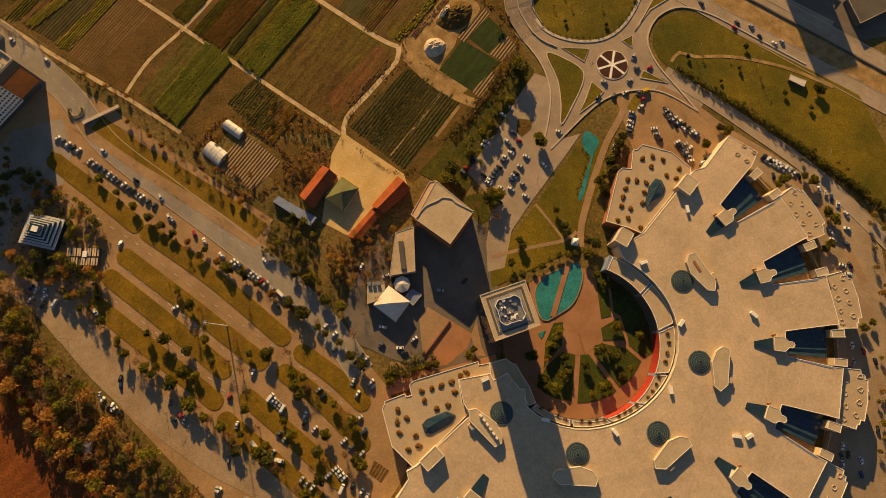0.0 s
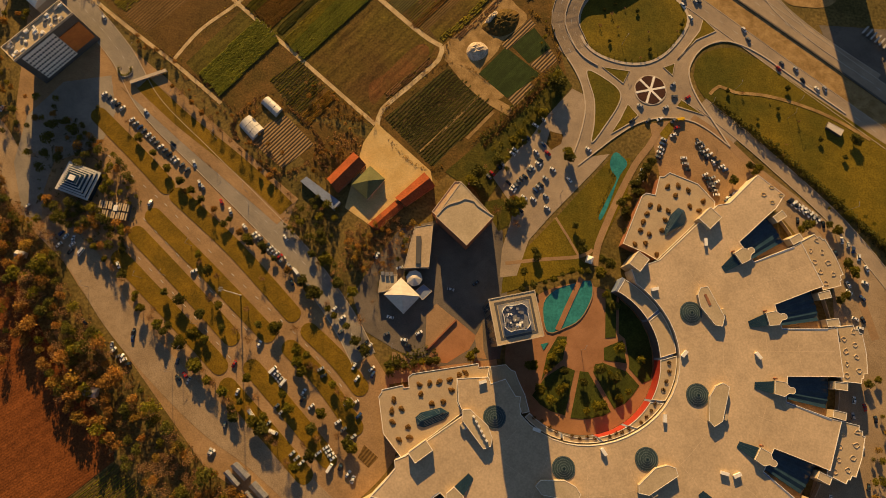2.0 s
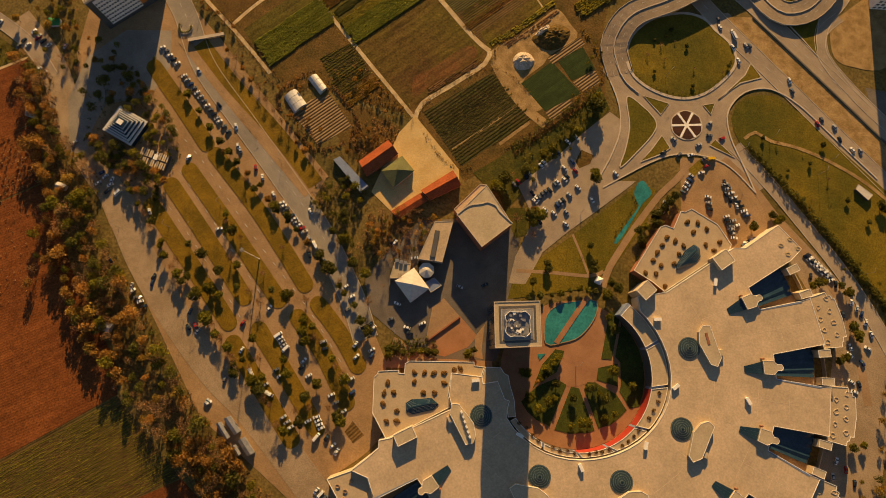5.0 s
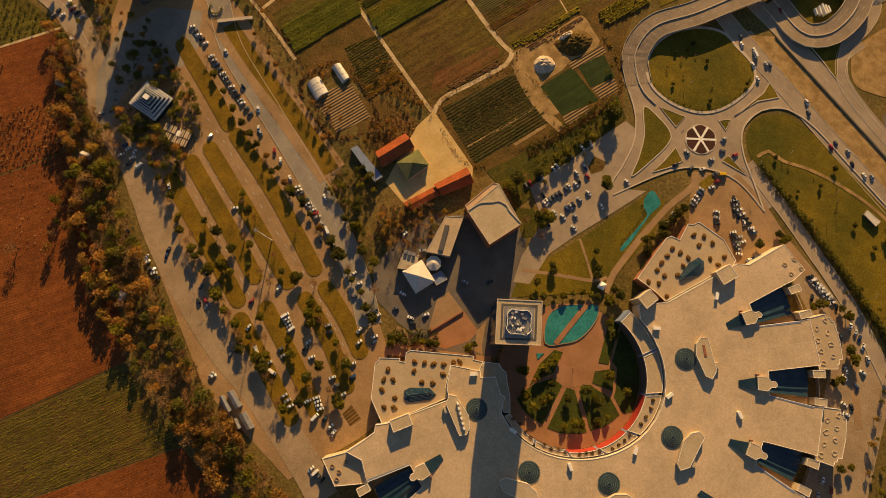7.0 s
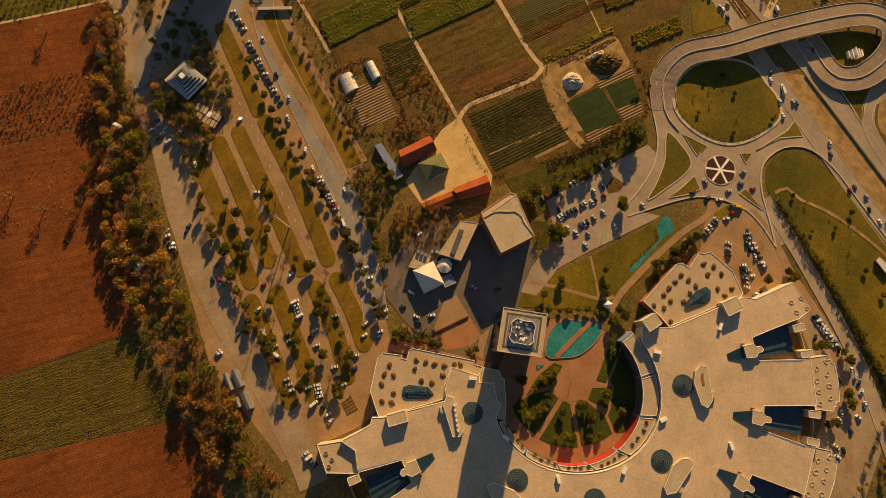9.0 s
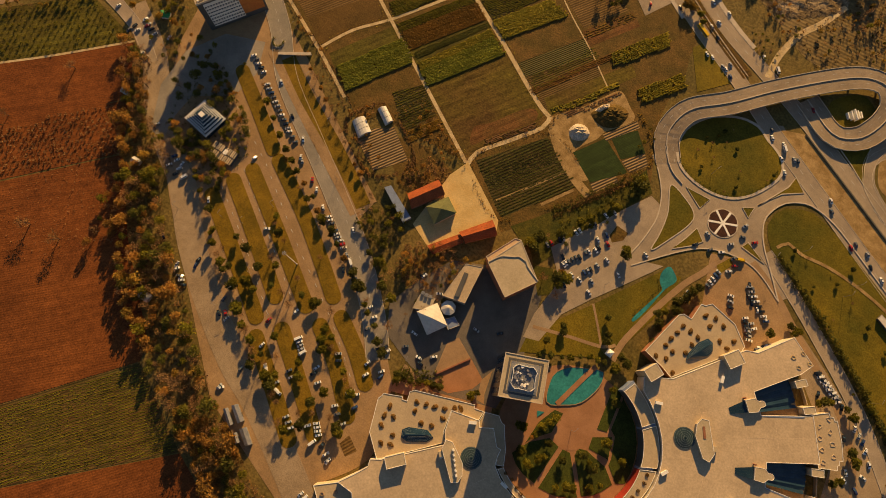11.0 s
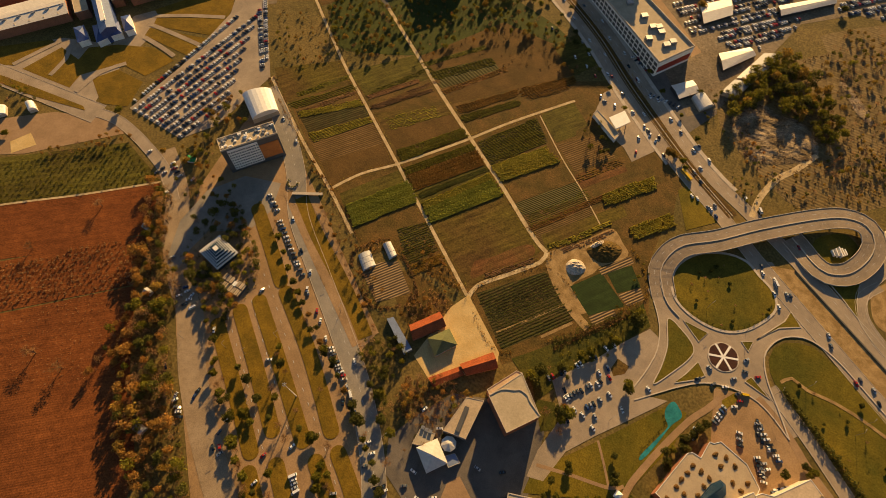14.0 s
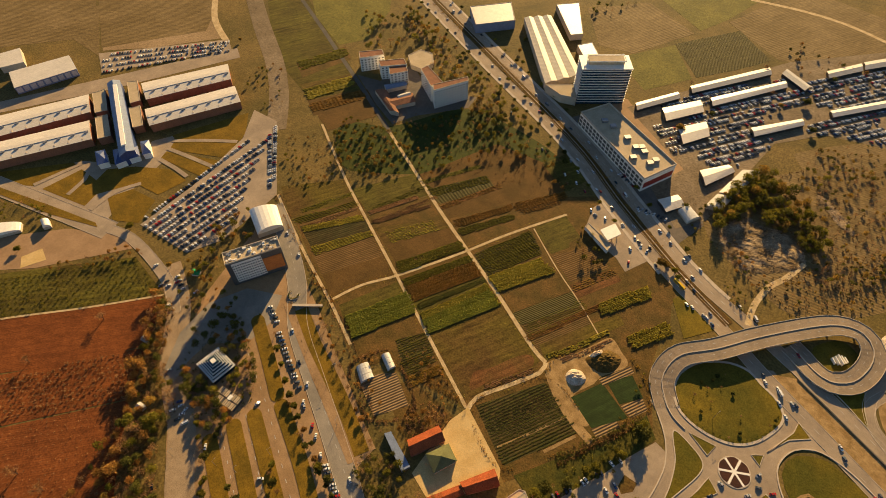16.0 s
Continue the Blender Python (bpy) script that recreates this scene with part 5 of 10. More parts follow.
patch("lawn", [(33.0, 305.1), (39.4, 315.3), (70.1, 293.1), (51.3, 273.2)], M["grass"], 0.12, "narrow lawn beside the highway", category="lawn")

rnd = random.Random(88)
v, f = [], []
for q in curve([(63.1, 218.7), (70.5, 212.8), (81.8, 209.5), (94.0, 209.2), (105.8, 212.4), (116.2, 221.3), (124.1, 234.4), (126.4, 245.3)], 3.2):
    shrub(v, f, q.x + rnd.uniform(-0.8, 0.8), q.y + rnd.uniform(-0.8, 0.8), 0.3, rnd.uniform(0.5, 1.0), rnd, 16)
tagged(link("shrub_row", mesh_of("shrub_row", v, f), M["leaf_dark"]), "small clipped shrubs along the oval lawn's edge", "shrubs", kind="stuff")

# ---------- the great semicircular building ----------
CX, CY, ROOF_Z, TER_Z = 82.8, 14.2, 13.0, 10.6
WEDGES = [-42.6 + 20.75 * k for k in range(4, -5, -1)]
great = root("great_building", CX, CY, "huge fan-shaped flat-roofed building round a garden court", "building")


def pol(r, a):
    return (CX + r * math.cos(radians(a)), CY + r * math.sin(radians(a)))


outer = [pol(56, 69), [(100.2, 67.7), (118.9, 74.9)][1], (150.9, 114.2), (157.9, 116.5), (173.9, 137.2), pol(156, 46.2)]
for i, a in enumerate(WEDGES):
    outer += [pol(146, a + 4.6), pol(140.5, a + 4.5), pol(114.2, a + 3.35), pol(114.2, a - 3.7), pol(140.5, a - 5.0)] + ([pol(146, a - 5.0)] if i < 8 else [])
outer += [(-8.1, -93.6), (-16.6, -82.7), (-27.1, -82.0), (-20.9, -73.2), (-16.3, -65.6), (-17.5, -61.3)] + [(-11.8, -58.1), (17.2, -31.1), (13.1, -24.8), (10.4, -11.9), (28.0, -8.3), (29.9, -11.8), (37.8, -7.9), (44.7, -16.3), (47.6, -16.3), (47.8, -21.2)]
inner = [pol(51.5 + 1.2 * math.cos(radians(3 * a)), a) for a in range(-130, 70, 8)]
outline = outer + inner
bm = B()
prism(bm, outline, ROOF_Z - 0.5, ROOF_Z)
wpart("main_roof", bm, M["roof"], great, "pale sandy flat roof")
bm = B()
prism(bm, outline, 0.0, ROOF_Z - 0.5)
wpart("main_wall", bm, M["wall"], great, "cream outer walls")
bm = B()
curb(bm, outline, 0.3, ROOF_Z, ROOF_Z + 0.16)
wpart("parapet", bm, M["white"], great, "thin white parapet")

# lower terraces along the court, with their own white rims
CCX, CCY = CX - 1.8, CY - 3.2
def cpol(r, a):
    return (CCX + r * math.cos(radians(a)), CCY + r * math.sin(radians(a)))


cuts = [70, 38, 8, -24, -50, -74, -100, -128]
for i in range(len(cuts) - 1):
    a0, a1 = cuts[i] - 0.9, cuts[i + 1] + 0.9
    n = 8
    arc_in = [cpol(44.5, a0 + (a1 - a0) * k / n) for k in range(n + 1)]
    arc_out = [pol(50.6 + 1.2 * math.cos(radians(3 * (a0 + (a1 - a0) * k / n))), a0 + (a1 - a0) * k / n) for k in range(n + 1)]
    ring = arc_in + list(reversed(arc_out))
    bm = B()
    prism(bm, ring, 0.0, TER_Z)
    ter = wpart("court_terrace", bm, M["terrace"], great, "curved planted terrace above the court")
    bm = B()
    curb(bm, ring, 0.3, TER_Z, TER_Z + 0.22)
    wpart("parapet", bm, M["white"], ter)
    bm = B()
    band(bm, [Vector((*q, 0)) for q in arc_in], 0.35, -0.02, TER_Z - 0.25, TER_Z - 0.5)
    # red on the sunlit arcs; the dark colour elsewhere paints the wall's shade
    wpart("fascia", bm, M["red"] if i in (2, 3, 4) else M["darkwall"], great, "red painted fascia" if i in (2, 3, 4) else "fascia painted dark for the shadowed arc")
    rnd = random.Random(40 + i)
    v, f = [], []
    for k in range(4):
        a = a0 + (a1 - a0) * (k + 0.7) / 4.6
        p = pol(47.4 + rnd.uniform(-0.8, 0.8), a)
        for _ in range(2):
            leaves(v, f, (p[0] + rnd.uniform(-0.5, 0.5), p[1] + rnd.uniform(-0.5, 0.5), TER_Z + 0.3), rnd.uniform(0.9, 1.3), 70, 0.24, rnd, 0.4)
    if i > 1:
        tagged(link("shrub_bed", mesh_of("shrub_bed", v, f), M["shrub"]), "low brown shrubs on the curved terrace", "shrub", kind="stuff")
    # small glazed notch between the terraces
    bm = B()
    prism(bm, [cpol(44.5, cuts[i] - 0.8), cpol(44.5, cuts[i] + 0.8), pol(50, cuts[i] + 1.2), pol(50, cuts[i] - 1.2)], 0, 10.2)
    wpart("stair_glazing", bm, M["blueroof2"], great, "blue grey glazed stair head")

# stepped terrace where the court meets the south wing
step_pts = [(28.4, -2.4), (37.2, 0.2), (40.4, -2.3), (43.0, -2.8), (45.4, -7.4), (50.3, -14.9), (54.0, -23.9), (49.9, -25.6), (47.7, -21.5), (47.5, -16.6), (44.6, -16.6), (37.7, -8.2), (30.1, -12.1), (28.3, -8.6)]
bm = B()
prism(bm, step_pts, 0.0, TER_Z)
step_ter = wpart("court_terrace", bm, M["terrace"], great, "stepped lower terrace beside the court")
bm = B()
curb(bm, step_pts, 0.3, TER_Z, TER_Z + 0.22)
wpart("parapet", bm, M["white"], step_ter)

# glazed fan halls sunk into the rim
def slab(pts, thick):
    """A sloping plate on four corner points."""
    bm = B()
    top, low = [bm.verts.new(p) for p in pts], [bm.verts.new((p[0], p[1], p[2] - thick)) for p in pts]
    bm.faces.new(top), bm.faces.new(list(reversed(low)))
    for j in range(len(pts)):
        bm.faces.new((low[j - 1], low[j], top[j], top[j - 1]))
    return bm


for i, a in enumerate(WEDGES):
    bm = B()
    prism(bm, [pol(114.2, a - 3.65), pol(140.4, a - 4.95), pol(140.4, a + 4.45), pol(114.2, a + 3.3)], 0.0, 8.0)
    wpart("hall_floor", bm, M["lot"], great, "ochre paved floor of the sunken court")
    n = 8
    for k in range(n):
        f0, f1 = k / n, (k + 1) / n
        z0, z1 = (0.0, 0.55) if k % 2 else (0.55, 0.0)
        in0, in1, out0, out1 = 3.1 - 6.0 * f0, 3.1 - 6.0 * f1, 4.3 - 7.3 * f0, 4.3 - 7.3 * f1
        far = 139.6 - 3.0 * max(0.0, f1 - 0.7)
        c = [(*pol(115.4, a + in0), 10.2 + z0), (*pol(far, a + out0), 8.9 + z0), (*pol(far, a + out1), 8.9 + z1), (*pol(115.4, a + in1), 10.2 + z1)]
        wpart("glass_pane", slab(c, 0.2), M["glass"], great, "dark blue pleated glass")
    bm = B()
    prism(bm, [pol(115.6, a - 2.85), pol(138.5, a - 3.0), pol(138.5, a - 2.85), pol(115.6, a - 2.7)], 8.0, 9.3)
    wpart("glass_wall", bm, M["glass"], great, "dark glazed side of the pleated roof")
    bm = B()
    prism(bm, [pol(114.4, a - 4.15), pol(140.3, a - 5.55), pol(140.3, a - 5.1), pol(114.4, a - 3.78)], ROOF_Z, ROOF_Z + 0.12)
    wpart("coping", bm, M["blueroof2"], great, "grey green metal coping")
    # five-sided cap over the neck, with its rounded nose
    nose = pol(115.6, a - 0.45)
    cap = [pol(106, a + 1.65), pol(106, a - 2.4), pol(111.7, a - 2.6), pol(114.2, a - 1.35)] + [(nose[0] + 2.0 * math.cos(radians(a + q)), nose[1] + 2.0 * math.sin(radians(a + q))) for q in (-110, -70, -35, 0, 35, 70, 110)] + [pol(114.4, a + 0.35), pol(112.0, a + 1.65)]
    bm = B()
    prism(bm, cap, ROOF_Z, ROOF_Z + 2.4)
    cap_ob = wpart("stair_cap", bm, M["roof2"], great, "pale five-sided stair head with a round nose")
    bm = B()
    curb(bm, cap, 0.22, ROOF_Z + 2.4, ROOF_Z + 2.5)
    wpart("parapet", bm, M["white"], cap_ob)
    bm = B()
    q = pol(106.4, a + 2.3)
    prism(bm, disc(q[0], q[1], 0.55, 8), ROOF_Z, ROOF_Z + 2.8)
    wpart("flue", bm, M["brickwall"], cap_ob, "short brown flue")
    for f0, f1 in ((0.0, 0.33), (0.345, 0.655), (0.67, 1.0)):
        c = [(*pol(95.6, a + 0.15 - 2.2 * f0), 13.25), (*pol(106, a + 1.45 - 3.75 * f0), 14.3), (*pol(106, a + 1.45 - 3.75 * f1), 14.3), (*pol(95.6, a + 0.15 - 2.2 * f1), 13.25)]
        bm = B()
        top, low = [bm.verts.new(p) for p in c], [bm.verts.new((p[0], p[1], 12.95)) for p in c]
        bm.faces.new(top)
        for j in range(4):
            bm.faces.new((low[j - 1], low[j], top[j], top[j - 1]))
        wpart("skylight", bm, M["glass"], great, "dark wedge-shaped skylight")
    for b0, b1 in ((3.5, 1.75), (-2.95, -4.7)):
        bm = B()
        c = [pol(140.6, a + b0), pol(148.0, a + b0), pol(148.0, a + b1), pol(140.6, a + b1)]
        prism(bm, c, 0, 13.3)
        blk = wpart("corner_block", bm, M["roof2"], great, "pale corner block")
        bm = B()
        curb(bm, c, 0.25, 13.3, 13.45)
        wpart("parapet", bm, M["white"], blk)
    bm = B()
    band(bm, [Vector((*pol(150.2, a + 1.7 - 4.6 * k / 6), 0)) for k in range(7)], 0.2, -0.2, 3.2, 3.2)
    wpart("screen_wall", bm, M["wall"], great, "low curved pale screen wall")
    if i < 8:
        # lower terrace at the outer end of each finger
        a0, a1 = a - 4.9, WEDGES[i + 1] + 3.7
        am = (a0 + a1) / 2
        t = [pol(146.2, a0), pol(157.4, a0 + 0.1), pol(157.7, a0 - 0.8), pol(159.7, a0 - 0.9), pol(160.0, a0 - 1.7), pol(161.5, a0 - 1.8), pol(162.0, am), pol(161.5, a1 + 2.1), pol(159.4, a1 + 2.0), pol(159.1, a1 + 1.1), pol(158.0, a1 + 1.0), pol(157.7, a1), pol(146.2, a1)]
        bm = B()
        prism(bm, t, 0.0, TER_Z)
        end = wpart("end_terrace", bm, M["terrace"], great, "lower roof terrace with planters")
        bm = B()
        curb(bm, t, 0.3, TER_Z, TER_Z + 0.22)
        wpart("parapet", bm, M["white"], end)
        rnd = random.Random(60 + i)
        for k in range(8):
            p = pol(149.5 + 7.0 * (k % 2) + rnd.uniform(-0.8, 0.8), a1 + (a0 - a1) * (0.12 + 0.11 * k))
            spin = rnd.uniform(0, 6.28)
            ring = [(p[0] + 1.7 * math.cos(q + spin) * rnd.uniform(0.6, 1.25), p[1] + 1.7 * math.sin(q + spin) * rnd.uniform(0.6, 1.25)) for q in (0.3, 1.3, 2.2, 3.2, 4.2, 5.3)]
            bm = B()
            curb(bm, ring, 0.28, TER_Z, TER_Z + 0.28)
            rim = wpart("planter", bm, M["joint"], end, "low irregular planter rim")

# end terraces with shrubs and a leaf-shaped skylight
def end_wing(pts, light_pts, shrubs, seed):
    bm = B()
    prism(bm, pts, 9.6, 10.0)
    wing = wpart("wing_terrace", bm, M["terrace"], great, "broad roof terrace dotted with shrubs")
    bm = B()
    prism(bm, inset(pts, 0.25), 0.0, 9.6)
    wpart("wing_wall", bm, M["brickwall"], great, "dark red wing wall")
    bm = B()
    curb(bm, pts, 0.32, 10.0, 10.25)
    wpart("parapet", bm, M["white"], wing)
    cx, cy = sum(p[0] for p in light_pts) / len(light_pts), sum(p[1] for p in light_pts) / len(light_pts)
    n = len(light_pts)
    ends = max(((Vector(p), Vector(q)) for p in light_pts for q in light_pts), key=lambda e: (e[0] - e[1]).length)
    axis = (ends[1] - ends[0]).normalized()
    mid = Vector((cx, cy))
    ridge = [mid + axis * (Vector(p) - mid).dot(axis) * 0.7 for p in light_pts]
    for k in range(n):
        bm = B()
        a, b = light_pts[k - 1], light_pts[k]
        lo = [bm.verts.new((*a, 10.0)), bm.verts.new((*b, 10.0))]
        hi = [bm.verts.new((*a, 10.45)), bm.verts.new((*b, 10.45))]
        top = [bm.verts.new((*ridge[k - 1], 11.6)), bm.verts.new((*ridge[k], 11.6))]
        bm.faces.new((lo[0], lo[1], hi[1], hi[0])), bm.faces.new((hi[0], hi[1], top[1], top[0]))
        wpart("skylight_pane", bm, M["glass"], wing, "dark blue folded skylight")
    for f in (0.2, 0.4, 0.6, 0.8):
        for k in range(n):
            a, b = Vector(light_pts[k - 1]), Vector(light_pts[k])
            p, q = a.lerp(ridge[k - 1], f), b.lerp(ridge[k], f)
            d = q - p
            if d.length < 1.5:
                continue
            side = Vector((-d.y, d.x)).normalized() * 0.07
            z = 10.45 + 1.15 * f + 0.03
            wpart("glazing_bar", slab([(*(p - side), z), (*(q - side), z), (*(q + side), z), (*(p + side), z)], 0.06), M["ring"], wing, "thin pale glazing bar")
    rnd = random.Random(seed)
    for x, y in shrubs:
        v, f = [], []
        spin, long = rnd.uniform(0, 6.28), rnd.uniform(1.15, 1.5)
        rows = []
        for frac, h in ((1.0, 0.0), (0.92, 0.35), (0.6, 0.6), (0.2, 0.7)):
            rows.append(len(v))
            for k in range(11):
                w = 6.2832 * k / 11
                r = 1.45 * frac * (1 + 0.16 * math.sin(2 * w + seed + x) + 0.12 * math.sin(3 * w + y))
                px, py = r * long * math.cos(w), r * math.sin(w)
                v.append((px * math.cos(spin) - py * math.sin(spin), px * math.sin(spin) + py * math.cos(spin), h * rnd.uniform(0.7, 1.2)))
        for k in range(3):
            f += [(rows[k] + m, rows[k] + (m + 1) % 11, rows[k + 1] + (m + 1) % 11, rows[k + 1] + m) for m in range(11)]
        f.append(tuple(rows[3] + m for m in range(11)))
        leaves(v, f, (0, 0, 0.35), 1.6, 150, 0.2, rnd, 0.25)
        tagged(link("shrub", mesh_of("shrub", v, f), M["shrub"], at=pose(x, y, 10.0)), "low brown shrub clump on the roof terrace", "shrub", "terrace shrubs")


end_wing([(97.4, 82.1), (106.0, 113.9), (108.6, 116.1), (114.0, 115.7), (115.6, 127.8), (118.2, 128.1), (121.6, 131.5), (139.6, 126.8), (150.6, 116.9), (150.3, 112.9), (141.2, 103.3), (118.4, 75.2), (110.6, 78.5)], [(121.9, 90.1), (121.3, 94.1), (124.2, 104.2), (128.4, 109.5), (132.1, 108.4), (134.1, 103.4), (132.5, 99.2)],
         [(121.2, 122.2), (127.5, 123.7), (126.3, 117.2), (133.8, 121.6), (111.5, 108.7), (110.1, 103.0), (108.2, 97.5), (117.0, 107.9), (107.1, 92.0), (112.5, 90.4), (122.6, 106.7), (121.3, 100.7), (135.5, 111.7), (141.3, 109.9), (143.4, 116.2), (119.8, 93.9), (104.6, 82.8), (110.8, 84.3), (118.0, 78.5)], 5)
end_wing([(-32.5, -29.1), (-31.2, -26.3), (-31.4, -24.9), (-19.9, -20.4), (-19.1, -22.0), (-16.2, -21.3), (-17.6, -15.6), (-15.6, -13.3), (21.3, -1.6), (22.0, -3.6), (27.9, -2.4), (27.8, -8.6), (10.5, -12.4), (12.6, -25.0), (16.4, -30.5), (-10.4, -56.8), (-14.1, -59.8), (-26.3, -48.8)], [(-9.7, -37.1), (-7.2, -34.0), (3.7, -29.5), (8.9, -31.5), (7.0, -35.5), (-3.9, -41.8), (-8.0, -41.3)],
         [(-23.5, -29.4), (-23.6, -35.8), (-18.3, -33.6), (-22.2, -41.5), (-13.0, -42.9), (-16.8, -50.4), (-11.3, -48.2), (-10.5, -18.7), (-4.8, -17.0), (0.6, -15.4), (6.3, -13.4), (8.3, -18.9), (-8.8, -23.9), (-1.7, -28.1), (4.6, -26.1), (11.4, -9.8), (14.9, -8.2)], 6)

# planters on the north arm's outer roof
for x, y in [(182.6, 130.6), (178.1, 125.1), (188.6, 126.5), (183.5, 121.0)]:
    bm = B()
    curb(bm, [(x + 1.7 * math.cos(w + x), y + 1.3 * math.sin(w + x)) for w in (0.3, 1.6, 2.8, 4.1, 5.3)], 0.28, ROOF_Z, ROOF_Z + 0.3)
    wpart("planter", bm, M["sand"], great, "low irregular planter rim")
# low terrace at the south wing's far end
q = [(-38.7, -91.4), (-26.7, -82.2), (-16.8, -83.2), (-9.0, -93.9), (-25.4, -102.6)]
bm = B()
prism(bm, q, 0.0, TER_Z)
end = wpart("end_terrace", bm, M["terrace"], great, "lower roof terrace at the wing's end")
bm = B()
curb(bm, q, 0.3, TER_Z, TER_Z + 0.22)
wpart("parapet", bm, M["white"], end)
for x, y in [(-31.4, -92.8), (-26.4, -94.1), (-25.9, -98.4), (-25.0, -87.7)]:
    bm = B()
    curb(bm, [(x + 1.5 * math.cos(w), y + 1.2 * math.sin(w)) for w in (0.3, 1.6, 2.8, 4.1, 5.3)], 0.3, TER_Z, TER_Z + 0.5)
    wpart("planter", bm, M["paving"], end, "low irregular planter rim")

# red band along the north wing's outer wall
rw = [(98.2, 81.8), (107.4, 115.0)]
d = Vector(rw[1]) - Vector(rw[0])
bm = B()
box(bm, (rw[0][0] + rw[1][0]) / 2 - 0.25, (rw[0][1] + rw[1][1]) / 2, 4.0, d.length * 0.97, 0.6, 4.6, math.degrees(math.atan2(d.y, d.x)))
wpart("red_band", bm, M["red"], great, "red painted wall band")

# stepped glass domes and the penthouses beside them
for i in range(5):
    a = 29.6 - 41.85 * i
    p = pol(65.3, a)
    for k in range(5):
        r = 6.5 - 1.25 * k
        bm = B()
        prism(bm, disc(p[0], p[1], r, 32), ROOF_Z + 0.3 * k, ROOF_Z + 0.3 * k + 0.34)
        tier = wpart("dome_tier", bm, M["dome"], great, "dark green blue glazed dome ring")
        bm = B()
        curb(bm, disc(p[0], p[1], r - 0.25, 32), 0.22, ROOF_Z + 0.3 * k + 0.34, ROOF_Z + 0.3 * k + 0.42)
        wpart("glazing_ring", bm, M["ring"], tier, "thin pale glazing ring")
    bm = B()
    prism(bm, disc(p[0], p[1], 0.5, 10), ROOF_Z + 1.5, ROOF_Z + 2.1)
    wpart("dome_finial", bm, M["glass"], great)
    u, v = Vector(pol(1, a)) - Vector((CX, CY)), Vector(pol(1, a - 90)) - Vector((CX, CY))
    pent = [tuple(Vector(p) + u * s + v * t) for s, t in ((7.2, -8.2), (10.5, -11.5), (14.8, -10.6), (16.2, 9.0), (12.6, 13.5), (9.0, 11.4), (5.6, -1.5))]
    bm = B()
    prism(bm, pent, ROOF_Z, ROOF_Z + 2.6)
    house = wpart("penthouse", bm, M["roof2"], great, "pale angular rooftop plant room")
    bm = B()
    curb(bm, pent, 0.25, ROOF_Z + 2.6, ROOF_Z + 2.7)
    wpart("parapet", bm, M["white"], house)
    if i == 0:
        q = Vector(p) + u * 11.2 + v * -3.5
        bm = B()
        box(bm, q.x, q.y, ROOF_Z + 2.6, 1.5, 7.0, 0.22, a)
        wpart("rooflight", bm, M["brickwall"], house, "narrow brown rooflight")
    if i == 4:
        for k in range(6):
            q = Vector(p) + u * (10.8 - 0.25 * k) + v * (-7.5 + 2.9 * k)
            bm = B()
            box(bm, q.x, q.y, ROOF_Z + 2.6, 1.1, 1.5, 1.3, a + 12)
            wpart("roof_unit", bm, M["white"], house, "small white plant unit")
    q = Vector(p) + u * 17.2 + v * 6.0
    bm = B()
    box(bm, q.x, q.y, ROOF_Z, 2.6, 3.4, 2.0, a)
    wpart("roof_unit", bm, M["roof2"], house, "small pale stair hatch")
# stair towers at the wings' corners and small roof units
for q, lx, ly, rt, h in (((106.0, 71.3), 9.5, 8.0, 60, 3.6), ((145.5, 104.2), 10.5, 9.0, 52, 3.6), ((-3.8, -53.9), 12.0, 7.0, 44, 3.6)):
    bm = B()
    box(bm, q[0], q[1], 0, lx, ly, ROOF_Z + h, rt)
    wpart("stair_tower", bm, M["roof2"], great, "pale square stair tower")
    bm = B()
    c, s = math.cos(radians(rt)), math.sin(radians(rt))
    curb(bm, [(q[0] + c * x - s * y, q[1] + s * x + c * y) for x, y in ((-lx / 2, -ly / 2), (lx / 2, -ly / 2), (lx / 2, ly / 2), (-lx / 2, ly / 2))], 0.28, ROOF_Z + h, ROOF_Z + h + 0.15)
    wpart("parapet", bm, M["white"], great)
for k, (x, y) in enumerate([(117.3, 56.9), (137.3, 22.2), (129.0, -15.2), (97.0, -38.5), (58.7, -32.7), (25.1, -11.5), (19.2, -36.8), (144.9, 89.7), (179.3, 27.8), (164.1, -39.3), (171.0, -39.2), (159.5, -58.9)]):
    bm = B()
    box(bm, x, y, ROOF_Z, 4.2, 1.6, 1.5, 20 + 37 * k)
    box(bm, x, y, ROOF_Z + 1.5, 4.5, 1.9, 0.12, 20 + 37 * k)
    wpart("roof_unit", bm, M["white"], great, "small white roof ventilation unit")

# joints of the roof screed
joints = [(pol(60, a), pol(94, a)) for a in WEDGES] + [(pol(100, a - 10.4), pol(142, a - 10.4)) for a in WEDGES[:-1]]
for a0 in range(-140, 48, 10):
    joints.append((pol(78, a0), pol(78, a0 + 10)))
for i, a in enumerate(WEDGES[:-1]):
    joints += [(pol(122, a - 6.0), pol(122, a - 14.6)), (pol(104, a - 4.6), pol(104, a - 16))]
for a, b in joints:
    bm = B()
    d = Vector(b) - Vector(a)
    box(bm, (a[0] + b[0]) / 2, (a[1] + b[1]) / 2, ROOF_Z - 0.02, d.length, 0.22, 0.05, math.degrees(math.atan2(d.y, d.x)))
    wpart("roof_joint", bm, M["joint"], great, "pale sealed roof joint")

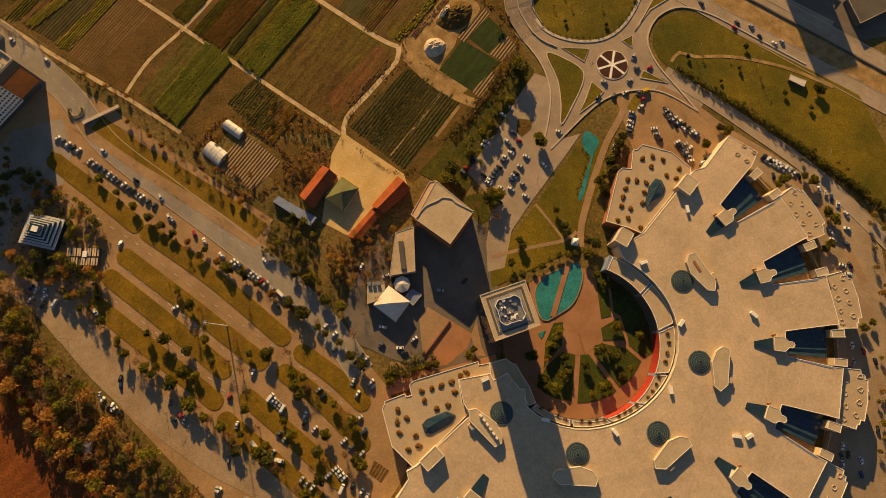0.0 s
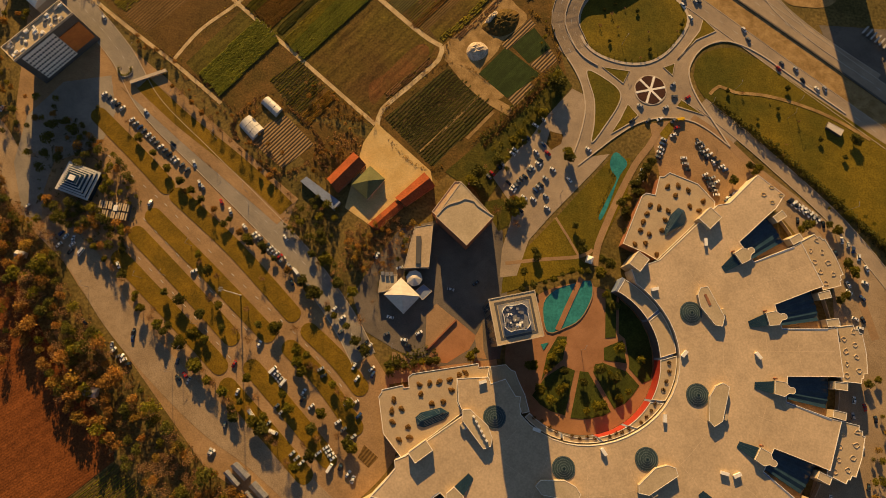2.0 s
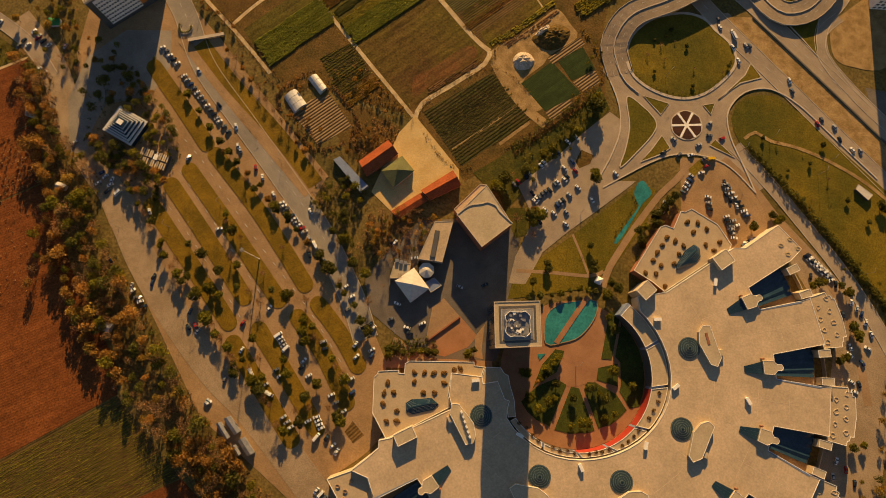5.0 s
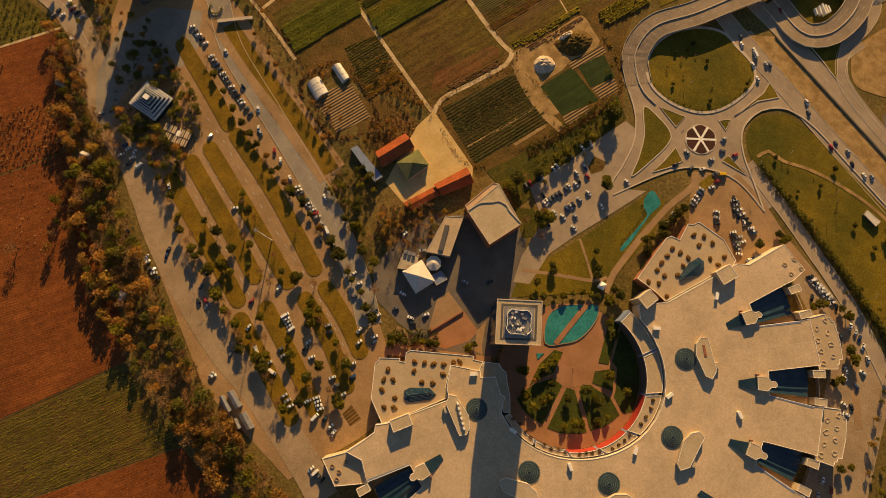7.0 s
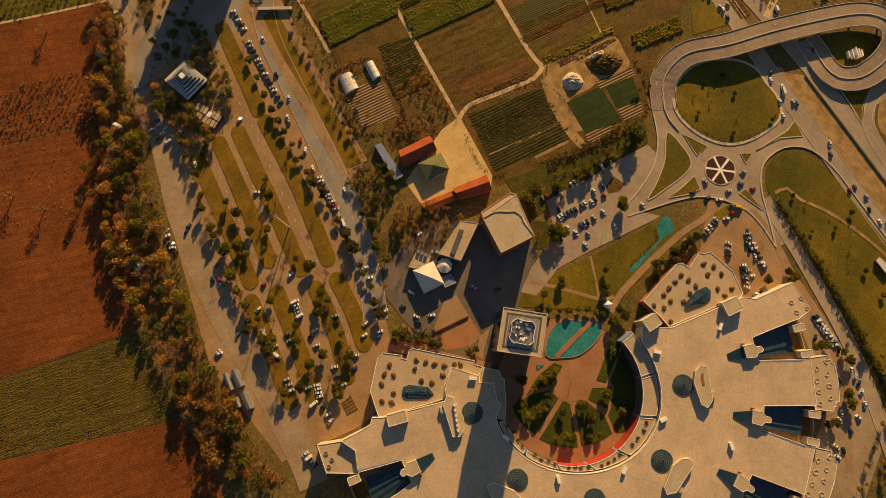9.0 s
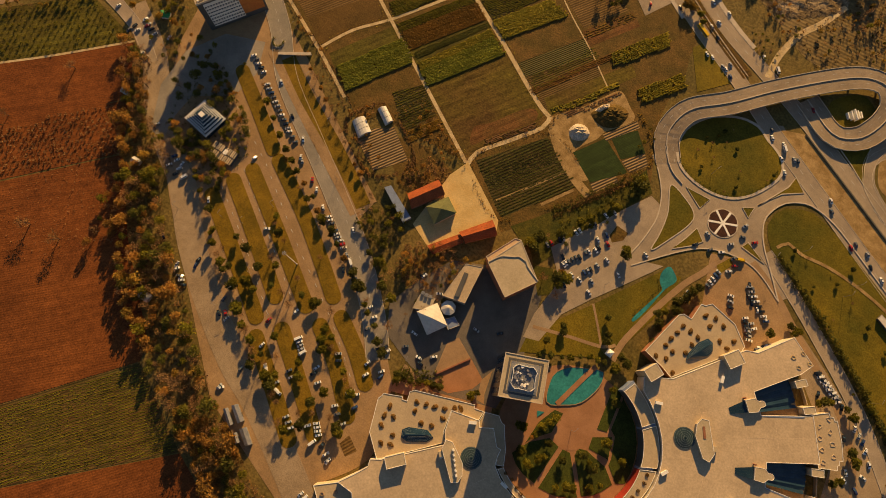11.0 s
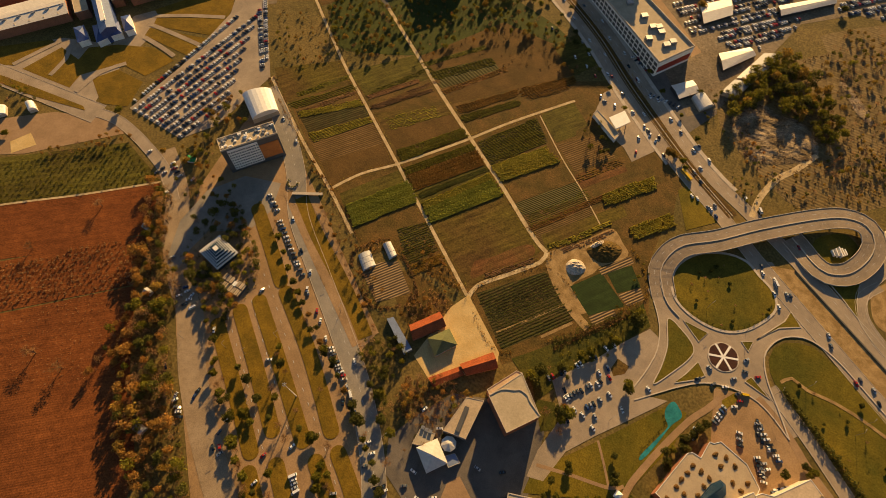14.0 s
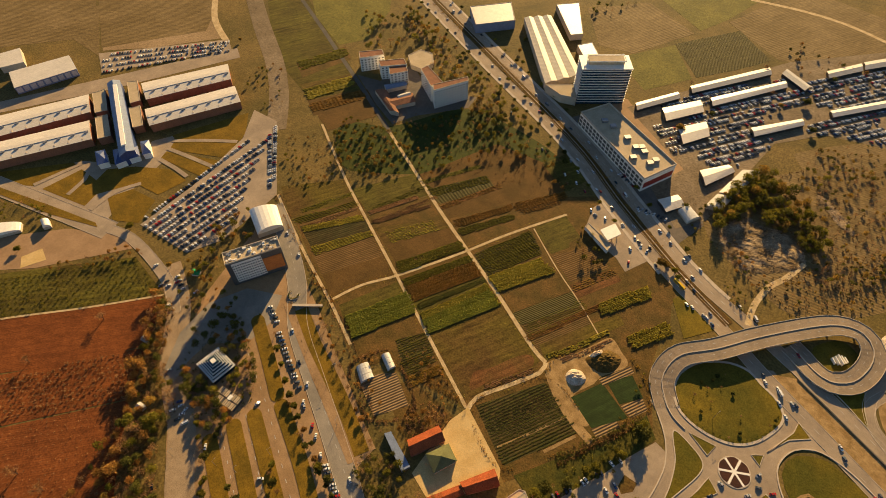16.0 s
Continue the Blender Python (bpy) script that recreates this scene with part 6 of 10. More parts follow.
# ---------- the garden court ----------
bm = B()
prism(bm, disc(CCX, CCY, 44.3, 48), 0.0, 0.10)
tagged(link("court_ground", bm, M["brick"]), "red brown paved ground of the garden court", "pavement", kind="structure")
patch("plaza", [(v.x, v.y) for v in curve([(77.2, 25.8), (84.1, 32.7), (93.3, 53.4), (95.2, 39.7), (95.6, 22.8), (91.8, 9.4), (79.9, 2.6), (72.8, 10.7)], 3.0, True)], M["brick"], 0.16, "round red brown brick plaza", category="pavement")
patch("court_lawn", [cpol(43.8, q) for q in (62, 50, 38, 26, 14, 2, -8)] + [(119.5, 2.0), (111.0, 9.5), (110.8, 13.5), (107.0, 26.5), (103.0, 29.0), (101.0, 53.0)], M["grass_green"], 0.28, "shaded lawn along the curved court wall", depth=0.2, category="lawn")
for pts in ([(66.9, 21.6), (72.4, 22.3), (71.5, 8.4), (62.2, -1.3), (60.4, -5.5), (61.8, 10.0)], [(72.0, 4.8), (79.3, 3.2), (76.4, -23.3), (67.9, -22.3), (61.3, -19.5), (56.0, -15.0), (62.2, -3.7)], [(82.3, 3.2), (87.2, 3.6), (102.7, -17.0), (99.0, -19.9), (89.3, -23.6), (79.8, -24.3)], [(91.0, 8.8), (95.3, 10.1), (109.7, 7.4), (117.9, 0.4), (115.3, -4.4), (111.4, -10.4), (104.6, -15.2), (90.2, 4.0)], [(95.0, 19.1), (105.6, 25.4), (109.3, 12.1), (95.9, 11.9)], [(92.5, 54.9), (99.3, 53.8), (101.4, 26.5), (95.2, 24.9)]):
    patch("court_lawn", pts, M["grass_green"], 0.3, "green lawn wedge of the garden court", depth=0.25, category="lawn")
patch("pool", [(v.x, v.y) for v in curve([(56.0, 39.6), (62.3, 49.3), (74.4, 55.5), (82.8, 58.1), (84.5, 48.1), (79.1, 34.3), (70.4, 27.3), (60.2, 23.4)], 3.0, True)], M["water"], 0.42, "turquoise swimming-pool-like basin with curved rim", depth=0.4, category="pool")
bm = B()
band(bm, curve([(56.0, 39.6), (62.3, 49.3), (74.4, 55.5), (82.8, 58.1), (84.5, 48.1), (79.1, 34.3), (70.4, 27.3), (60.2, 23.4)], 3.0, True), 0.45, -0.1, 0.55, 0.55, True)
tagged(link("pool_rim", bm, M["paving"]), "pale stone rim round the basin", "kerb", kind="structure")
track([(77.0, 59.0), (72.6, 45.8), (66.3, 25.2)], 3.2, "paved bridge crossing the basin", 0.66, "footbridge", "brick")
patch("pool", [(57.4, 15.3), (61.8, 17.1), (59.4, 12.1)], M["water"], 0.4, "small triangular turquoise basin", depth=0.3, category="pool")

# ---------- buildings near the court ----------
def flat_building(name, pts, h, wall, roof, label, category="building", rim=0.4, rim_h=0.35, extra=None):
    cx, cy = sum(p[0] for p in pts) / len(pts), sum(p[1] for p in pts) / len(pts)
    r = root(name, cx, cy, label, category)
    bm = B()
    prism(bm, pts, 0.0, h - 0.25)
    wpart("wall", bm, M[wall], r)
    bm = B()
    prism(bm, inset(pts, 0.02), h - 0.25, h)
    wpart("roof", bm, M[roof], r, "flat roof")
    if rim:
        bm = B()
        curb(bm, inset(pts, -0.08), rim, h - 0.3, h + rim_h)
        wpart("parapet", bm, M["wall"], r)
    return r


def gable(name, pts, h, rise, wall, roof, label, over=0.5, category="building", rw=None):
    """A house on four corners with its ridge along the first side."""
    a, b, c, d = [Vector(p) for p in pts]
    m = (a + b + c + d) / 4
    r = root(name, m.x, m.y, label, category)
    bm = B()
    prism(bm, pts, 0.0, h)
    wpart("wall", bm, M[wall], r)
    e0, e1 = (a + d) / 2, (b + c) / 2
    u = (e1 - e0).normalized() * over
    for p, q in ((a, b), (d, c)):
        n = (p - e0).normalized() * over
        bm = B()
        t = [(*(p + n - u), h - 0.05), (*(q + n + u), h - 0.05), (*(e1 + u), h + rise), (*(e0 - u), h + rise)]
        top, low = [bm.verts.new((x, y, z + 0.15)) for x, y, z in t], [bm.verts.new(v) for v in t]
        bm.faces.new(top), bm.faces.new(list(reversed(low)))
        for j in range(4):
            bm.faces.new((low[j - 1], low[j], top[j], top[j - 1]))
        wpart("roof", bm, M[roof], r, "roof slope")
    for e, p, q in ((e0, a, d), (e1, b, c)):
        bm = B()
        v = [bm.verts.new((*p, h)), bm.verts.new((*q, h)), bm.verts.new((*e, h + rise))]
        bm.faces.new(v)
        wpart("gable_wall", bm, M[wall], r)
    return r


def hip(name, pts, h, rise, wall, roof, label, over=0.6, category="building"):
    m = sum((Vector(p) for p in pts), Vector((0, 0))) / len(pts)
    r = root(name, m.x, m.y, label, category)
    bm = B()
    prism(bm, pts, 0.0, h)
    wpart("wall", bm, M[wall], r)
    o = inset(pts, -over)
    for i in range(len(o)):
        bm = B()
        v = [bm.verts.new((*o[i - 1], h)), bm.verts.new((*o[i], h)), bm.verts.new((m.x, m.y, h + rise))]
        lo = [bm.verts.new((*o[i - 1], h - 0.2)), bm.verts.new((*o[i], h - 0.2))]
        bm.faces.new(v), bm.faces.new((lo[0], lo[1], v[1], v[0]))
        wpart("roof", bm, M[roof], r, "roof slope")
    return r


# the tower with its rooftop plant
TW = [(19.8, 32.5), (43.7, 41.2), (51.7, 17.7), (28.0, 8.7)]
tower = flat_building("tower", TW, 42.0, "screen_glass", "roof2", "tall square tower with machinery on its roof", rim=0.5, rim_h=0.3)
tc = sum((Vector(p) for p in TW), Vector((0, 0))) / 4
def tsc(k, dx=0.0, dy=0.0):
    return [tuple(tc + (Vector(p) - tc) * k + Vector((dx, dy))) for p in TW]


bm = B()
curb(bm, tsc(0.80), 1.2, 42.0, 42.12)
wpart("walkway", bm, M["darkwall"], tower, "dark gravel strip")
bm = B()
prism(bm, tsc(0.66), 42.0, 42.3)
wpart("plant_deck", bm, M["metal"], tower, "grey metal plant deck")
bm = B()
scr = []
for k in range(24):
    q = 6.2832 * k / 24
    rr = 7.7 * (1 + 0.13 * math.cos(4 * q)) * (1.0 if k % 2 else 0.95)
    scr.append((tc.x + rr * math.cos(q + 1.1), tc.y + rr * math.sin(q + 1.1)))
curb(bm, scr, 0.3, 42.2, 43.8)
wpart("plant_screen", bm, M["white"], tower, "white curving screen round the plant")
rnd = random.Random(9)
for k in range(30):
    x, y = tc.x + rnd.uniform(-5.6, 5.6), tc.y + rnd.uniform(-5.6, 5.6)
    bm = B()
    if k % 2:
        box(bm, x, y, 42.3, rnd.uniform(0.8, 2.4), rnd.uniform(0.8, 1.8), rnd.uniform(0.8, 1.8), rnd.uniform(0, 90))
    else:
        prism(bm, disc(x, y, rnd.uniform(0.4, 0.9), 12), 42.3, 42.3 + rnd.uniform(0.7, 1.7))
    wpart("plant_unit", bm, M["metal"] if k % 3 else M["white"], tower, "grey metal plant unit")
for k in range(1, 12):
    for i in range(4):
        a, b = Vector(TW[i - 1]), Vector(TW[i])
        d = (b - a).normalized()
        n = Vector((d.y, -d.x))
        if (n.dot((a + b) / 2 - tc)) < 0:
            n = -n
        for j in range(4):
            p = a + (b - a) * (0.14 + 0.24 * j) + n * 0.02
            bm = B()
            box(bm, p.x, p.y, 3.5 * k - 1.2, 3.6, 0.14, 1.9, math.degrees(math.atan2(d.y, d.x)))
            wpart("window", bm, M["glass"], tower)

hall = flat_building("hall", [(-4.9, 103.8), (17.6, 85.1), (4.2, 65.3), (-16.7, 79.9)], 15.0, "brickwall", "roof2", "large hall with a pale flat roof and curved parapet", rim=0.4, rim_h=0.2)
bm = B()
band(bm, curve([(*p, 15.0) for p in [(-16.0, 80.6), (-11.2, 87.6), (-3.6, 91.6), (-1.3, 93.4), (4.8, 92.8), (6.8, 90.7), (17.6, 85.4)]], 2.0), 0.3, -0.3, 0.45, 0.45)
wpart("curved_parapet", bm, M["wall"], hall, "raised curved parapet")
flat_building("annex", [(-5.0, 105.8), (-16.3, 81.4), (-19.8, 84.1), (-9.1, 105.0)], 9.0, "brickwall", "roof", "lower side wing of the hall", rim=0.4)
flat_building("flat_block", [(-28.8, 73.2), (-18.0, 77.0), (-16.2, 50.1), (-31.2, 47.1)], 7.0, "wall", "roof", "long low block with a pale flat roof", rim=0.3, rim_h=0.2)
bm = B()
box(bm, *(-24.2, 59.5), 7.0, 3.0, 17.0, 0.9, 8)
tagged(link("roof_trough", bm, M["darkwall"]), "dark narrow rooflight on the low block", "skylight")
hip("kiosk", [(-31.8, 40.6), (-19.4, 31.8), (-27.0, 20.7), (-39.7, 29.7)], 5.0, 3.6, "wall", "sheet_white", "kiosk with a pale four-sided pointed roof")
tk = (-24.0, 42.3)
hip("round_kiosk", disc(tk[0], tk[1], 4.4, 8), 5.0, 1.4, "wall", "sheet_white", "eight-sided kiosk with a pale roof")
flat_building("flat_block", [(-44.5, 40.7), (-34.6, 43.2), (-33.5, 33.8), (-44.1, 30.3)], 5.0, "wall", "roof2", "small flat-roofed block with roof units", rim=0.3, rim_h=0.2)
for x, y in [(-43.3, 42.1), (-40.6, 42.1), (-37.9, 42.5)]:
    bm = B()
    box(bm, x, y, 5.0, 2.2, 2.2, 1.3, 15)
    tagged(link("roof_unit", bm, M["metal"]), "grey metal roof unit", "roof unit", "roof units of the small block")
flat_building("awning", [(-22.8, 34.5), (-17.9, 39.7), (-12.1, 36.4), (-17.0, 30.1)], 3.0, "glass", "blueroof2", "blue roofed awning beside the kiosks", rim=0.3, rim_h=0.15)
hip("party_tent", [(-1.5, 107.8), (0.2, 112.4), (4.4, 111.0), (2.8, 106.6)], 2.4, 2.0, "white", "white", "small white peaked tent beside the hall", 0.2, "tent")
hip("canopy_tent", [(78.2, 69.2), (78.9, 73.2), (82.6, 72.6), (81.8, 68.6)], 2.4, 1.2, "white", "white", "small white peaked canopy beside the promenade", 0.3, "tent")
flat_building("bus_shelter", [(223.1, 184.7), (233.0, 180.6), (231.0, 176.2), (221.9, 181.0)], 2.3, "screen_glass", "sheet_white", "small white roofed shelter beside the highway", rim=0.2, rim_h=0.1)
# houses of the sandy yard
gable("shed", [(-88.2, 96.1), (-75.6, 115.1), (-66.8, 108.9), (-80.9, 88.9)], 4.5, 2.6, "brickwall", "tile", "long shed with a red tiled roof")
hip("pavilion", [(-72.2, 94.8), (-63.4, 108.0), (-53.4, 101.4), (-61.7, 87.6)], 4.0, 3.0, "wall", "green_roof", "pavilion with a faded green hipped roof")
gable("shed", [(-43.7, 90.5), (-28.9, 109.2), (-21.5, 101.9), (-36.9, 86.6)], 4.0, 2.2, "brickwall", "tile", "long shed with a red tiled roof")
gable("lean_to", [(-57.3, 71.8), (-43.6, 88.8), (-38.7, 86.0), (-51.8, 68.7)], 3.0, 1.0, "brickwall", "tile", "narrow brown tiled lean-to roof")
flat_building("grey_shed", [(-105.4, 92.2), (-102.1, 95.8), (-77.7, 82.7), (-81.0, 77.1)], 3.2, "metal", "blueroof2", "long shed with a blue grey metal roof", rim=0)
# plastic tunnels
def tunnel(pts, h, label):
    a, b, c, d = [Vector(p) for p in pts]
    m = (a + b + c + d) / 4
    r = root("greenhouse", m.x, m.y, label, "greenhouse", "plastic greenhouses")
    n = 8
    for s in range(3):
        bm = B()
        rows = []
        for t in (s / 3 + 0.01, (s + 1) / 3 - 0.01):
            p, q = a + (d - a) * t, b + (c - b) * t
            rows.append([bm.verts.new((*(p + (q - p) * (0.5 - 0.5 * math.cos(math.pi * k / n))), h * math.sin(math.pi * k / n))) for k in range(n + 1)])
        for k in range(n):
            bm.faces.new((rows[0][k], rows[0][k + 1], rows[1][k + 1], rows[1][k]))
        for row in rows:
            bm.faces.new(row)
        wpart("cover", bm, M["plastic"], r, "milky plastic sheet")
    return r


tunnel([(-153.2, 123.7), (-147.7, 132.0), (-136.7, 123.9), (-142.1, 114.7)], 2.6, "arched plastic greenhouse beside the bare plot")
tunnel([(-142.6, 141.2), (-138.4, 146.5), (-127.6, 139.2), (-130.6, 133.0)], 2.6, "arched plastic greenhouse beside the bare plot")
patch("seed_plot", [(-143.1, 114.1), (-136.8, 127.1), (-124.7, 135.5), (-102.6, 118.6), (-119.5, 99.5)], M["ridges"], 0.08, "bare plot with pale raised ridges", rot=ROWS, category="field")

# the white masts of light and the street lamps
def mast(x, y, h, label="tall pale floodlight mast with a ring of lamps"):
    r = root("light_mast", x, y, label, "light mast")
    bm = B()
    prism(bm, disc(0, 0, 0.55, 10), 0, 0.6)
    part("base", bm, M["kerb"], r)
    bm = B()
    bmesh.ops.create_cone(bm, cap_ends=True, segments=10, radius1=0.38, radius2=0.16, depth=h, matrix=Matrix.Translation((0, 0, h / 2)))
    part("pole", bm, M["white"], r)
    for k in range(6):
        bm = B()
        q = 6.2832 * k / 6
        box(bm, 1.0 * math.cos(q), 1.0 * math.sin(q), h - 0.4, 0.9, 0.6, 0.35, 60 * k)
        head = part("lamp_head", bm, M["metal"], r)
        bm = B()
        box(bm, 1.0 * math.cos(q), 1.0 * math.sin(q), h - 0.47, 0.7, 0.45, 0.07, 60 * k)
        part("lens", bm, M["plastic"], head, "milky lamp lens")
    return r


mast(*(-127.4, 16.0), 32.0)


def lamp(x, y, turn, h=10.0):
    r = root("street_lamp", x, y, "slim grey street lamp with an outreach arm", "street lamp", "street lamps", rot=turn)
    bm = B()
    bmesh.ops.create_cone(bm, cap_ends=True, segments=8, radius1=0.13, radius2=0.07, depth=h, matrix=Matrix.Translation((0, 0, h / 2)))
    part("pole", bm, M["metal"], r)
    bm = B()
    box(bm, 1.2, 0, h - 0.15, 2.6, 0.12, 0.12)
    part("arm", bm, M["metal"], r)
    bm = B()
    box(bm, 2.6, 0, h - 0.25, 0.9, 0.3, 0.18)
    head = part("lamp_head", bm, M["metal"], r)
    bm = B()
    box(bm, 2.65, 0, h - 0.31, 0.6, 0.22, 0.06)
    part("lens", bm, M["plastic"], head, "milky lamp lens")
    return r


LAMP = lamp(*(-280.2, 196.7), 60)
for x, y in [(-231.3, 162.9), (-198.5, 134.6), (-165.6, 112.7), (-137.6, 80.4), (-108.4, 63.3), (-164.5, 41.3), (-175.7, 20.7), (-149.3, -5.2), (-121.0, -24.0), (-77.1, 32.8), (-190.4, 17.0), (-220.7, 6.5), (-154.1, -21.4)] + [(-157.6, -34.6), (146.0, 183.3), (201.2, 193.8), (86.5, 219.5), (115.8, 216.2)] + [(162.3, 198.1), (197.8, 183.9), (81.6, 15.8), (-62.0, 24.0), (-30.0, -1.0), (58.0, 110.0), (238.0, 128.0), (262.0, 60.0)]:
    copy_thing(LAMP, pose(x, y, 0, 0, 0, 60 + (x * 7) % 40))

# stepped glass pyramid west of the park
py = (-242.8, 70.3)
pyr = root("pyramid_pavilion", py[0], py[1], "square pavilion roofed by a stepped pyramid of pale louvres", "building")
bm = B()
box(bm, py[0], py[1], 0, 21.0, 17.8, 4.5, -11.5)
wpart("wall", bm, M["glass"], pyr, "dark glazed walls")
for k in range(6):
    s = 1 - k * 0.165
    bm = B()
    lx, ly = 22.6 * s, 19.4 * s
    box(bm, py[0], py[1], 4.5 + 1.25 * k, lx, ly, 0.5, -11.5)
    wpart("louvre_tier", bm, M["plastic"] if k < 5 else M["white"], pyr, "pale stepped louvre tier")
    if k < 5:
        bm = B()
        box(bm, py[0], py[1], 5.0 + 1.25 * k, lx * 0.86, ly * 0.86, 0.75, -11.5)
        wpart("clerestory", bm, M["glass"], pyr, "dark glazed band")
pl = root("louvre_shed", *(-221.2, 55.7), "low shed roofed with slanting pale louvres", "shed")
for k in range(13):
    for row, w in ((-2.9, 4.6), (2.9, 4.9)):
        if (k, row > 0) in ((5, False), (6, True)):
            continue
        bm = B()
        box(bm, -226.6 + 1.53 * k, 55.4 + row, 2.6 + 0.35 * (k % 2), 0.95, w, 0.3, 2)
        wpart("louvre", bm, M["joint"] if k % 3 else M["roof2"], pl, "weathered brown louvre")
for row in (-5.3, 0.0, 5.3):
    bm = B()
    box(bm, -217.4, 55.4 + row, 2.3, 20.4, 0.35, 0.3, 2)
    wpart("beam", bm, M["bark"], pl, "dark timber beam")
bm = B()
box(bm, -215.9, 57.0, 2.6, 2.6, 3.6, 0.9, 2)
wpart("roof_box", bm, M["white"], pl, "white roof unit")
bm = B()
box(bm, -217.4, 55.4, 0, 19.6, 10.6, 2.3, 2)
wpart("wall", bm, M["darkwall"], pl)
# horseshoe planter before the gate
hs = root("planter", -236.7, 150.3, "horseshoe-shaped planter with dark shrubs before the gate", "planter")
bm = B()
band(bm, [Vector((-236.7 + 4.2 * math.cos(radians(q)), 150.3 + 4.2 * math.sin(radians(q)), 0)) for q in range(-200, 41, 20)], 1.1, -1.1, 0.6, 0.6)
wpart("rim", bm, M["kerb"], hs, "pale concrete rim")
rnd = random.Random(91)
v, f = [], []
for q in range(-195, 40, 14):
    shrub(v, f, 4.2 * math.cos(radians(q)), 4.2 * math.sin(radians(q)), 0.5, 0.95, rnd, 22)
link("shrubs", mesh_of("shrubs", v, f), M["leaf_dark"], hs, "dark clipped shrubs")
# low gate across the boulevard
ga = [(-230.0, 141.3), (-208.8, 153.5)]
gc = root("road_gate", (ga[0][0] + ga[1][0]) / 2, (ga[0][1] + ga[1][1]) / 2, "long low grey road gate across the boulevard", "gate")
d = Vector(ga[1]) - Vector(ga[0])
gturn = math.degrees(math.atan2(d.y, d.x))
bm = B()
box(bm, gc.location.x, gc.location.y, 2.0, d.length, 2.2, 0.35, gturn)
wpart("top_beam", bm, M["kerb"], gc, "pale grey top beam")
for k in range(9):
    p = Vector(ga[0]) + d * (k + 0.5) / 9
    bm = B()
    box(bm, p.x, p.y, 0.25, d.length / 9 - 0.5, 0.5, 1.7, gturn)
    wpart("panel", bm, M["metal"], gc)
for k in range(10):
    p = Vector(ga[0]) + d * k / 9
    bm = B()
    box(bm, p.x, p.y, 0, 0.45, 0.7, 2.0, gturn)
    wpart("post", bm, M["metal"], gc)
# huts in the wood
for q, s in (((-201.0, -53.6), 6.0), ((-307.0, 58.6), 5.0), ((-266.3, 19.3), 4.5)):
    gable("hut", [(q[0] - s * 0.6, q[1] - s * 0.4), (q[0] + s * 0.6, q[1] - s * 0.4), (q[0] + s * 0.6, q[1] + s * 0.4), (q[0] - s * 0.6, q[1] + s * 0.4)], 2.8, 1.2, "wall", "sheet", "small hut with a grey sheet roof among the trees")
for pts in ([(-113.4, -85.4), (-104.7, -91.9), (-103.1, -89.7), (-111.7, -83.5)], [(-110.2, -81.1), (-100.7, -87.6), (-98.4, -84.5), (-107.6, -78.5)], [(-97.4, -90.2), (-88.7, -96.2), (-85.9, -93.3), (-94.8, -87.0)], [(-99.6, -94.4), (-94.5, -98.4), (-93.2, -96.4), (-98.1, -92.7)]):
    gable("market_stall", pts, 2.3, 0.6, "metal", "metal", "long stall with a grey sheet roof", 0.2)

# ---------- farther buildings ----------
def between(a, b, t):
    return (a[0] + (b[0] - a[0]) * t, a[1] + (b[1] - a[1]) * t)


def windows_on(parent, a, b, z0, floors, fh, n, w, h, material="glass", skip=()):
    """Rows of windows on the wall from a to b."""
    d = Vector(b) - Vector(a)
    rot = math.degrees(math.atan2(d.y, d.x))
    o = parent.location
    shared = None
    for k in range(floors):
        for j in range(n):
            if (k, j) in skip:
                continue
            p = between(a, b, (j + 0.5) / n)
            if shared is None:
                bm = B()
                box(bm, 0, 0, -h / 2, w, 0.25, h)
                ob = link("window", bm, M[material], parent)
                shared = ob.data
            else:
                ob = link("window", shared, None, parent)
            ob.matrix_basis = pose(p[0] - o.x, p[1] - o.y, z0 + k * fh, 0, 0, rot)


def flats(pts, h, roof, label, cols):
    r = flat_building("apartment_block", pts, h, "white", roof, label, rim=0.5)
    windows_on(r, pts[0], pts[1], 2.0, int(h / 3.1), 3.1, cols, 2.0, 1.4, "screen_glass")
    d = Vector(pts[1]) - Vector(pts[2])
    windows_on(r, pts[1], pts[2], 2.0, int(h / 3.1), 3.1, max(2, int(d.length / 4)), 2.0, 1.4, "screen_glass")
    return r


# the hotel at the boulevard's end
HA, HB = (-285.4, 132.7), (-259.2, 169.7)
hd = (Vector(HB) - Vector(HA)).normalized()
hn = Vector((-hd.y, hd.x))
HC, HD = tuple(Vector(HB) + hn * 13), tuple(Vector(HA) + hn * 13)
hotel = flat_building("hotel", [HA, HB, HC, HD], 28.0, "darkwall", "roof2", "long eight-storey block with a pale dotted and orange front", rim=0.5, rim_h=1.2)
o = hd * 0.5 - hn * 0.35
bm = B()
prism(bm, [tuple(Vector(HA) - hn * 0.4 + hd * 4), tuple(Vector(HA) + hd * 4), between(HA, HB, 0.62), tuple(Vector(between(HA, HB, 0.62)) - hn * 0.4)], 3.0, 26.5)
wpart("front_panel", bm, M["white"], hotel, "white dotted front panel")
bm = B()
prism(bm, [tuple(Vector(between(HA, HB, 0.625)) - hn * 0.5), between(HA, HB, 0.625), between(HA, HB, 0.97), tuple(Vector(between(HA, HB, 0.97)) - hn * 0.5)], 5.0, 21.5)
wpart("front_panel", bm, M["orange"], hotel, "rusty orange front panel")
A2, B2 = tuple(Vector(HA) - hn * 0.42 + hd * 4), tuple(Vector(between(HA, HB, 0.62)) - hn * 0.42)
windows_on(hotel, A2, B2, 5.0, 7, 3.1, 12, 1.2, 1.2)
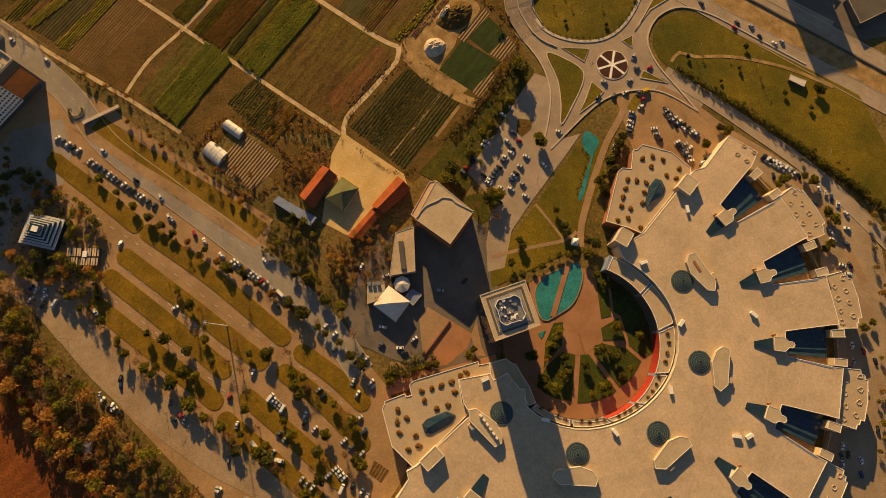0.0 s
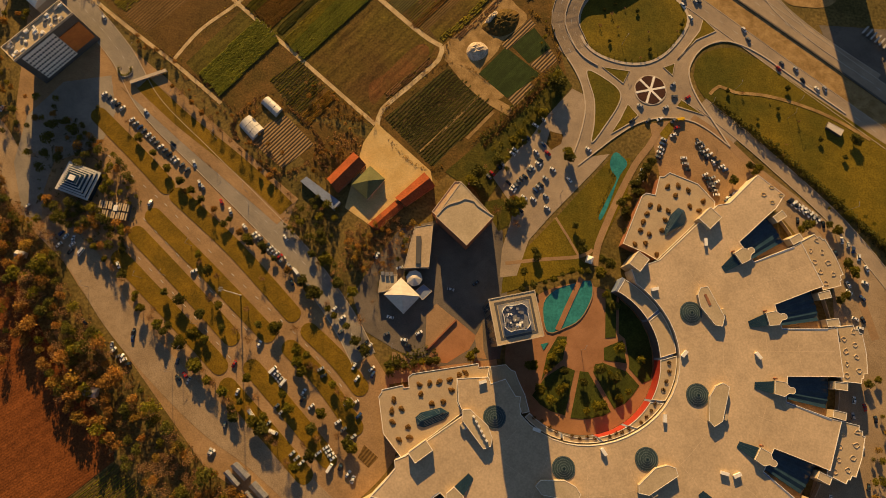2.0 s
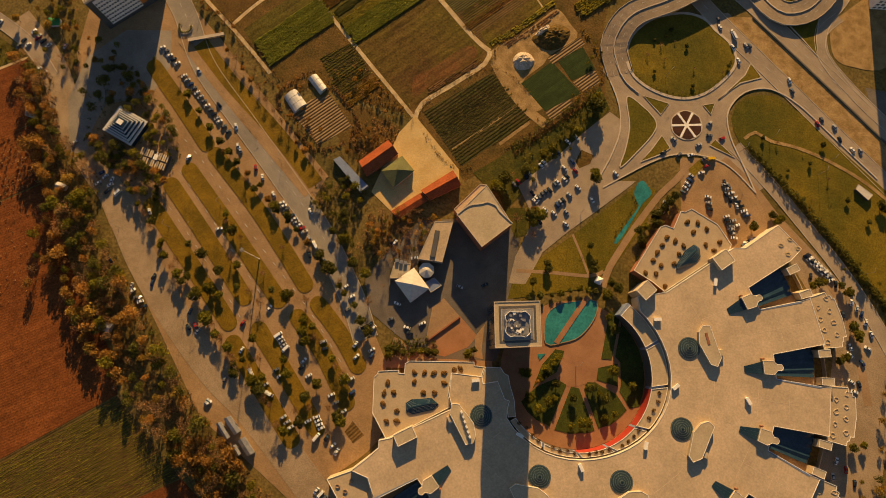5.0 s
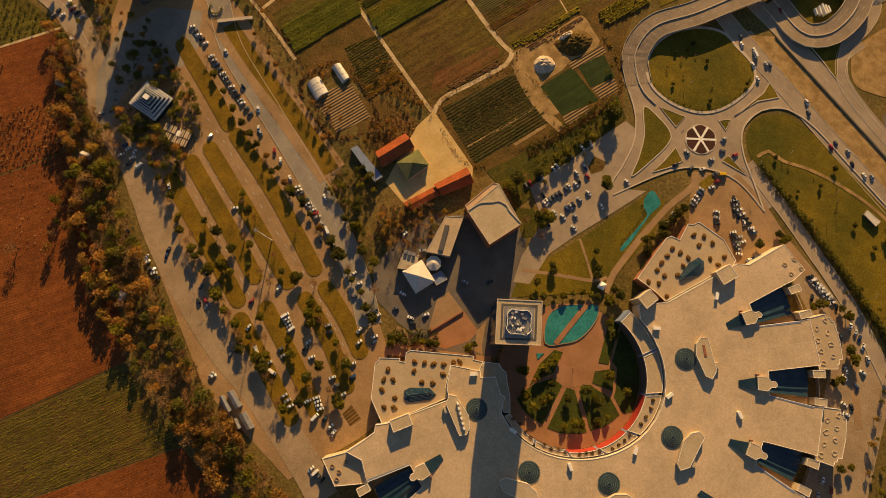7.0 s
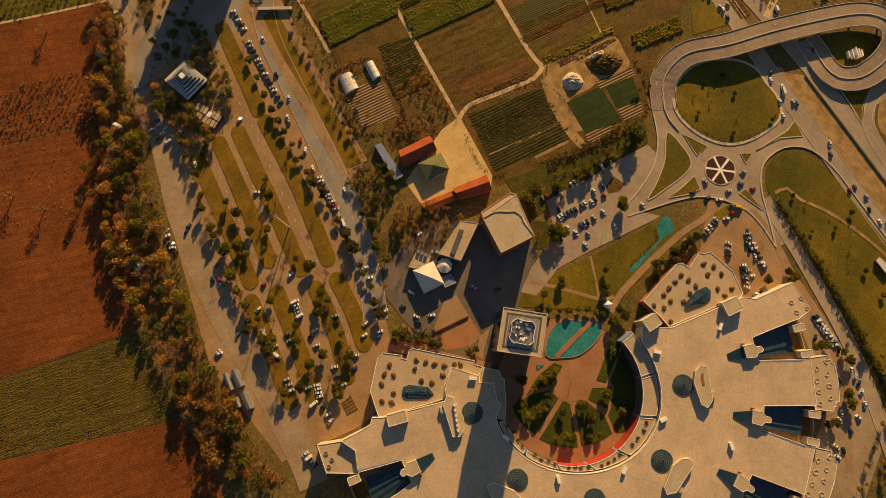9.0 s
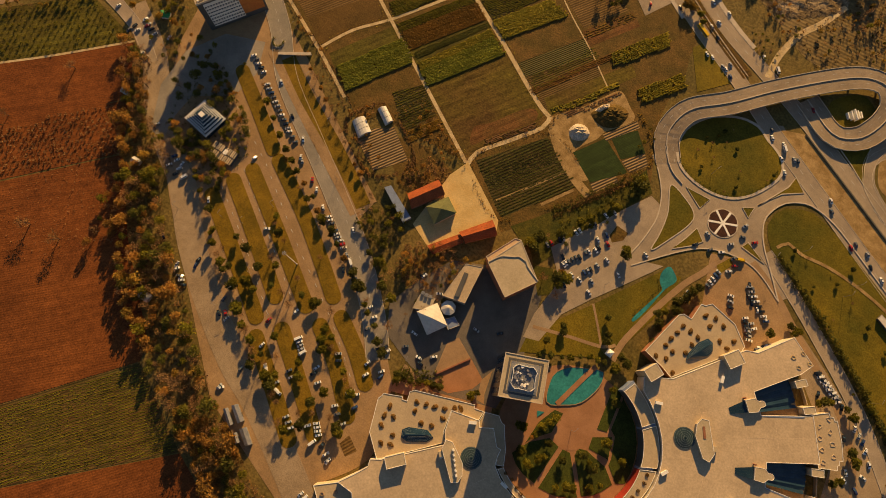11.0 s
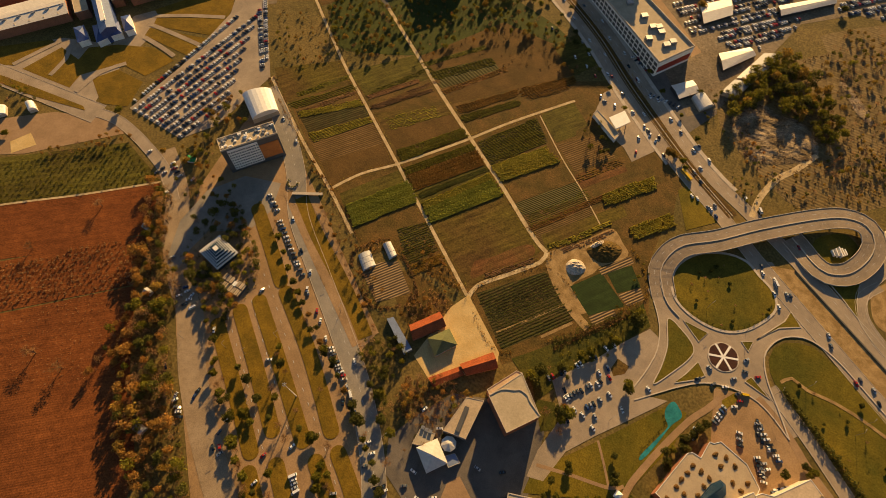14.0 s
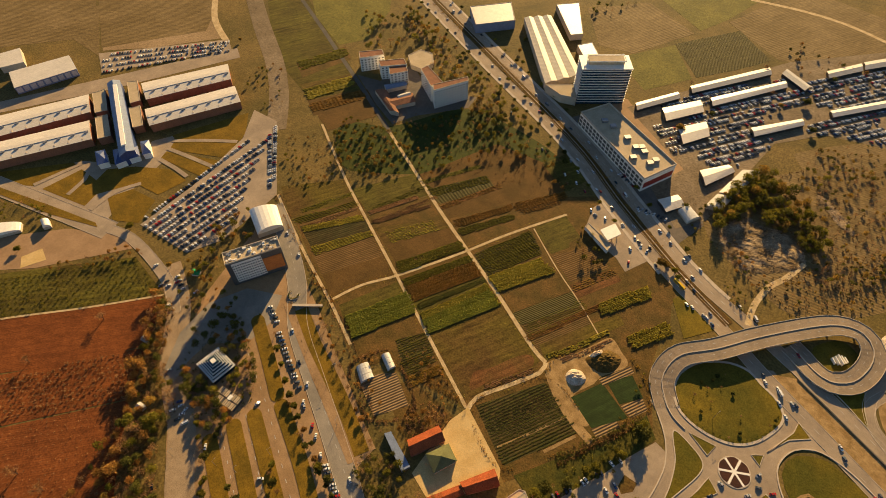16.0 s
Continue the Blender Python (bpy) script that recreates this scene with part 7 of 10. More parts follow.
rnd = random.Random(77)
for k in range(26):
    p = Vector(between(HA, HB, rnd.uniform(0.03, 0.97))) + hn * rnd.uniform(1.5, 11)
    bm = B()
    box(bm, p.x, p.y, 28.0, rnd.uniform(1, 3.5), rnd.uniform(0.8, 2.2), rnd.uniform(0.8, 2.2), math.degrees(math.atan2(hd.y, hd.x)))
    wpart("roof_unit", bm, M["white"] if k % 3 else M["metal"], hotel, "pale roof equipment")

# white barrel hall behind it
def barrel(name, pts, h, rise, wall, roof, label, n=10, category="building"):
    a, b, c, d = [Vector(p) for p in pts]
    m = (a + b + c + d) / 4
    r = root(name, m.x, m.y, label, category)
    bm = B()
    prism(bm, pts, 0, h)
    wpart("wall", bm, M[wall], r)
    bm = B()
    rows = []
    for t in (0.0, 1.0):
        p, q = a + (d - a) * t, b + (c - b) * t
        rows.append([bm.verts.new((*(p + (q - p) * (0.5 - 0.5 * math.cos(math.pi * k / n))), h + rise * math.sin(math.pi * k / n))) for k in range(n + 1)])
    for k in range(n):
        bm.faces.new((rows[0][k], rows[0][k + 1], rows[1][k + 1], rows[1][k]))
    for row in rows:
        bm.faces.new(row)
    wpart("roof", bm, M[roof], r, "arched white roof")
    return r


barrel("barrel_hall", [(-330.0, 198.6), (-312.7, 217.1), (-291.4, 201.3), (-303.8, 181.6)], 5.0, 5.0, "wall", "white", "hall with a smooth white barrel roof")

# exhibition halls
def expo(pts, label, n_vents=7):
    r = gable("exhibition_hall", pts, 9.5, 1.6, "brickwall", "sheet_white", label, 0.6)
    a, b, c, d = [Vector(p) for p in pts]
    e0, e1 = (a + d) / 2, (b + c) / 2
    rot = math.degrees(math.atan2((e1 - e0).y, (e1 - e0).x))
    span = (d - a).length
    m = (e0 + e1) / 2 + (d - a) * 0.02
    bm = B()
    box(bm, m.x, m.y, 10.4, (e1 - e0).length * 0.985, span * 0.16, 1.0, rot)
    wpart("roof_monitor", bm, M["sheet_white"], r, "long raised white roof monitor")
    m = (e0 + e1) / 2 + (d - a) * 0.105
    bm = B()
    box(bm, m.x, m.y, 10.5, (e1 - e0).length * 0.98, 0.2, 0.7, rot)
    wpart("clerestory", bm, M["blueroof2"], r, "grey clerestory band")
    for k in range(n_vents):
        p = e0 + (e1 - e0) * (k + 0.7) / n_vents + (d - a) * 0.17
        bm = B()
        box(bm, p.x, p.y, 10.2, 4.0, 1.5, 1.5, rot + 20)
        wpart("roof_vent", bm, M["metal"], r, "grey roof ventilator")
        q = e0 + (e1 - e0) * (k + 0.3) / n_vents + (d - a) * 0.36
        bm = B()
        box(bm, q.x, q.y, 9.6, 1.2, span * 0.2, 0.5, rot)
        wpart("roof_rib", bm, M["kerb"], r, "low pale roof rib")
    return r


expo([(-570.6, 281.7), (-513.7, 359.2), (-489.5, 339.2), (-542.4, 264.1)], "exhibition hall with a long white roof and red walls")
expo([(-528.9, 251.0), (-475.4, 331.0), (-449.9, 313.4), (-503.2, 235.0)], "exhibition hall with a long white roof and red walls")
expo([(-690.9, 112.3), (-605.4, 236.9), (-577.7, 218.0), (-657.0, 93.5)], "exhibition hall with a long white roof and red walls", 11)
expo([(-650.2, 89.7), (-565.5, 207.3), (-538.2, 189.3), (-622.2, 74.2)], "exhibition hall with a long white roof and red walls", 11)
gable("entrance_spine", [(-599.0, 259.3), (-485.1, 184.0), (-480.6, 198.2), (-591.3, 270.0)], 13.0, 3.0, "blue", "blueroof2", "long entrance hall with a grey blue pitched roof", 0.4)
bm = B()
prism(bm, [(-585.8, 257.9), (-582.8, 260.8), (-490.8, 197.7), (-492.6, 193.7)], 15.5, 17.0)
tagged(link("roof_lantern", bm, M["white"]), "long pale rooflight along the ridge", "skylight")
for pts in ([(-605.1, 241.4), (-598.7, 253.7), (-564.6, 229.8), (-572.1, 219.7)], [(-565.5, 214.6), (-558.0, 224.6), (-525.9, 203.4), (-533.0, 193.0)], [(-588.7, 275.8), (-580.3, 283.2), (-547.5, 259.5), (-553.1, 250.4)], [(-546.8, 243.7), (-540.1, 253.3), (-510.2, 231.7), (-516.5, 223.7)]):
    flat_building("link_block", pts, 9.0, "brickwall", "roof2", "pale roofed block linking the exhibition halls", rim=0.4)
for k, pts in enumerate(([(-507.2, 190.6), (-502.1, 197.6), (-483.8, 186.7), (-487.7, 177.7)], [(-498.2, 199.9), (-491.3, 206.9), (-477.5, 198.2), (-482.9, 190.1)], [(-520.6, 179.5), (-515.5, 186.4), (-497.6, 176.4), (-502.9, 168.5)], [(-493.5, 213.4), (-488.6, 219.4), (-471.9, 208.0), (-476.1, 201.6)])):
    hip("entrance_porch", pts, 7.0, 3.0, "white", "blue", "entrance porch with a pointed blue roof")
tagged(patch("service_road", [(-744.3, 115.5), (-703.1, 174.4), (-633.7, 271.3), (-542.3, 401.0), (-524.1, 387.0), (-609.2, 259.9), (-677.6, 171.7), (-724.6, 105.0)], M["asphalt"], 0.1, "pale service road behind the exhibition halls", category="road"))
tagged(patch("forecourt", [(-628.9, 53.7), (-583.7, 112.1), (-528.3, 168.6), (-481.6, 186.3), (-492.9, 224.8), (-479.3, 243.3), (-462.0, 242.9), (-453.8, 170.1), (-439.0, 119.4), (-525.9, 109.9), (-568.7, 102.5)], M["asphalt"], 0.05, "pale paved forecourt of the exhibition halls", category="pavement"))
for pts in ([(-481.9, 241.8), (-438.8, 311.4), (-417.8, 284.7), (-413.2, 271.5), (-473.7, 238.1)], [(-471.9, 235.0), (-413.8, 268.0), (-407.0, 244.7), (-467.0, 224.5)], [(-467.5, 221.2), (-408.9, 238.7), (-405.4, 212.2), (-464.4, 211.0)], [(-464.8, 145.9), (-453.0, 166.0), (-422.0, 166.8), (-412.6, 138.9), (-435.8, 129.3)], [(-587.6, 114.5), (-536.1, 161.1), (-526.0, 160.2), (-539.9, 119.4), (-572.4, 104.9)], [(-529.2, 121.2), (-520.0, 159.0), (-480.0, 154.6), (-474.0, 127.6)], [(-497.8, 172.0), (-476.6, 189.2), (-443.8, 203.7), (-416.8, 200.9), (-425.6, 173.3), (-456.9, 172.7), (-483.6, 134.8), (-492.0, 147.6)]):
    patch("lawn", pts, M["grass_dry"], 0.12, "lawn panel before the exhibition halls", category="lawn")
patch("car_park", [(-409.6, 138.3), (-347.5, 136.5), (-330.4, 163.9), (-327.0, 231.3), (-401.9, 315.9), (-436.9, 318.3), (-413.8, 276.4), (-406.1, 198.1)], M["asphalt"], 0.12, "large asphalt car park full of cars", category="car park")
patch("car_park", [(-682.3, 305.0), (-565.6, 410.0), (-545.7, 394.7), (-643.4, 278.9)], M["asphalt"], 0.12, "car park behind the exhibition halls", category="car park")
patch("yard", [(-529.7, 34.9), (-507.2, 63.4), (-463.0, 101.3), (-414.9, 121.8), (-392.6, 115.8), (-448.6, 57.3), (-472.3, 41.2), (-498.9, 17.1)], M["paving"], 0.07, "pale dusty yard", category="yard")
patch("court", [(-469.4, 59.4), (-462.1, 74.8), (-447.6, 68.6), (-458.8, 51.3)], M["sand"], 0.15, "small pale games court", category="court")
patch("field", [(-916.6, 323.7), (-799.5, 391.4), (-724.4, 333.4), (-801.4, 250.4)], M["hazed_field"], 0.06, "bare brown field paled for haze", rot=20, category="field")
patch("field", [(-796.1, 393.4), (-648.9, 478.4), (-605.7, 410.1), (-690.0, 315.2)], M["hazed_field"], 0.06, "bare brown field paled for haze", rot=20, category="field")
works = flat_building("works_hall", [(-724.9, 218.4), (-694.4, 276.9), (-661.9, 263.0), (-690.2, 202.8)], 9.0, "blueroof2", "sheet_white", "works hall with a white roof and blue grey walls", rim=0)
windows_on(works, (-690.2, 202.8), (-661.9, 263.0), 4.5, 1, 5.0, 9, 5.6, 6.0, "plastic")
flat_building("works_hall", [(-772.7, 237.5), (-763.2, 257.4), (-730.7, 241.0), (-744.3, 219.5)], 8.0, "wall", "sheet_white", "works hall with a white roof", rim=0)
barrel("tent_hall", [(-528.0, 62.3), (-502.7, 83.5), (-494.8, 77.1), (-513.2, 53.1)], 3.0, 3.0, "wall", "white", "white arched tent hall")
barrel("tent_hall", [(-488.7, 93.4), (-484.9, 98.9), (-475.7, 94.7), (-479.5, 89.3)], 3.0, 3.0, "wall", "white", "small white arched tent hall")

# town beyond the highway
HR0, HR1 = [(-134.9, 507.7), (-90.7, 533.6)]
hv = Vector(HR1) - Vector(HR0)
hv2 = Vector((-hv.y, hv.x)).normalized() * 24
HRQ = [HR0, HR1, tuple(Vector(HR1) + hv2), tuple(Vector(HR0) + hv2)]
rise = root("tower_block", HR0[0], HR0[1], "tall hotel tower with wavy white balcony bands", "building")
bm = B()
prism(bm, HRQ, 0, 44)
wpart("core", bm, M["glass"], rise, "dark glazed core")
for k in range(13):
    ring = []
    for i in range(4):
        a, b = HRQ[i], HRQ[(i + 1) % 4]
        d = (Vector(b) - Vector(a)).normalized()
        n = Vector((d.y, -d.x))
        for j in range(8):
            t = j / 8
            ring.append(tuple(Vector(between(a, b, t)) + n * (1.1 + 1.0 * math.sin(6.2832 * (t * 4 + 0.5 * (k % 2))))))
    bm = B()
    prism(bm, ring, 3.0 + 3.2 * k, 3.0 + 3.2 * k + 0.65)
    wpart("balcony_band", bm, M["white"], rise, "white wavy balcony band")
bm = B()
prism(bm, inset(HRQ, -1.2), 43.7, 44.4)
wpart("roof_slab", bm, M["white"], rise)
bm = B()
prism(bm, inset(HRQ, 7), 44.6, 49)
wpart("roof_house", bm, M["roof2"], rise, "pale rooftop plant house")
bm = B()
curb(bm, inset(HRQ, 5.5), 0.4, 48.4, 49.6)
wpart("roof_frame", bm, M["white"], rise)
# unseen shadow-casting block added east of the far loop, and the yard in its shade
flats([(208, 314), (236, 322), (231, 340), (203, 332)], 41.0, "roof2", "tall unseen slab casting its shadow beside the far loop", 8)
patch("yard", [(216.3, 254.9), (292.6, 261.1), (296.5, 215.5), (255.3, 208.0), (247.4, 200.1), (231.7, 218.4)], M["forecourt"], 0.12, "grey asphalt yard beyond the highway", category="yard")
flat_building("works_hall", [(264.6, 238.6), (287.6, 248.8), (293.7, 232.7), (270.8, 220.6)], 5.0, "darkwall", "asphalt_dark", "low dark-roofed works hall", rim=0.3)
for k in range(6):
    bm = B()
    p = [(245.3, 254.3), (259.1, 245.3)]
    q = between(p[0], p[1], k / 5)
    box(bm, q[0], q[1], 2.6, 1.2, 7.0, 0.2, -35)
    tagged(link("carport_roof", bm, M["sheet"]), "pale slatted carport roof panel", "carport", "carport roofs")
    bm = B()
    box(bm, q[0], q[1], 0, 0.2, 5.0, 2.6, -35)
    tagged(link("carport_frame", bm, M["metal"]), "thin grey metal carport frame", "carport frame", "carport frames")
mall = flat_building("shopping_hall", [(-118.6, 474.4), (-98.5, 504.0), (-9.8, 446.0), (-29.9, 411.0)], 16.0, "white", "roof2", "large shopping hall with a pale roof and red sign band", rim=0.8, rim_h=1.6)
MQ = [(-118.6, 474.4), (-29.9, 411.0), (-9.8, 446.0)]
windows_on(mall, MQ[0], MQ[1], 3.4, 3, 4.4, 18, 4.4, 3.0, "screen_glass")
bm = B()
d = Vector(MQ[2]) - Vector(MQ[1])
box(bm, *between(MQ[1], MQ[2], 0.5), 4.0, d.length * 0.9, 1.0, 6.0, math.degrees(math.atan2(d.y, d.x)))
wpart("sign_band", bm, M["red"], mall, "red sign band")
for x, y in [(-92.2, 473.7), (-81.5, 469.4), (-63.2, 459.7), (-51.2, 450.0), (-41.9, 447.7), (-32.1, 434.8), (-48.7, 434.3), (-28.7, 441.4), (-46.4, 452.8)]:
    bm = B()
    box(bm, x, y, 16.0, 6, 5, 2.4, 40)
    wpart("roof_unit", bm, M["metal"], mall, "grey roof plant")
for k in range(3):
    q = [(-257.9, 630.0), (-230.1, 652.7), (-146.6, 550.2), (-175.6, 513.0)]
    f0, f1 = k / 3, (k + 1) / 3
    gable("factory", [between(q[0], q[1], f0), between(q[3], q[2], f0), between(q[3], q[2], f1 - 0.01), between(q[0], q[1], f1 - 0.01)], 9.0, 1.8, "wall", "factory_roof", "long factory bay with a weathered ribbed roof", 0.1)
flat_building("factory_office", [(-173.7, 510.0), (-142.0, 528.5), (-134.6, 503.9), (-151.9, 500.8)], 10.0, "wall", "roof2", "pale factory office block", rim=0.5)
flat_building("works_hall", [(-329.7, 615.2), (-288.2, 652.8), (-263.3, 614.1), (-301.5, 579.4)], 12.0, "blueroof2", "sheet", "dark grey works hall with a frame roof", rim=0.6)
flat_building("works_hall", [(-236.7, 684.6), (-212.5, 703.8), (-178.8, 634.0), (-191.1, 623.8)], 8.0, "wall", "sheet_white", "pale works hall with a white roof", rim=0.4)
flat_building("works_hall", [(-175.0, 606.5), (-161.9, 621.4), (-144.5, 598.7), (-157.8, 585.4)], 8.0, "wall", "sheet_white", "small works hall with a white roof", rim=0.4)



flats([(-266.0, 420.9), (-242.7, 454.7), (-246.8, 460.9), (-272.4, 429.0)], 24.0, "rust_roof", "eight-storey flats with a red roof terrace", 12)
flats([(-275.7, 429.7), (-302.0, 451.5), (-298.9, 461.0), (-265.1, 440.7)], 21.0, "rust_roof", "seven-storey flats with a red roof terrace", 8)
flats([(-377.4, 437.9), (-357.0, 457.9), (-365.4, 465.4), (-386.3, 447.8)], 18.0, "rust_roof", "six-storey flats with roof terraces", 7)
flats([(-347.5, 437.2), (-324.2, 456.0), (-333.4, 464.0), (-356.3, 445.3)], 17.0, "rust_roof", "six-storey flats with roof terraces", 7)
flats([(-330.6, 430.8), (-316.6, 446.6), (-326.3, 456.6), (-340.6, 443.0)], 16.0, "rust_roof", "five-storey flats with roof terraces", 5)
flat_building("round_hall", [(-343.5, 486.7), (-336.5, 504.9), (-320.1, 504.5), (-307.6, 488.2), (-314.7, 470.6), (-328.9, 471.7)], 6.0, "wall", "roof2", "round pale flat-roofed hall", rim=0.5)
for pts, rf in (([(-337.7, 410.2), (-302.5, 388.0), (-291.8, 389.7), (-326.7, 416.6)], "tile"), ([(-305.9, 393.0), (-287.3, 415.5), (-298.5, 427.0), (-316.1, 403.4)], "tile"), ([(-334.7, 423.6), (-317.1, 441.4), (-312.4, 436.6), (-327.6, 417.8)], "blueroof2"), ([(-311.2, 415.1), (-302.6, 427.4), (-296.4, 421.4), (-304.9, 409.2)], "sheet")):
    gable("workshop", pts, 5.0, 1.6, "wall", "rust_roof" if rf == "tile" else rf, "low workshop beside the country road", 0.3)
SHEDS = []
for pts, rf in (([(-77.5, 537.3), (-43.4, 581.2), (-38.0, 571.1), (-72.0, 526.7)], "sheet"), ([(-34.4, 598.8), (35.2, 682.0), (40.2, 669.0), (-28.7, 587.4)], "sheet"), ([(-8.9, 588.1), (56.1, 662.9), (60.4, 651.6), (-3.2, 575.0)], "sheet_white"), ([(-49.7, 543.1), (-17.5, 578.3), (-9.1, 560.0), (-39.1, 524.6)], "sheet_white"), ([(-25.3, 518.6), (-2.5, 543.8), (6.5, 522.4), (-13.1, 496.5)], "sheet_white"), ([(40.9, 557.3), (84.1, 600.0), (87.8, 590.2), (46.8, 545.0)], "sheet_white"), ([(94.2, 707.1), (126.7, 744.7), (130.0, 729.3), (98.4, 693.9)], "sheet"), ([(129.3, 748.9), (168.2, 788.1), (169.4, 769.5), (132.1, 733.1)], "sheet"), ([(107.9, 629.6), (174.0, 696.1), (174.9, 682.5), (112.0, 619.7)], "sheet_white"), ([(50.6, 676.4), (78.4, 654.8), (82.5, 667.0), (54.0, 688.9)], "sheet"), ([(11.9, 465.2), (33.7, 487.4), (41.6, 480.8), (22.0, 447.5)], "sheet_white"), ([(-11.4, 405.4), (2.5, 421.2), (12.3, 410.9), (-0.2, 394.5)], "sheet_white")):
    SHEDS.append(pts)
    gable("market_shed", pts, 3.4, 1.25, "screen_glass", rf, "long trading shed with a pale sheet roof", 0.3)
sq = [(28.9, 420.7), (48.3, 489.4), (63.0, 495.2), (41.9, 421.8)]
for k in range(3):
    f0, f1 = k / 3, k / 3 + 0.29
    gable("market_shed", [between(sq[0], sq[1], f0), between(sq[0], sq[1], f1), between(sq[3], sq[2], f1), between(sq[3], sq[2], f0)], 4.0 + 0.4 * (k % 2), 0.8, "wall", "sheet_white" if k == 1 else "sheet", "long trading shed with a pale sheet roof", 0.3)
barrel("tent_hall", [(8.7, 403.0), (16.8, 413.5), (28.2, 403.9), (20.1, 392.0)], 2.0, 3.5, "wall", "plastic", "grey arched tent hall")
# yard takes a lighter grey than asphalt, painting in the haze
patch("yard", [(-83.8, 530.6), (55.5, 713.1), (169.3, 807.5), (182.3, 600.4), (109.8, 588.5), (66.9, 547.8), (34.3, 406.4), (12.9, 381.9), (-23.7, 423.0), (-2.4, 463.0)], M["grey_earth"], 0.05, "grey trading yard lightened for haze and crowded with cars", category="yard")
patch("forecourt", [(-140.9, 468.7), (-121.8, 493.4), (-30.4, 426.2), (-4.4, 450.7), (18.5, 439.0), (33.9, 398.2), (20.2, 365.5), (-28.0, 386.0), (-116.1, 433.4)], M["forecourt"], 0.03, "grey asphalt before the shopping hall", category="yard")
patch("yard", [(-377.9, 430.0), (-347.7, 433.3), (-332.8, 480.8), (-291.7, 447.5), (-235.5, 462.4), (-234.4, 441.4), (-277.6, 399.4), (-291.0, 375.3), (-331.2, 397.7)], M["forecourt"], 0.07, "grey asphalt yard round the flats", category="yard")
patch("forecourt", [(-102.7, 528.9), (-88.9, 545.3), (-2.4, 463.0), (-7.2, 450.8)], M["paving"], 0.04, "pale paved strip behind the shopping hall", category="pavement")
patch("station_yard", [(-57.2, 341.1), (-60.1, 369.6), (-56.0, 377.6), (-37.0, 368.3), (6.7, 339.0), (-9.6, 312.2), (-20.9, 322.4), (-48.6, 333.9)], M["asphalt"], 0.13, "pale asphalt yard of the filling station", category="yard")
gq = [(-43.9, 340.9), (-35.3, 354.8), (-26.3, 345.7), (-34.1, 332.5)]
flat_building("filling_station", [(-57.3, 339.2), (-56.2, 345.0), (-29.5, 330.2), (-30.3, 322.7)], 4.0, "white", "roof2", "long low filling station shop", rim=0.3)
can = root("station_canopy", gq[0][0], gq[0][1], "flat white filling station canopy on posts", "canopy")
bm = B()
prism(bm, gq, 5.2, 6.0)
wpart("canopy", bm, M["white"], can)
for p in inset(gq, 2.0):
    bm = B()
    box(bm, p[0], p[1], 0, 0.5, 0.5, 5.2)
    wpart("post", bm, M["metal"], can)
# the white fan monument in the far loop and the spoil heaps
mo = (156.6, 313.1)
mon = root("monument", mo[0], mo[1], "white fanned monument on the loop's lawn", "monument")
for k in range(5):
    bm = B()
    box(bm, mo[0] + (2.4 * k - 4.8) * math.cos(radians(35)), mo[1] + (2.4 * k - 4.8) * math.sin(radians(35)), 0.15, 0.7, 5.0 + 1.6 * (2 - abs(k - 2)), 2.4 + 0.7 * (2 - abs(k - 2)), 35)
    wpart("fin", bm, M["white"], mon, "white curved fin")


def heap(name, pts, h, material, label, seed, rough=0.5):
    rnd = random.Random(seed)
    cx, cy = sum(p[0] for p in pts) / len(pts), sum(p[1] for p in pts) / len(pts)
    bm = B()
    rings = []
    edge = [(v.x, v.y) for v in curve(pts, 2.0, True)]
    for k in range(6):
        s = 1 - k / 6.5
        rings.append([bm.verts.new((cx + (x - cx) * s + rnd.uniform(-rough, rough) * (k > 0), cy + (y - cy) * s + rnd.uniform(-rough, rough) * (k > 0), 0.04 + h * (1 - s * s) * rnd.uniform(0.7, 1.1))) for x, y in edge])
    for k in range(5):
        for i in range(len(edge)):
            bm.faces.new((rings[k][i - 1], rings[k][i], rings[k + 1][i], rings[k + 1][i - 1]))
    bm.faces.new(rings[5])
    return tagged(link(name, bm, M[material]), label, "mound", kind="structure" if name == "rock_slope" else "")


def slope(pts, h, label, seed):
    """Broken stony ground: a fine grid with uneven heights that runs out to nothing at its edge."""
    edge = [(v.x, v.y) for v in curve(pts, 4.0, True)]
    x0, y0 = min(p[0] for p in edge), min(p[1] for p in edge)
    nx, ny = int((max(p[0] for p in edge) - x0) / 1.7) + 1, int((max(p[1] for p in edge) - y0) / 1.7) + 1
    bm = B()
    grid = {}
    for i in range(nx + 1):
        for j in range(ny + 1):
            x, y = x0 + 1.7 * i, y0 + 1.7 * j
            if inside((x, y), edge):
                d = min(math.hypot(x - a, y - b) for a, b in edge)
                q = noise.noise((x * 0.06, y * 0.11, seed)) + 0.55 * noise.noise((x * 0.21, y * 0.25, seed)) + 0.3 * noise.noise((x * 0.6, y * 0.6, seed))
                grid[i, j] = bm.verts.new((x, y, 0.05 + min(1.0, d / 7.0) * h * max(0.0, 0.55 + 0.8 * q)))
    for i, j in list(grid):
        k = [(i, j), (i + 1, j), (i + 1, j + 1), (i, j + 1)]
        if all(t in grid for t in k):
            bm.faces.new([grid[t] for t in k])
    return tagged(link("rock_slope", bm, M["stony"]), label, "slope", kind="structure")


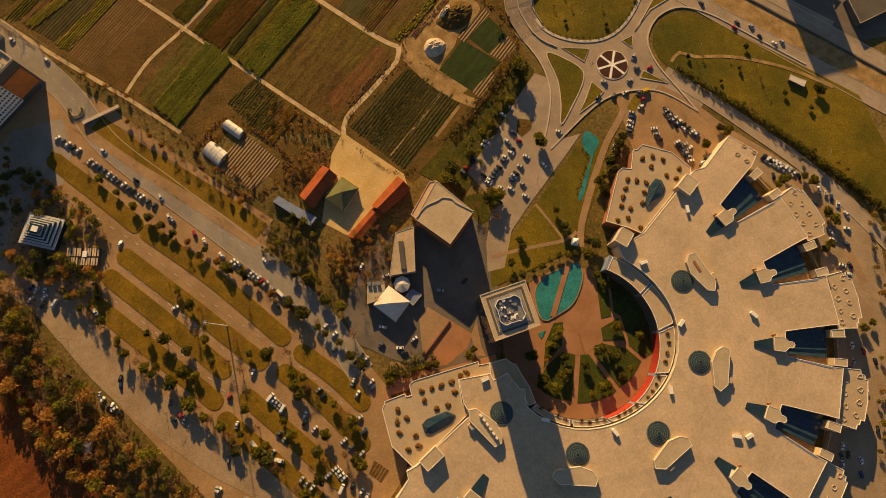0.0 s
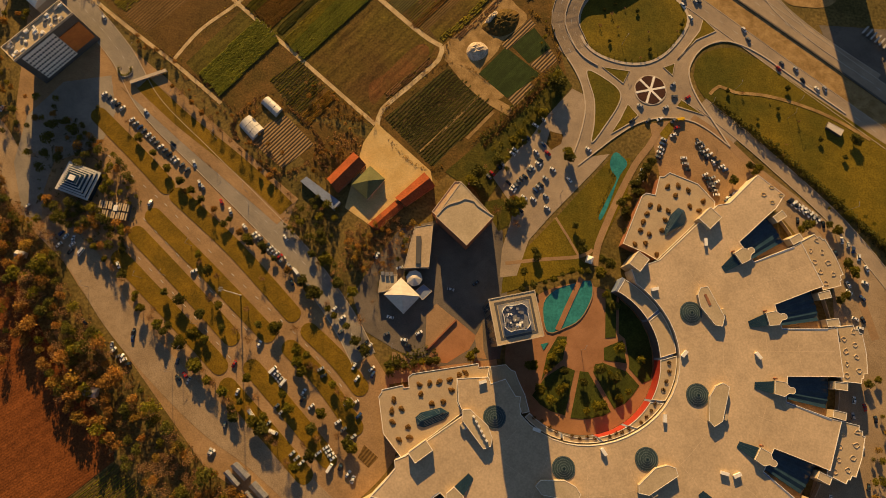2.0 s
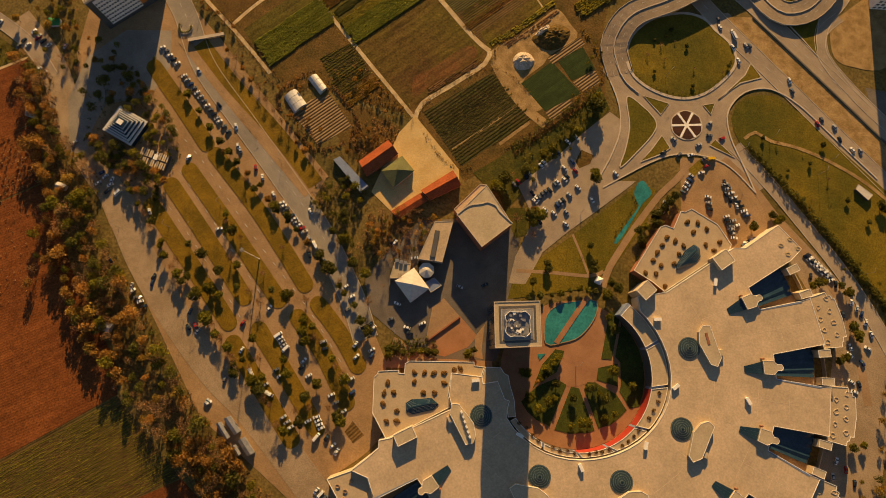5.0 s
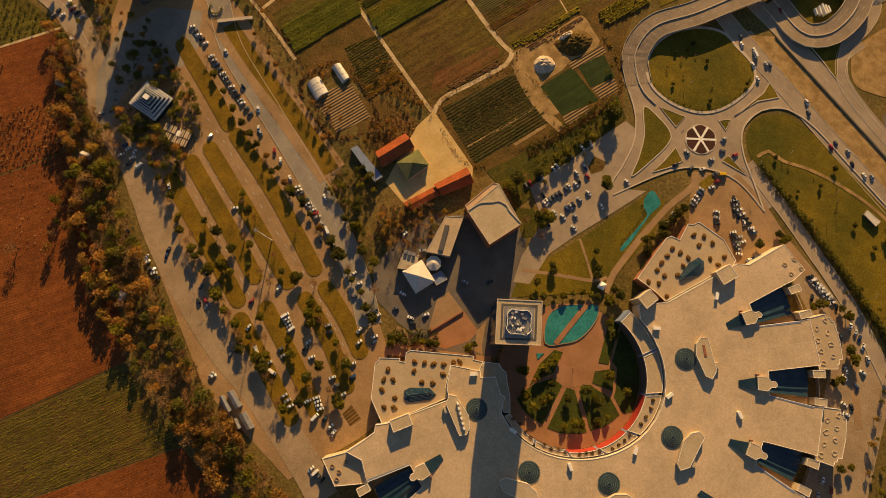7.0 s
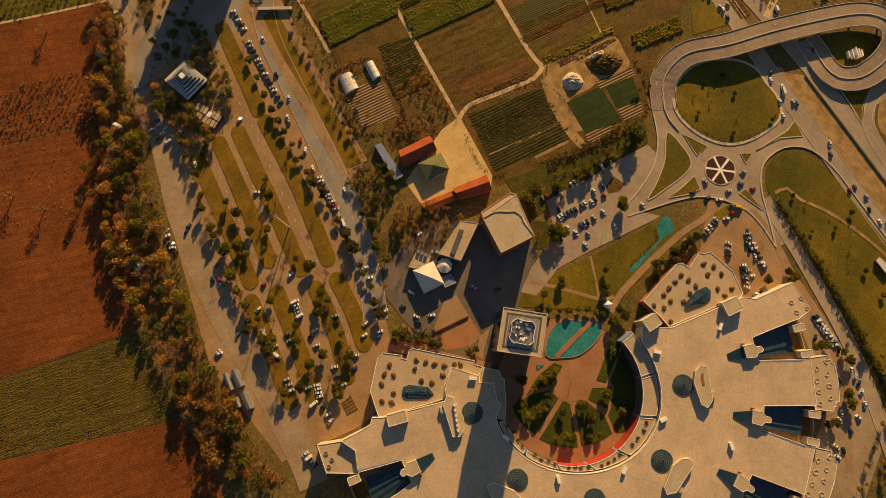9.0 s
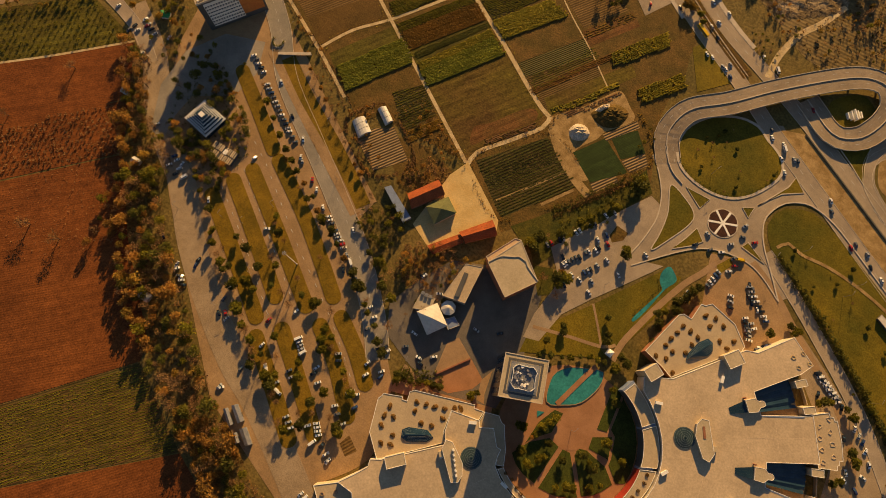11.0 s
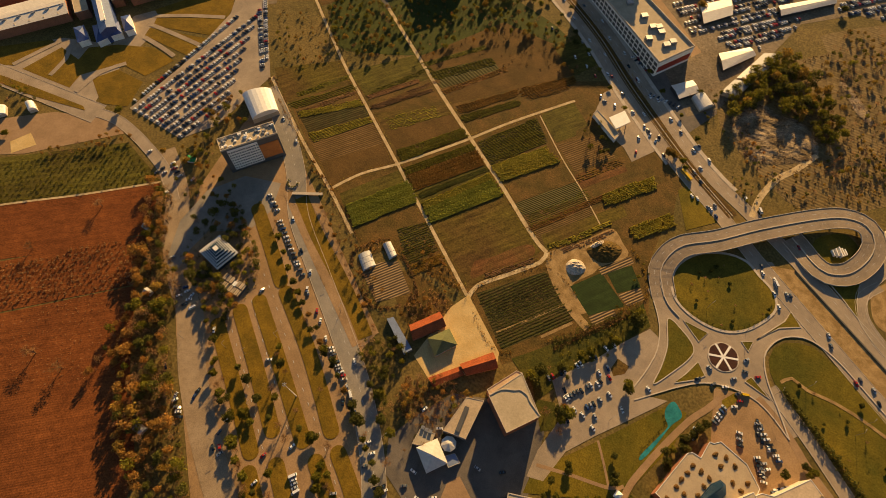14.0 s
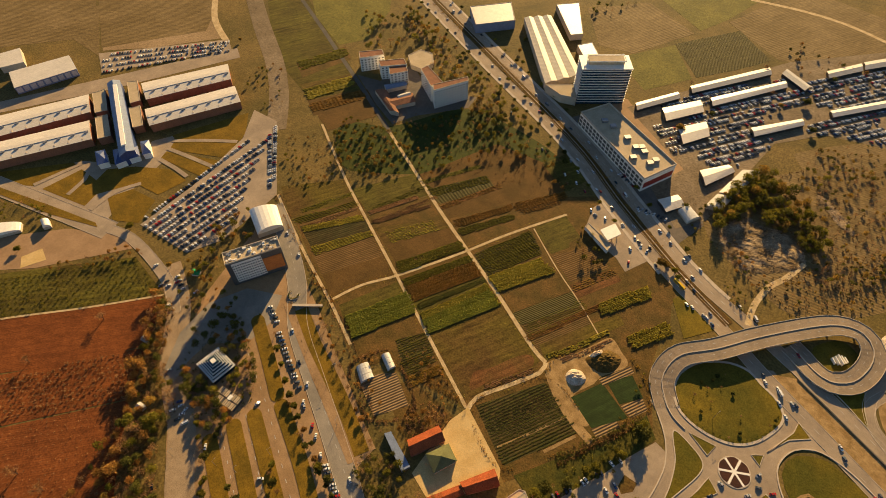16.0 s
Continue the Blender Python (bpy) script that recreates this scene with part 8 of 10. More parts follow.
heap("spoil_mound", [(-15.3, 197.8), (-13.3, 205.0), (-6.4, 207.0), (-1.0, 202.6), (-3.2, 195.9), (-10.0, 192.9)], 3.5, "rock", "pale spoil heap on trodden soil", 3)
heap("sand_mound", [(-6.7, 220.4), (-3.8, 227.4), (0.5, 232.0), (2.2, 229.6), (-1.1, 222.6), (-4.3, 218.9)], 4.2, "rock", "long low heap of pale sand", 4)
heap("earth_mound", [(-7.6, 217.4), (-2.9, 226.2), (5.3, 234.1), (15.7, 232.0), (14.3, 219.2), (4.1, 212.9)], 3.5, "scrub", "brown earth mound beside the spoil heap", 15)
slope([(45.5, 395.7), (62.7, 428.4), (78.2, 426.4), (105.3, 424.6), (121.2, 399.2), (103.8, 377.3), (74.7, 364.4)], 1.5, "pale eroded stony slope", 6)
slope([(114.3, 486.4), (122.9, 491.6), (147.3, 468.2), (152.8, 453.2), (143.2, 454.6)], 1.4, "pale eroded stony bank", 8)
track([(91.1, 310.8), (91.4, 332.4), (98.0, 356.7), (109.0, 375.1), (119.2, 398.0)], 5.0, "pale dirt track up the slope", 0.15)
heap("sand_mound", [(182.4, 350.9), (197.0, 365.4), (205.4, 353.1), (187.8, 331.7)], 3.0, "rock", "pale spoil heap beside the far loop", 7)


# ---------- crowds of far cars ----------
def car_crowd(name, lines, label, seed, gap=3.0, fill=0.85, turn=90):
    """Rows of cars too many to count, as one mesh. lines: pairs of end points."""
    rnd = random.Random(seed)
    v, f, mi = [], [], []
    cols = ["car_white"] * 5 + ["car_silver"] * 2 + ["car_grey", "car_black", "car_black", "car_red_car", "car_blue_car"]
    names = sorted(set(cols)) + ["glass"]
    for a, b in lines:
        d = Vector(b) - Vector(a)
        n = max(2, int(d.length / gap))
        rot = math.degrees(math.atan2(d.y, d.x)) + turn
        for i in range(n):
            if rnd.random() > fill:
                continue
            p = between(a, b, i / (n - 1))
            m = pose(p[0] + rnd.uniform(-0.2, 0.2), p[1] + rnd.uniform(-0.2, 0.2), 0.2, 0, 0, rot + rnd.uniform(-3, 3))
            c = names.index(rnd.choice(cols))
            for (l0, l1, w0, z0, l2, l3, w1, z1), q in (((-2.15, 2.15, 0.86, 0.25, -2.1, 1.9, 0.82, 0.85), c), ((-1.8, 1.1, 0.8, 0.85, -1.3, 0.4, 0.66, 1.36), names.index("glass")), ((-1.3, 0.4, 0.66, 1.36, -1.2, 0.3, 0.6, 1.45), c)):
                base = len(v)
                v += [tuple(m @ Vector(s)) for s in ((l0, -w0, z0), (l1, -w0, z0), (l1, w0, z0), (l0, w0, z0), (l2, -w1, z1), (l3, -w1, z1), (l3, w1, z1), (l2, w1, z1))]
                fs = [(0, 1, 5, 4), (1, 2, 6, 5), (2, 3, 7, 6), (3, 0, 4, 7), (4, 5, 6, 7)]
                f += [tuple(base + t for t in s) for s in fs]
                mi += [q] * 5
    me = mesh_of(name, v, f)
    for nme in names:
        me.materials.append(M[nme])
    me.polygons.foreach_set("material_index", mi)
    return tagged(link(name, me, None), label, "cars", kind="stuff")


L = []
for k in range(9):
    t = k / 8
    q = [(-406.0, 140.4), (-346.9, 139.1), (-330.5, 233.7), (-390.7, 300.6)]
    a, b = between(q[0], q[1], 0.04 + 0.92 * t), between(q[3], q[2], 0.04 + 0.92 * t)
    L.append((a, between(a, b, 0.94 - 0.05 * k)))
    L.append((between(a, b, 0.01), between(a, b, 0.6)))
L = L[::2]
car_crowd("parked_cars", L, "crowded rows of parked cars before the exhibition halls", 21, 2.9, 0.9)
car_crowd("parked_cars", [((-342.4, 244.6), (-396.5, 308.0)), ((-340.4, 236.7), (-392.2, 294.3)), ((-411.5, 147.7), (-405.5, 276.0))], "row of parked cars along the car park's edge", 22)
car_crowd("parked_cars", [(between(*[(-673.0, 306.1), (-642.5, 282.1)], t), between(*[(-560.8, 405.2), (-546.9, 391.0)], t)) for t in (0.0, 0.33, 0.66, 1.0)], "rows of parked cars behind the exhibition halls", 23, 3.0, 0.8)
# the trading yard: rows of cars wherever no shed stands
YARD = [(-70.0, 535.0), (-36.0, 580.0), (20.0, 655.0), (90.0, 690.0), (168.0, 790.0), (180.0, 604.0), (112.0, 594.0), (70.0, 556.0), (44.0, 500.0), (30.0, 430.0), (8.0, 448.0), (-8.0, 472.0)]
turn = pose(0, 0, 0, 0, 0, 48.5)
back = turn.inverted()
flat_yard = [tuple((back @ Vector((x, y, 0)))[:2]) for x, y in YARD]
lots = [[tuple(Vector(p)) for p in inset(q, -2.6)] for q in SHEDS]
rows, y, step = [], min(p[1] for p in flat_yard) + 2.0, 0
while y < max(p[1] for p in flat_yard):
    for a, b in spans(flat_yard, y):
        start = None
        for k in range(int((b - a) / 2.7) + 1):
            w = turn @ Vector((a + 2.7 * k, y, 0))
            free = not any(inside((w.x, w.y), q) for q in lots) and noise.noise((w.x * 0.02, w.y * 0.02, 3.0)) > -0.22
            if free and start is None:
                start = (w.x, w.y)
            if start and (not free or k == int((b - a) / 2.7)):
                if math.hypot(w.x - start[0], w.y - start[1]) > 6:
                    rows.append((start, (w.x, w.y)))
                start = None
    step += 1
    y += 5.2 if step % 2 else 8.6
car_crowd("market_cars", rows, "closely packed used cars in the trading yard", 25, 2.7, 0.82)


# the yellow bus on the highway
def bus(x, y, heading):
    b = root("bus", x, y, "yellow city bus driving on the highway", "bus")
    part("body", hull([(-6, 0.4), (6, 0.4), (6, 1.5), (5.9, 1.6), (-6, 1.6)], [1.25] * 5), M["car_yellow"], b)
    part("glazing", hull([(-5.95, 1.6), (5.95, 1.6), (5.8, 2.6), (-5.95, 2.6)], [1.22] * 4), M["glass"], b, "dark window band")
    part("roof", hull([(-6, 2.6), (5.85, 2.6), (5.7, 3.0), (-5.9, 3.0)], [1.25, 1.25, 1.15, 1.15]), M["car_yellow"], b)
    for sx in (-3.4, 3.6):
        for sy in (-1.1, 1.1):
            bm = B()
            bmesh.ops.create_cone(bm, cap_ends=True, segments=12, radius1=0.5, radius2=0.5, depth=0.3, matrix=Matrix.Translation((sx, sy, 0.5)) @ Matrix.Rotation(radians(90), 4, "X"))
            part("wheel", bm, M["tyre"], b)
    b.matrix_world = pose(x, y, 0.16, 0, 0, heading)


bw = [(28.2, 325.0), (38.8, 318.4)]
bus(*between(bw[0], bw[1], 0.5), math.degrees(math.atan2(bw[0][1] - bw[1][1], bw[0][0] - bw[1][0])))
tp = [(-328.0, 125.9), (-320.7, 128.4), (-318.6, 123.9), (-325.2, 121.2)]
hip("market_tent", tp, 2.2, 1.8, "white", "tent_green", "bright green peaked tent beside the road", 0.3, "tent")

# ---------- trees ----------
def trees_at(pts, kinds, lo, hi, seed, group=""):
    rnd = random.Random(seed)
    for i, (x, y) in enumerate(pts):
        tree(rnd.choice(kinds), x, y, rnd.uniform(lo, hi), seed * 1000 + i, 0.0, group)


def wood(pts, n, kinds, lo, hi, seed, gap=3.0, group="trees of the wood"):
    """Many trees as one mesh, each with trunk, limbs and an uneven crown of leaf sprays."""
    rnd = random.Random(seed)
    v, f, mi = [], [], []
    slots = ["bark"] + sorted(set(kinds))
    for x, y in scatter(pts, n, rnd, gap):
        kind = rnd.choice(kinds)
        h = rnd.triangular(lo * 0.7, hi * 1.2, lo)
        s = h / 10.0
        n0 = len(f)
        limb(v, f, (x, y, -0.1), (x + 0.1, y, 3.4 * s), 0.26 * s, 0.16 * s, 4)
        tips = []
        for i in range(4):
            a = rnd.uniform(0, 6.2832)
            q = (x + math.cos(a) * 2.2 * s, y + math.sin(a) * 2.2 * s, rnd.uniform(4.2, 7.2) * s)
            limb(v, f, (x + 0.1, y, 2.8 * s), q, 0.12 * s, 0.04 * s, 3)
            tips.append(q)
        mi += [0] * (len(f) - n0)
        n0 = len(f)
        if kind == "twig":
            for q in tips + [(x, y, 7.4 * s)]:
                leaves(v, f, q, 2.1 * s, 46, 0.26 * s, rnd)
        else:
            leaves(v, f, (x, y, 6.2 * s), 3.1 * s, 90, 0.62 * s, rnd)
            for q in tips:
                leaves(v, f, q, rnd.uniform(1.6, 2.6) * s, 46, 0.5 * s, rnd)
            leaves(v, f, (x, y, 8.1 * s), 1.9 * s, 36, 0.48 * s, rnd)
        mi += [slots.index(kind)] * (len(f) - n0)
    if not f:
        return None
    me = mesh_of("woodland", v, f)
    for k in slots:
        me.materials.append(M[k])
    me.polygons.foreach_set("material_index", mi)
    return tagged(link("woodland", me, None), "uneven mixed " + group + " in autumn colours", "trees", kind="stuff")


G, D, A, Y, T, C = "leaf_green", "leaf_dark", "leaf_autumn", "leaf_gold", "twig", "cypress"
# parking park
trees_at([(-221.8, 31.1), (-214.1, 24.6), (-206.8, 19.8), (-199.9, 13.3), (-189.7, 3.7), (-184.1, -1.1), (-176.9, -5.7), (-171.6, -8.8), (-166.9, -12.6), (-156.0, -16.5), (-149.4, -11.6), (-141.8, -13.0), (-143.3, -28.8), (-138.3, -30.9), (-130.5, -37.9), (-124.4, -40.9), (-117.3, -47.8), (-112.8, -45.3), (-102.4, -54.2), (-97.3, -57.7), (-92.3, -61.5)], [G, G, D, T], 5.0, 8.0, 1, "parking trees")
trees_at([(-158.1, 36.8), (-155.5, 31.5), (-149.4, 27.6), (-143.4, 25.0), (-138.3, 8.0), (-132.8, -4.9), (-144.3, 11.1), (-148.2, 1.3), (-162.1, 7.5), (-172.4, 10.6), (-111.9, 0.4), (-102.0, -0.4), (-120.9, 8.3), (-124.6, -4.7), (-116.0, -9.3)], [G, T, D], 4.5, 7.0, 2, "parking trees")
trees_at([(-84.4, -16.7), (-79.8, -12.8), (-76.1, -18.1), (-80.7, -22.9), (-72.8, -19.6), (-86.5, -10.4), (-57.6, -30.3), (-52.6, -33.3), (-61.0, -27.2), (-49.2, -36.3), (-103.5, -41.1), (-89.4, -37.1), (-111.7, -31.4), (-84.0, -44.7), (-69.0, -53.6), (-64.0, -58.0), (-71.6, -62.7), (-78.7, -74.1), (-73.9, -76.1), (-97.9, -51.1), (-107.7, -48.2), (-120.7, -45.4), (-115.1, -54.4), (-87.3, -64.4), (-53.0, -54.8), (-46.5, -57.7), (-64.8, -44.3), (-43.2, -60.6), (-66.5, -68.5)], [G, G, D, T], 4.5, 7.2, 3, "parking trees")
trees_at([(-224.2, 114.1), (-214.2, 105.1), (-202.5, 96.3), (-190.9, 87.5), (-180.7, 80.6), (-172.3, 76.1), (-164.8, 71.3), (-155.2, 61.7), (-147.2, 57.7), (-130.2, 51.1), (-119.8, 47.9), (-105.7, 42.1), (-91.3, 30.5), (-87.7, 26.2), (-80.8, 24.0), (-73.8, 19.2), (-68.4, 12.7), (-59.9, 7.9), (-52.8, -0.1), (-46.0, -4.8), (-80.6, 46.0), (-89.2, 47.5), (-83.8, 42.5)], [G, T, D, G], 4.0, 6.5, 4, "boulevard trees")
# slim trees on the field side of the boulevard
trees_at([(-201.5, 142.8), (-193.9, 139.1), (-186.1, 133.6), (-178.3, 128.1), (-170.8, 124.6), (-162.9, 117.3), (-155.3, 111.9), (-147.8, 106.5), (-140.2, 101.2), (-132.7, 95.9), (-125.5, 92.5), (-118.1, 87.9), (-110.8, 83.1)], [T, T, A], 4.0, 6.5, 5, "boulevard trees")
# the wood between the west road and the fields
wood([(-337.1, 96.8), (-309.5, 92.0), (-284.1, 54.8), (-243.5, 30.2), (-239.0, 8.6), (-207.8, -17.6), (-174.5, -43.6), (-147.4, -65.8), (-119.7, -87.2), (-137.5, -107.5), (-185.5, -81.1), (-230.0, -49.1), (-257.6, -7.6), (-297.1, 40.4)], 190, [A, T, T, A, D, T, G, Y, A, T, D], 7.0, 13.0, 6, 4.0)
wood([(-139.8, -103.0), (-121.3, -84.1), (-95.2, -98.7), (-64.5, -114.3), (-41.8, -122.1), (-76.2, -136.6), (-111.5, -119.9)], 66, [A, T, T, G, A, D], 8.0, 13.0, 7, 4.0)
wood([(-260.7, 5.7), (-239.7, -0.5), (-202.8, -25.6), (-177.1, -47.0), (-156.0, -62.0), (-138.4, -76.7), (-166.6, -80.2), (-201.7, -56.7), (-241.0, -32.6), (-255.1, -26.6)], 20, [A, T, G, D], 6.0, 10.0, 8, 5.0)
# round the stepped pavilion
wood([(-276.0, 112.7), (-254.5, 109.4), (-227.3, 91.8), (-206.1, 76.2), (-232.6, 81.0), (-263.9, 82.1), (-269.2, 73.2)], 36, [D, D, A, G], 6.0, 9.5, 9, 3.5)
wood([(-266.8, 59.2), (-256.3, 57.7), (-229.0, 56.5), (-203.8, 46.7), (-203.6, 33.2), (-218.2, 29.5), (-243.7, 42.5), (-263.3, 38.7)], 40, [D, D, G, A], 6.0, 9.5, 10, 3.0)
wood([(-229.7, 84.6), (-204.4, 76.3), (-199.4, 64.1), (-205.7, 60.5), (-226.9, 65.3)], 16, [D, G, T], 4.0, 7.0, 11, 2.5)
wood([(-340.1, 111.6), (-256.2, 146.8), (-244.2, 123.8), (-245.1, 100.5), (-260.6, 80.4), (-281.8, 71.5), (-305.5, 98.0)], 16, [Y, A, D, T, G], 5.0, 8.0, 12, 4.0)
# grove round the kiosks and the sandy yard
wood([(-110.8, 73.1), (-91.5, 84.9), (-79.5, 79.4), (-73.7, 70.6), (-79.0, 55.7), (-97.9, 51.8), (-109.5, 60.3)], 26, [D, D, G, T], 5.0, 8.5, 13, 3.2, "trees of the grove")
wood([(-70.9, 66.8), (-49.0, 79.3), (-21.7, 75.2), (-24.0, 62.8), (-40.0, 49.6), (-45.4, 39.6), (-63.4, 42.9), (-71.3, 32.1), (-86.8, 36.2), (-70.2, 55.2)], 78, [Y, T, T, T, A, T, D], 4.0, 7.5, 14, 2.4, "trees of the grove")
wood([(-48.6, 50.1), (-31.5, 47.0), (-28.0, 43.6), (-47.3, 23.0)], 10, [A, T, D], 4.5, 7.0, 15, 3.0, "trees of the grove")
trees_at([(-30.6, -10.9), (-26.1, -9.2), (-21.2, -9.7), (-16.3, -7.4), (-11.4, -5.7), (-7.2, -5.0), (-29.2, -13.1), (-3.2, -3.9), (16.4, 2.0), (19.1, 5.3)], [G, D], 4.0, 6.0, 16, "trees before the great building")
# north car park lawn and edges
wood([(1.2, 111.5), (22.1, 140.0), (43.8, 195.2), (54.7, 185.4), (40.0, 157.6), (22.2, 119.4)], 24, [G, D, T, D], 4.0, 7.5, 17, 4.0, "lawn trees")
trees_at([(60.1, 134.7), (59.4, 137.3), (27.5, 97.2), (30.0, 93.6), (32.7, 99.1), (1.2, 109.4), (4.8, 106.9)], [D, G], 7.0, 9.0, 18, "lawn trees")
trees_at([(46.6, 71.1), (48.3, 67.7), (41.4, 57.1), (74.3, 80.5), (75.3, 77.0), (69.4, 91.1), (87.6, 63.2), (96.1, 109.9), (99.7, 113.6), (101.0, 100.8), (93.0, 70.3), (87.9, 72.0)], [D, G, D], 4.5, 6.5, 19, "lawn trees")
trees_at([(105.1, 117.4), (107.4, 128.6), (109.4, 134.3), (103.5, 123.0), (102.4, 91.8), (99.0, 104.5), (112.2, 139.5)], [D], 6.0, 7.5, 191, "lawn trees")
trees_at([(41.4, 46.8), (48.2, 50.3), (55.0, 52.9), (60.2, 55.7), (65.3, 59.3), (70.5, 62.2), (75.7, 63.0), (80.1, 63.8)], [D, G], 3.0, 4.5, 20, "trees by the basin")
# court garden
trees_at([(92.5, 50.9), (97.8, 44.8), (94.7, 7.0), (92.2, 5.8), (106.1, -8.1), (111.1, -3.9), (107.3, -9.2), (116.8, 15.2), (103.7, 20.4), (93.9, -15.3), (88.4, -18.9), (97.5, -14.1), (84.7, -2.6), (60.0, -11.3), (73.8, -7.0), (71.3, -9.9), (65.6, 5.3), (64.5, 8.8), (54.1, 2.7), (51.7, 2.0), (69.5, 17.3), (72.8, 1.8), (67.1, -15.8), (102.9, 2.4), (99.4, 4.7), (63.2, 2.0), (67.6, 12.9)], [G, D, G], 3.8, 6.2, 21, "trees of the court")
trees_at([(62.1, -0.1)], [A], 4.0, 4.5, 211, "trees of the court")
# east side of the great building
trees_at([(177.7, 143.3), (174.4, 147.1), (179.7, 146.0), (210.5, 113.0), (214.3, 115.3), (207.8, 110.4), (239.5, 89.3), (236.4, 92.8), (241.7, 86.9), (236.0, 73.3), (232.8, 69.7), (236.4, 123.9), (229.9, 112.7), (225.0, 116.2), (250.2, 22.4), (255.7, 25.8), (164.6, 135.5)], [G, D], 4.0, 6.5, 22, "car park trees")
wood([(181.7, 165.0), (196.4, 167.3), (274.4, 102.9), (273.2, 93.9), (218.3, 131.4)], 12, [D, G, T], 2.5, 4.0, 23, 4.0, "hedge trees")
wood([(260.6, 91.5), (284.3, 99.2), (279.5, 16.4), (260.6, -71.4), (244.8, -71.7), (259.4, 16.0)], 45, [G, D, Y], 4.0, 7.0, 24, 3.0, "trees beyond the east road")
trees_at([(239.6, 176.3), (241.5, 174.0)], [D], 5.0, 6.0, 241, "lawn trees")
# small trees on the lawns of the interchange
trees_at([(70.4, 230.9), (72.4, 243.2), (82.5, 231.4), (81.2, 253.8), (86.0, 258.1), (85.7, 246.5), (94.2, 245.5), (79.0, 248.2), (77.4, 240.7), (78.0, 220.5), (103.0, 231.0), (105.1, 218.4), (122.1, 234.5), (124.4, 240.0), (99.3, 211.5)], [D, T], 2.0, 3.2, 25, "young lawn trees")
trees_at([(157.6, 196.7), (167.4, 196.6), (178.2, 179.9), (185.2, 195.5), (190.8, 189.4), (196.3, 204.4), (204.3, 182.5), (218.7, 172.1), (234.5, 162.4)], [D, T], 2.0, 3.5, 26, "young lawn trees")
wood([(30.5, 175.9), (28.8, 208.8), (33.1, 242.9), (34.2, 257.5), (41.2, 255.7), (41.1, 232.3), (42.3, 205.5), (47.0, 158.8), (42.0, 139.5)], 16, [D, G, T], 2.5, 4.5, 27, 3.5, "hedge trees")
# fields' edges and scrub
wood([(-199.7, 158.9), (-157.3, 135.5), (-128.3, 153.0), (-116.3, 165.8), (-66.4, 139.4), (-79.2, 129.1), (-113.5, 145.4), (-127.9, 136.8), (-148.4, 129.8)], 40, [T, A, T], 2.5, 4.5, 28, 3.0, "field edge trees")
wood([(-288.9, 204.1), (-282.8, 207.7), (-199.7, 158.9), (-158.3, 129.4), (-119.7, 94.4), (-120.7, 88.7), (-171.9, 126.7)], 34, [T, A, T], 3.0, 5.0, 29, 2.5, "field edge trees")
wood([(-105.5, 102.5), (-96.4, 118.2), (-76.7, 125.0), (-82.6, 96.4), (-84.9, 85.2)], 24, [T, T, A], 4.0, 6.0, 30, 2.4, "trees of the grove")
wood([(-64.6, 344.8), (-47.1, 335.0), (-20.6, 299.6), (-40.5, 300.1), (-58.5, 321.6)], 16, [D, G, T], 4.0, 7.0, 31, 3.0, "field edge trees")
wood([(-331.9, 82.8), (-324.9, 90.1), (-293.4, 66.2), (-266.5, 33.3), (-247.4, -7.5), (-244.1, -39.1), (-256.6, -46.6), (-275.4, 3.4), (-297.3, 41.4)], 60, [T, A, T, T, G, D], 5.0, 9.0, 32, 4.0)
wood([(-316.9, 111.2), (-297.2, 113.0), (-277.9, 108.4), (-288.8, 92.7), (-300.8, 94.9)], 12, [A, D, T, G], 4.0, 7.0, 320, 3.0)
wood([(-342.9, 134.1), (-332.2, 153.7), (-308.4, 140.2), (-301.6, 123.6), (-321.1, 118.8)], 22, [G, Y, A, T], 5.0, 8.0, 33, 3.5)
wood([(-350.4, 171.5), (-344.1, 212.4), (-307.6, 177.3), (-322.0, 153.7)], 18, [A, G, Y], 5.0, 8.0, 34, 4.0)
# groves and bushes of the distance; paler leaf colours favoured to imitate haze
wood([(-372.7, 300.2), (-333.6, 328.4), (-296.7, 294.6), (-284.3, 274.0), (-312.1, 239.9), (-342.3, 258.4)], 36, [T, A, Y, G], 2.5, 5.0, 35, 4.0, "far grove")
wood([(-348.9, 357.9), (-311.4, 368.6), (-279.8, 354.6), (-235.4, 321.2), (-265.4, 285.1), (-291.7, 288.1), (-325.2, 317.6)], 70, [G, T, G, Y, T, Y], 4.0, 8.0, 36, 3.6, "far grove")
wood([(-274.7, 362.9), (-226.0, 452.9), (-183.5, 437.9), (-115.3, 415.6), (-85.4, 373.3), (-114.8, 373.7), (-161.2, 393.6), (-202.1, 350.2), (-220.1, 320.9), (-245.4, 334.4)], 135, [G, T, Y, T, G, T, Y, A], 4.0, 8.5, 37, 5.0, "far grove")
wood([(-456.0, 546.0), (-405.5, 592.4), (-316.5, 532.0), (-252.2, 474.2), (-269.0, 451.9), (-346.7, 514.4), (-399.8, 469.0)], 80, [Y, T, G, D, T], 5.0, 10.0, 38, 4.5, "far grove")
wood([(36.8, 386.5), (36.0, 434.8), (56.2, 487.2), (68.5, 498.7), (92.5, 484.6), (115.7, 459.9), (138.3, 423.1), (126.4, 405.6), (104.2, 420.0), (83.6, 425.6), (62.3, 431.4), (47.2, 400.0)], 140, [G, G, G, Y, D], 7.0, 13.0, 39, 3.6, "trees on the slope")
wood([(35.0, 380.4), (59.2, 402.2), (84.4, 373.1), (110.2, 354.8), (95.6, 339.8), (65.3, 354.9)], 30, [D, T, A], 3.0, 6.0, 40, 4.0, "trees on the slope")
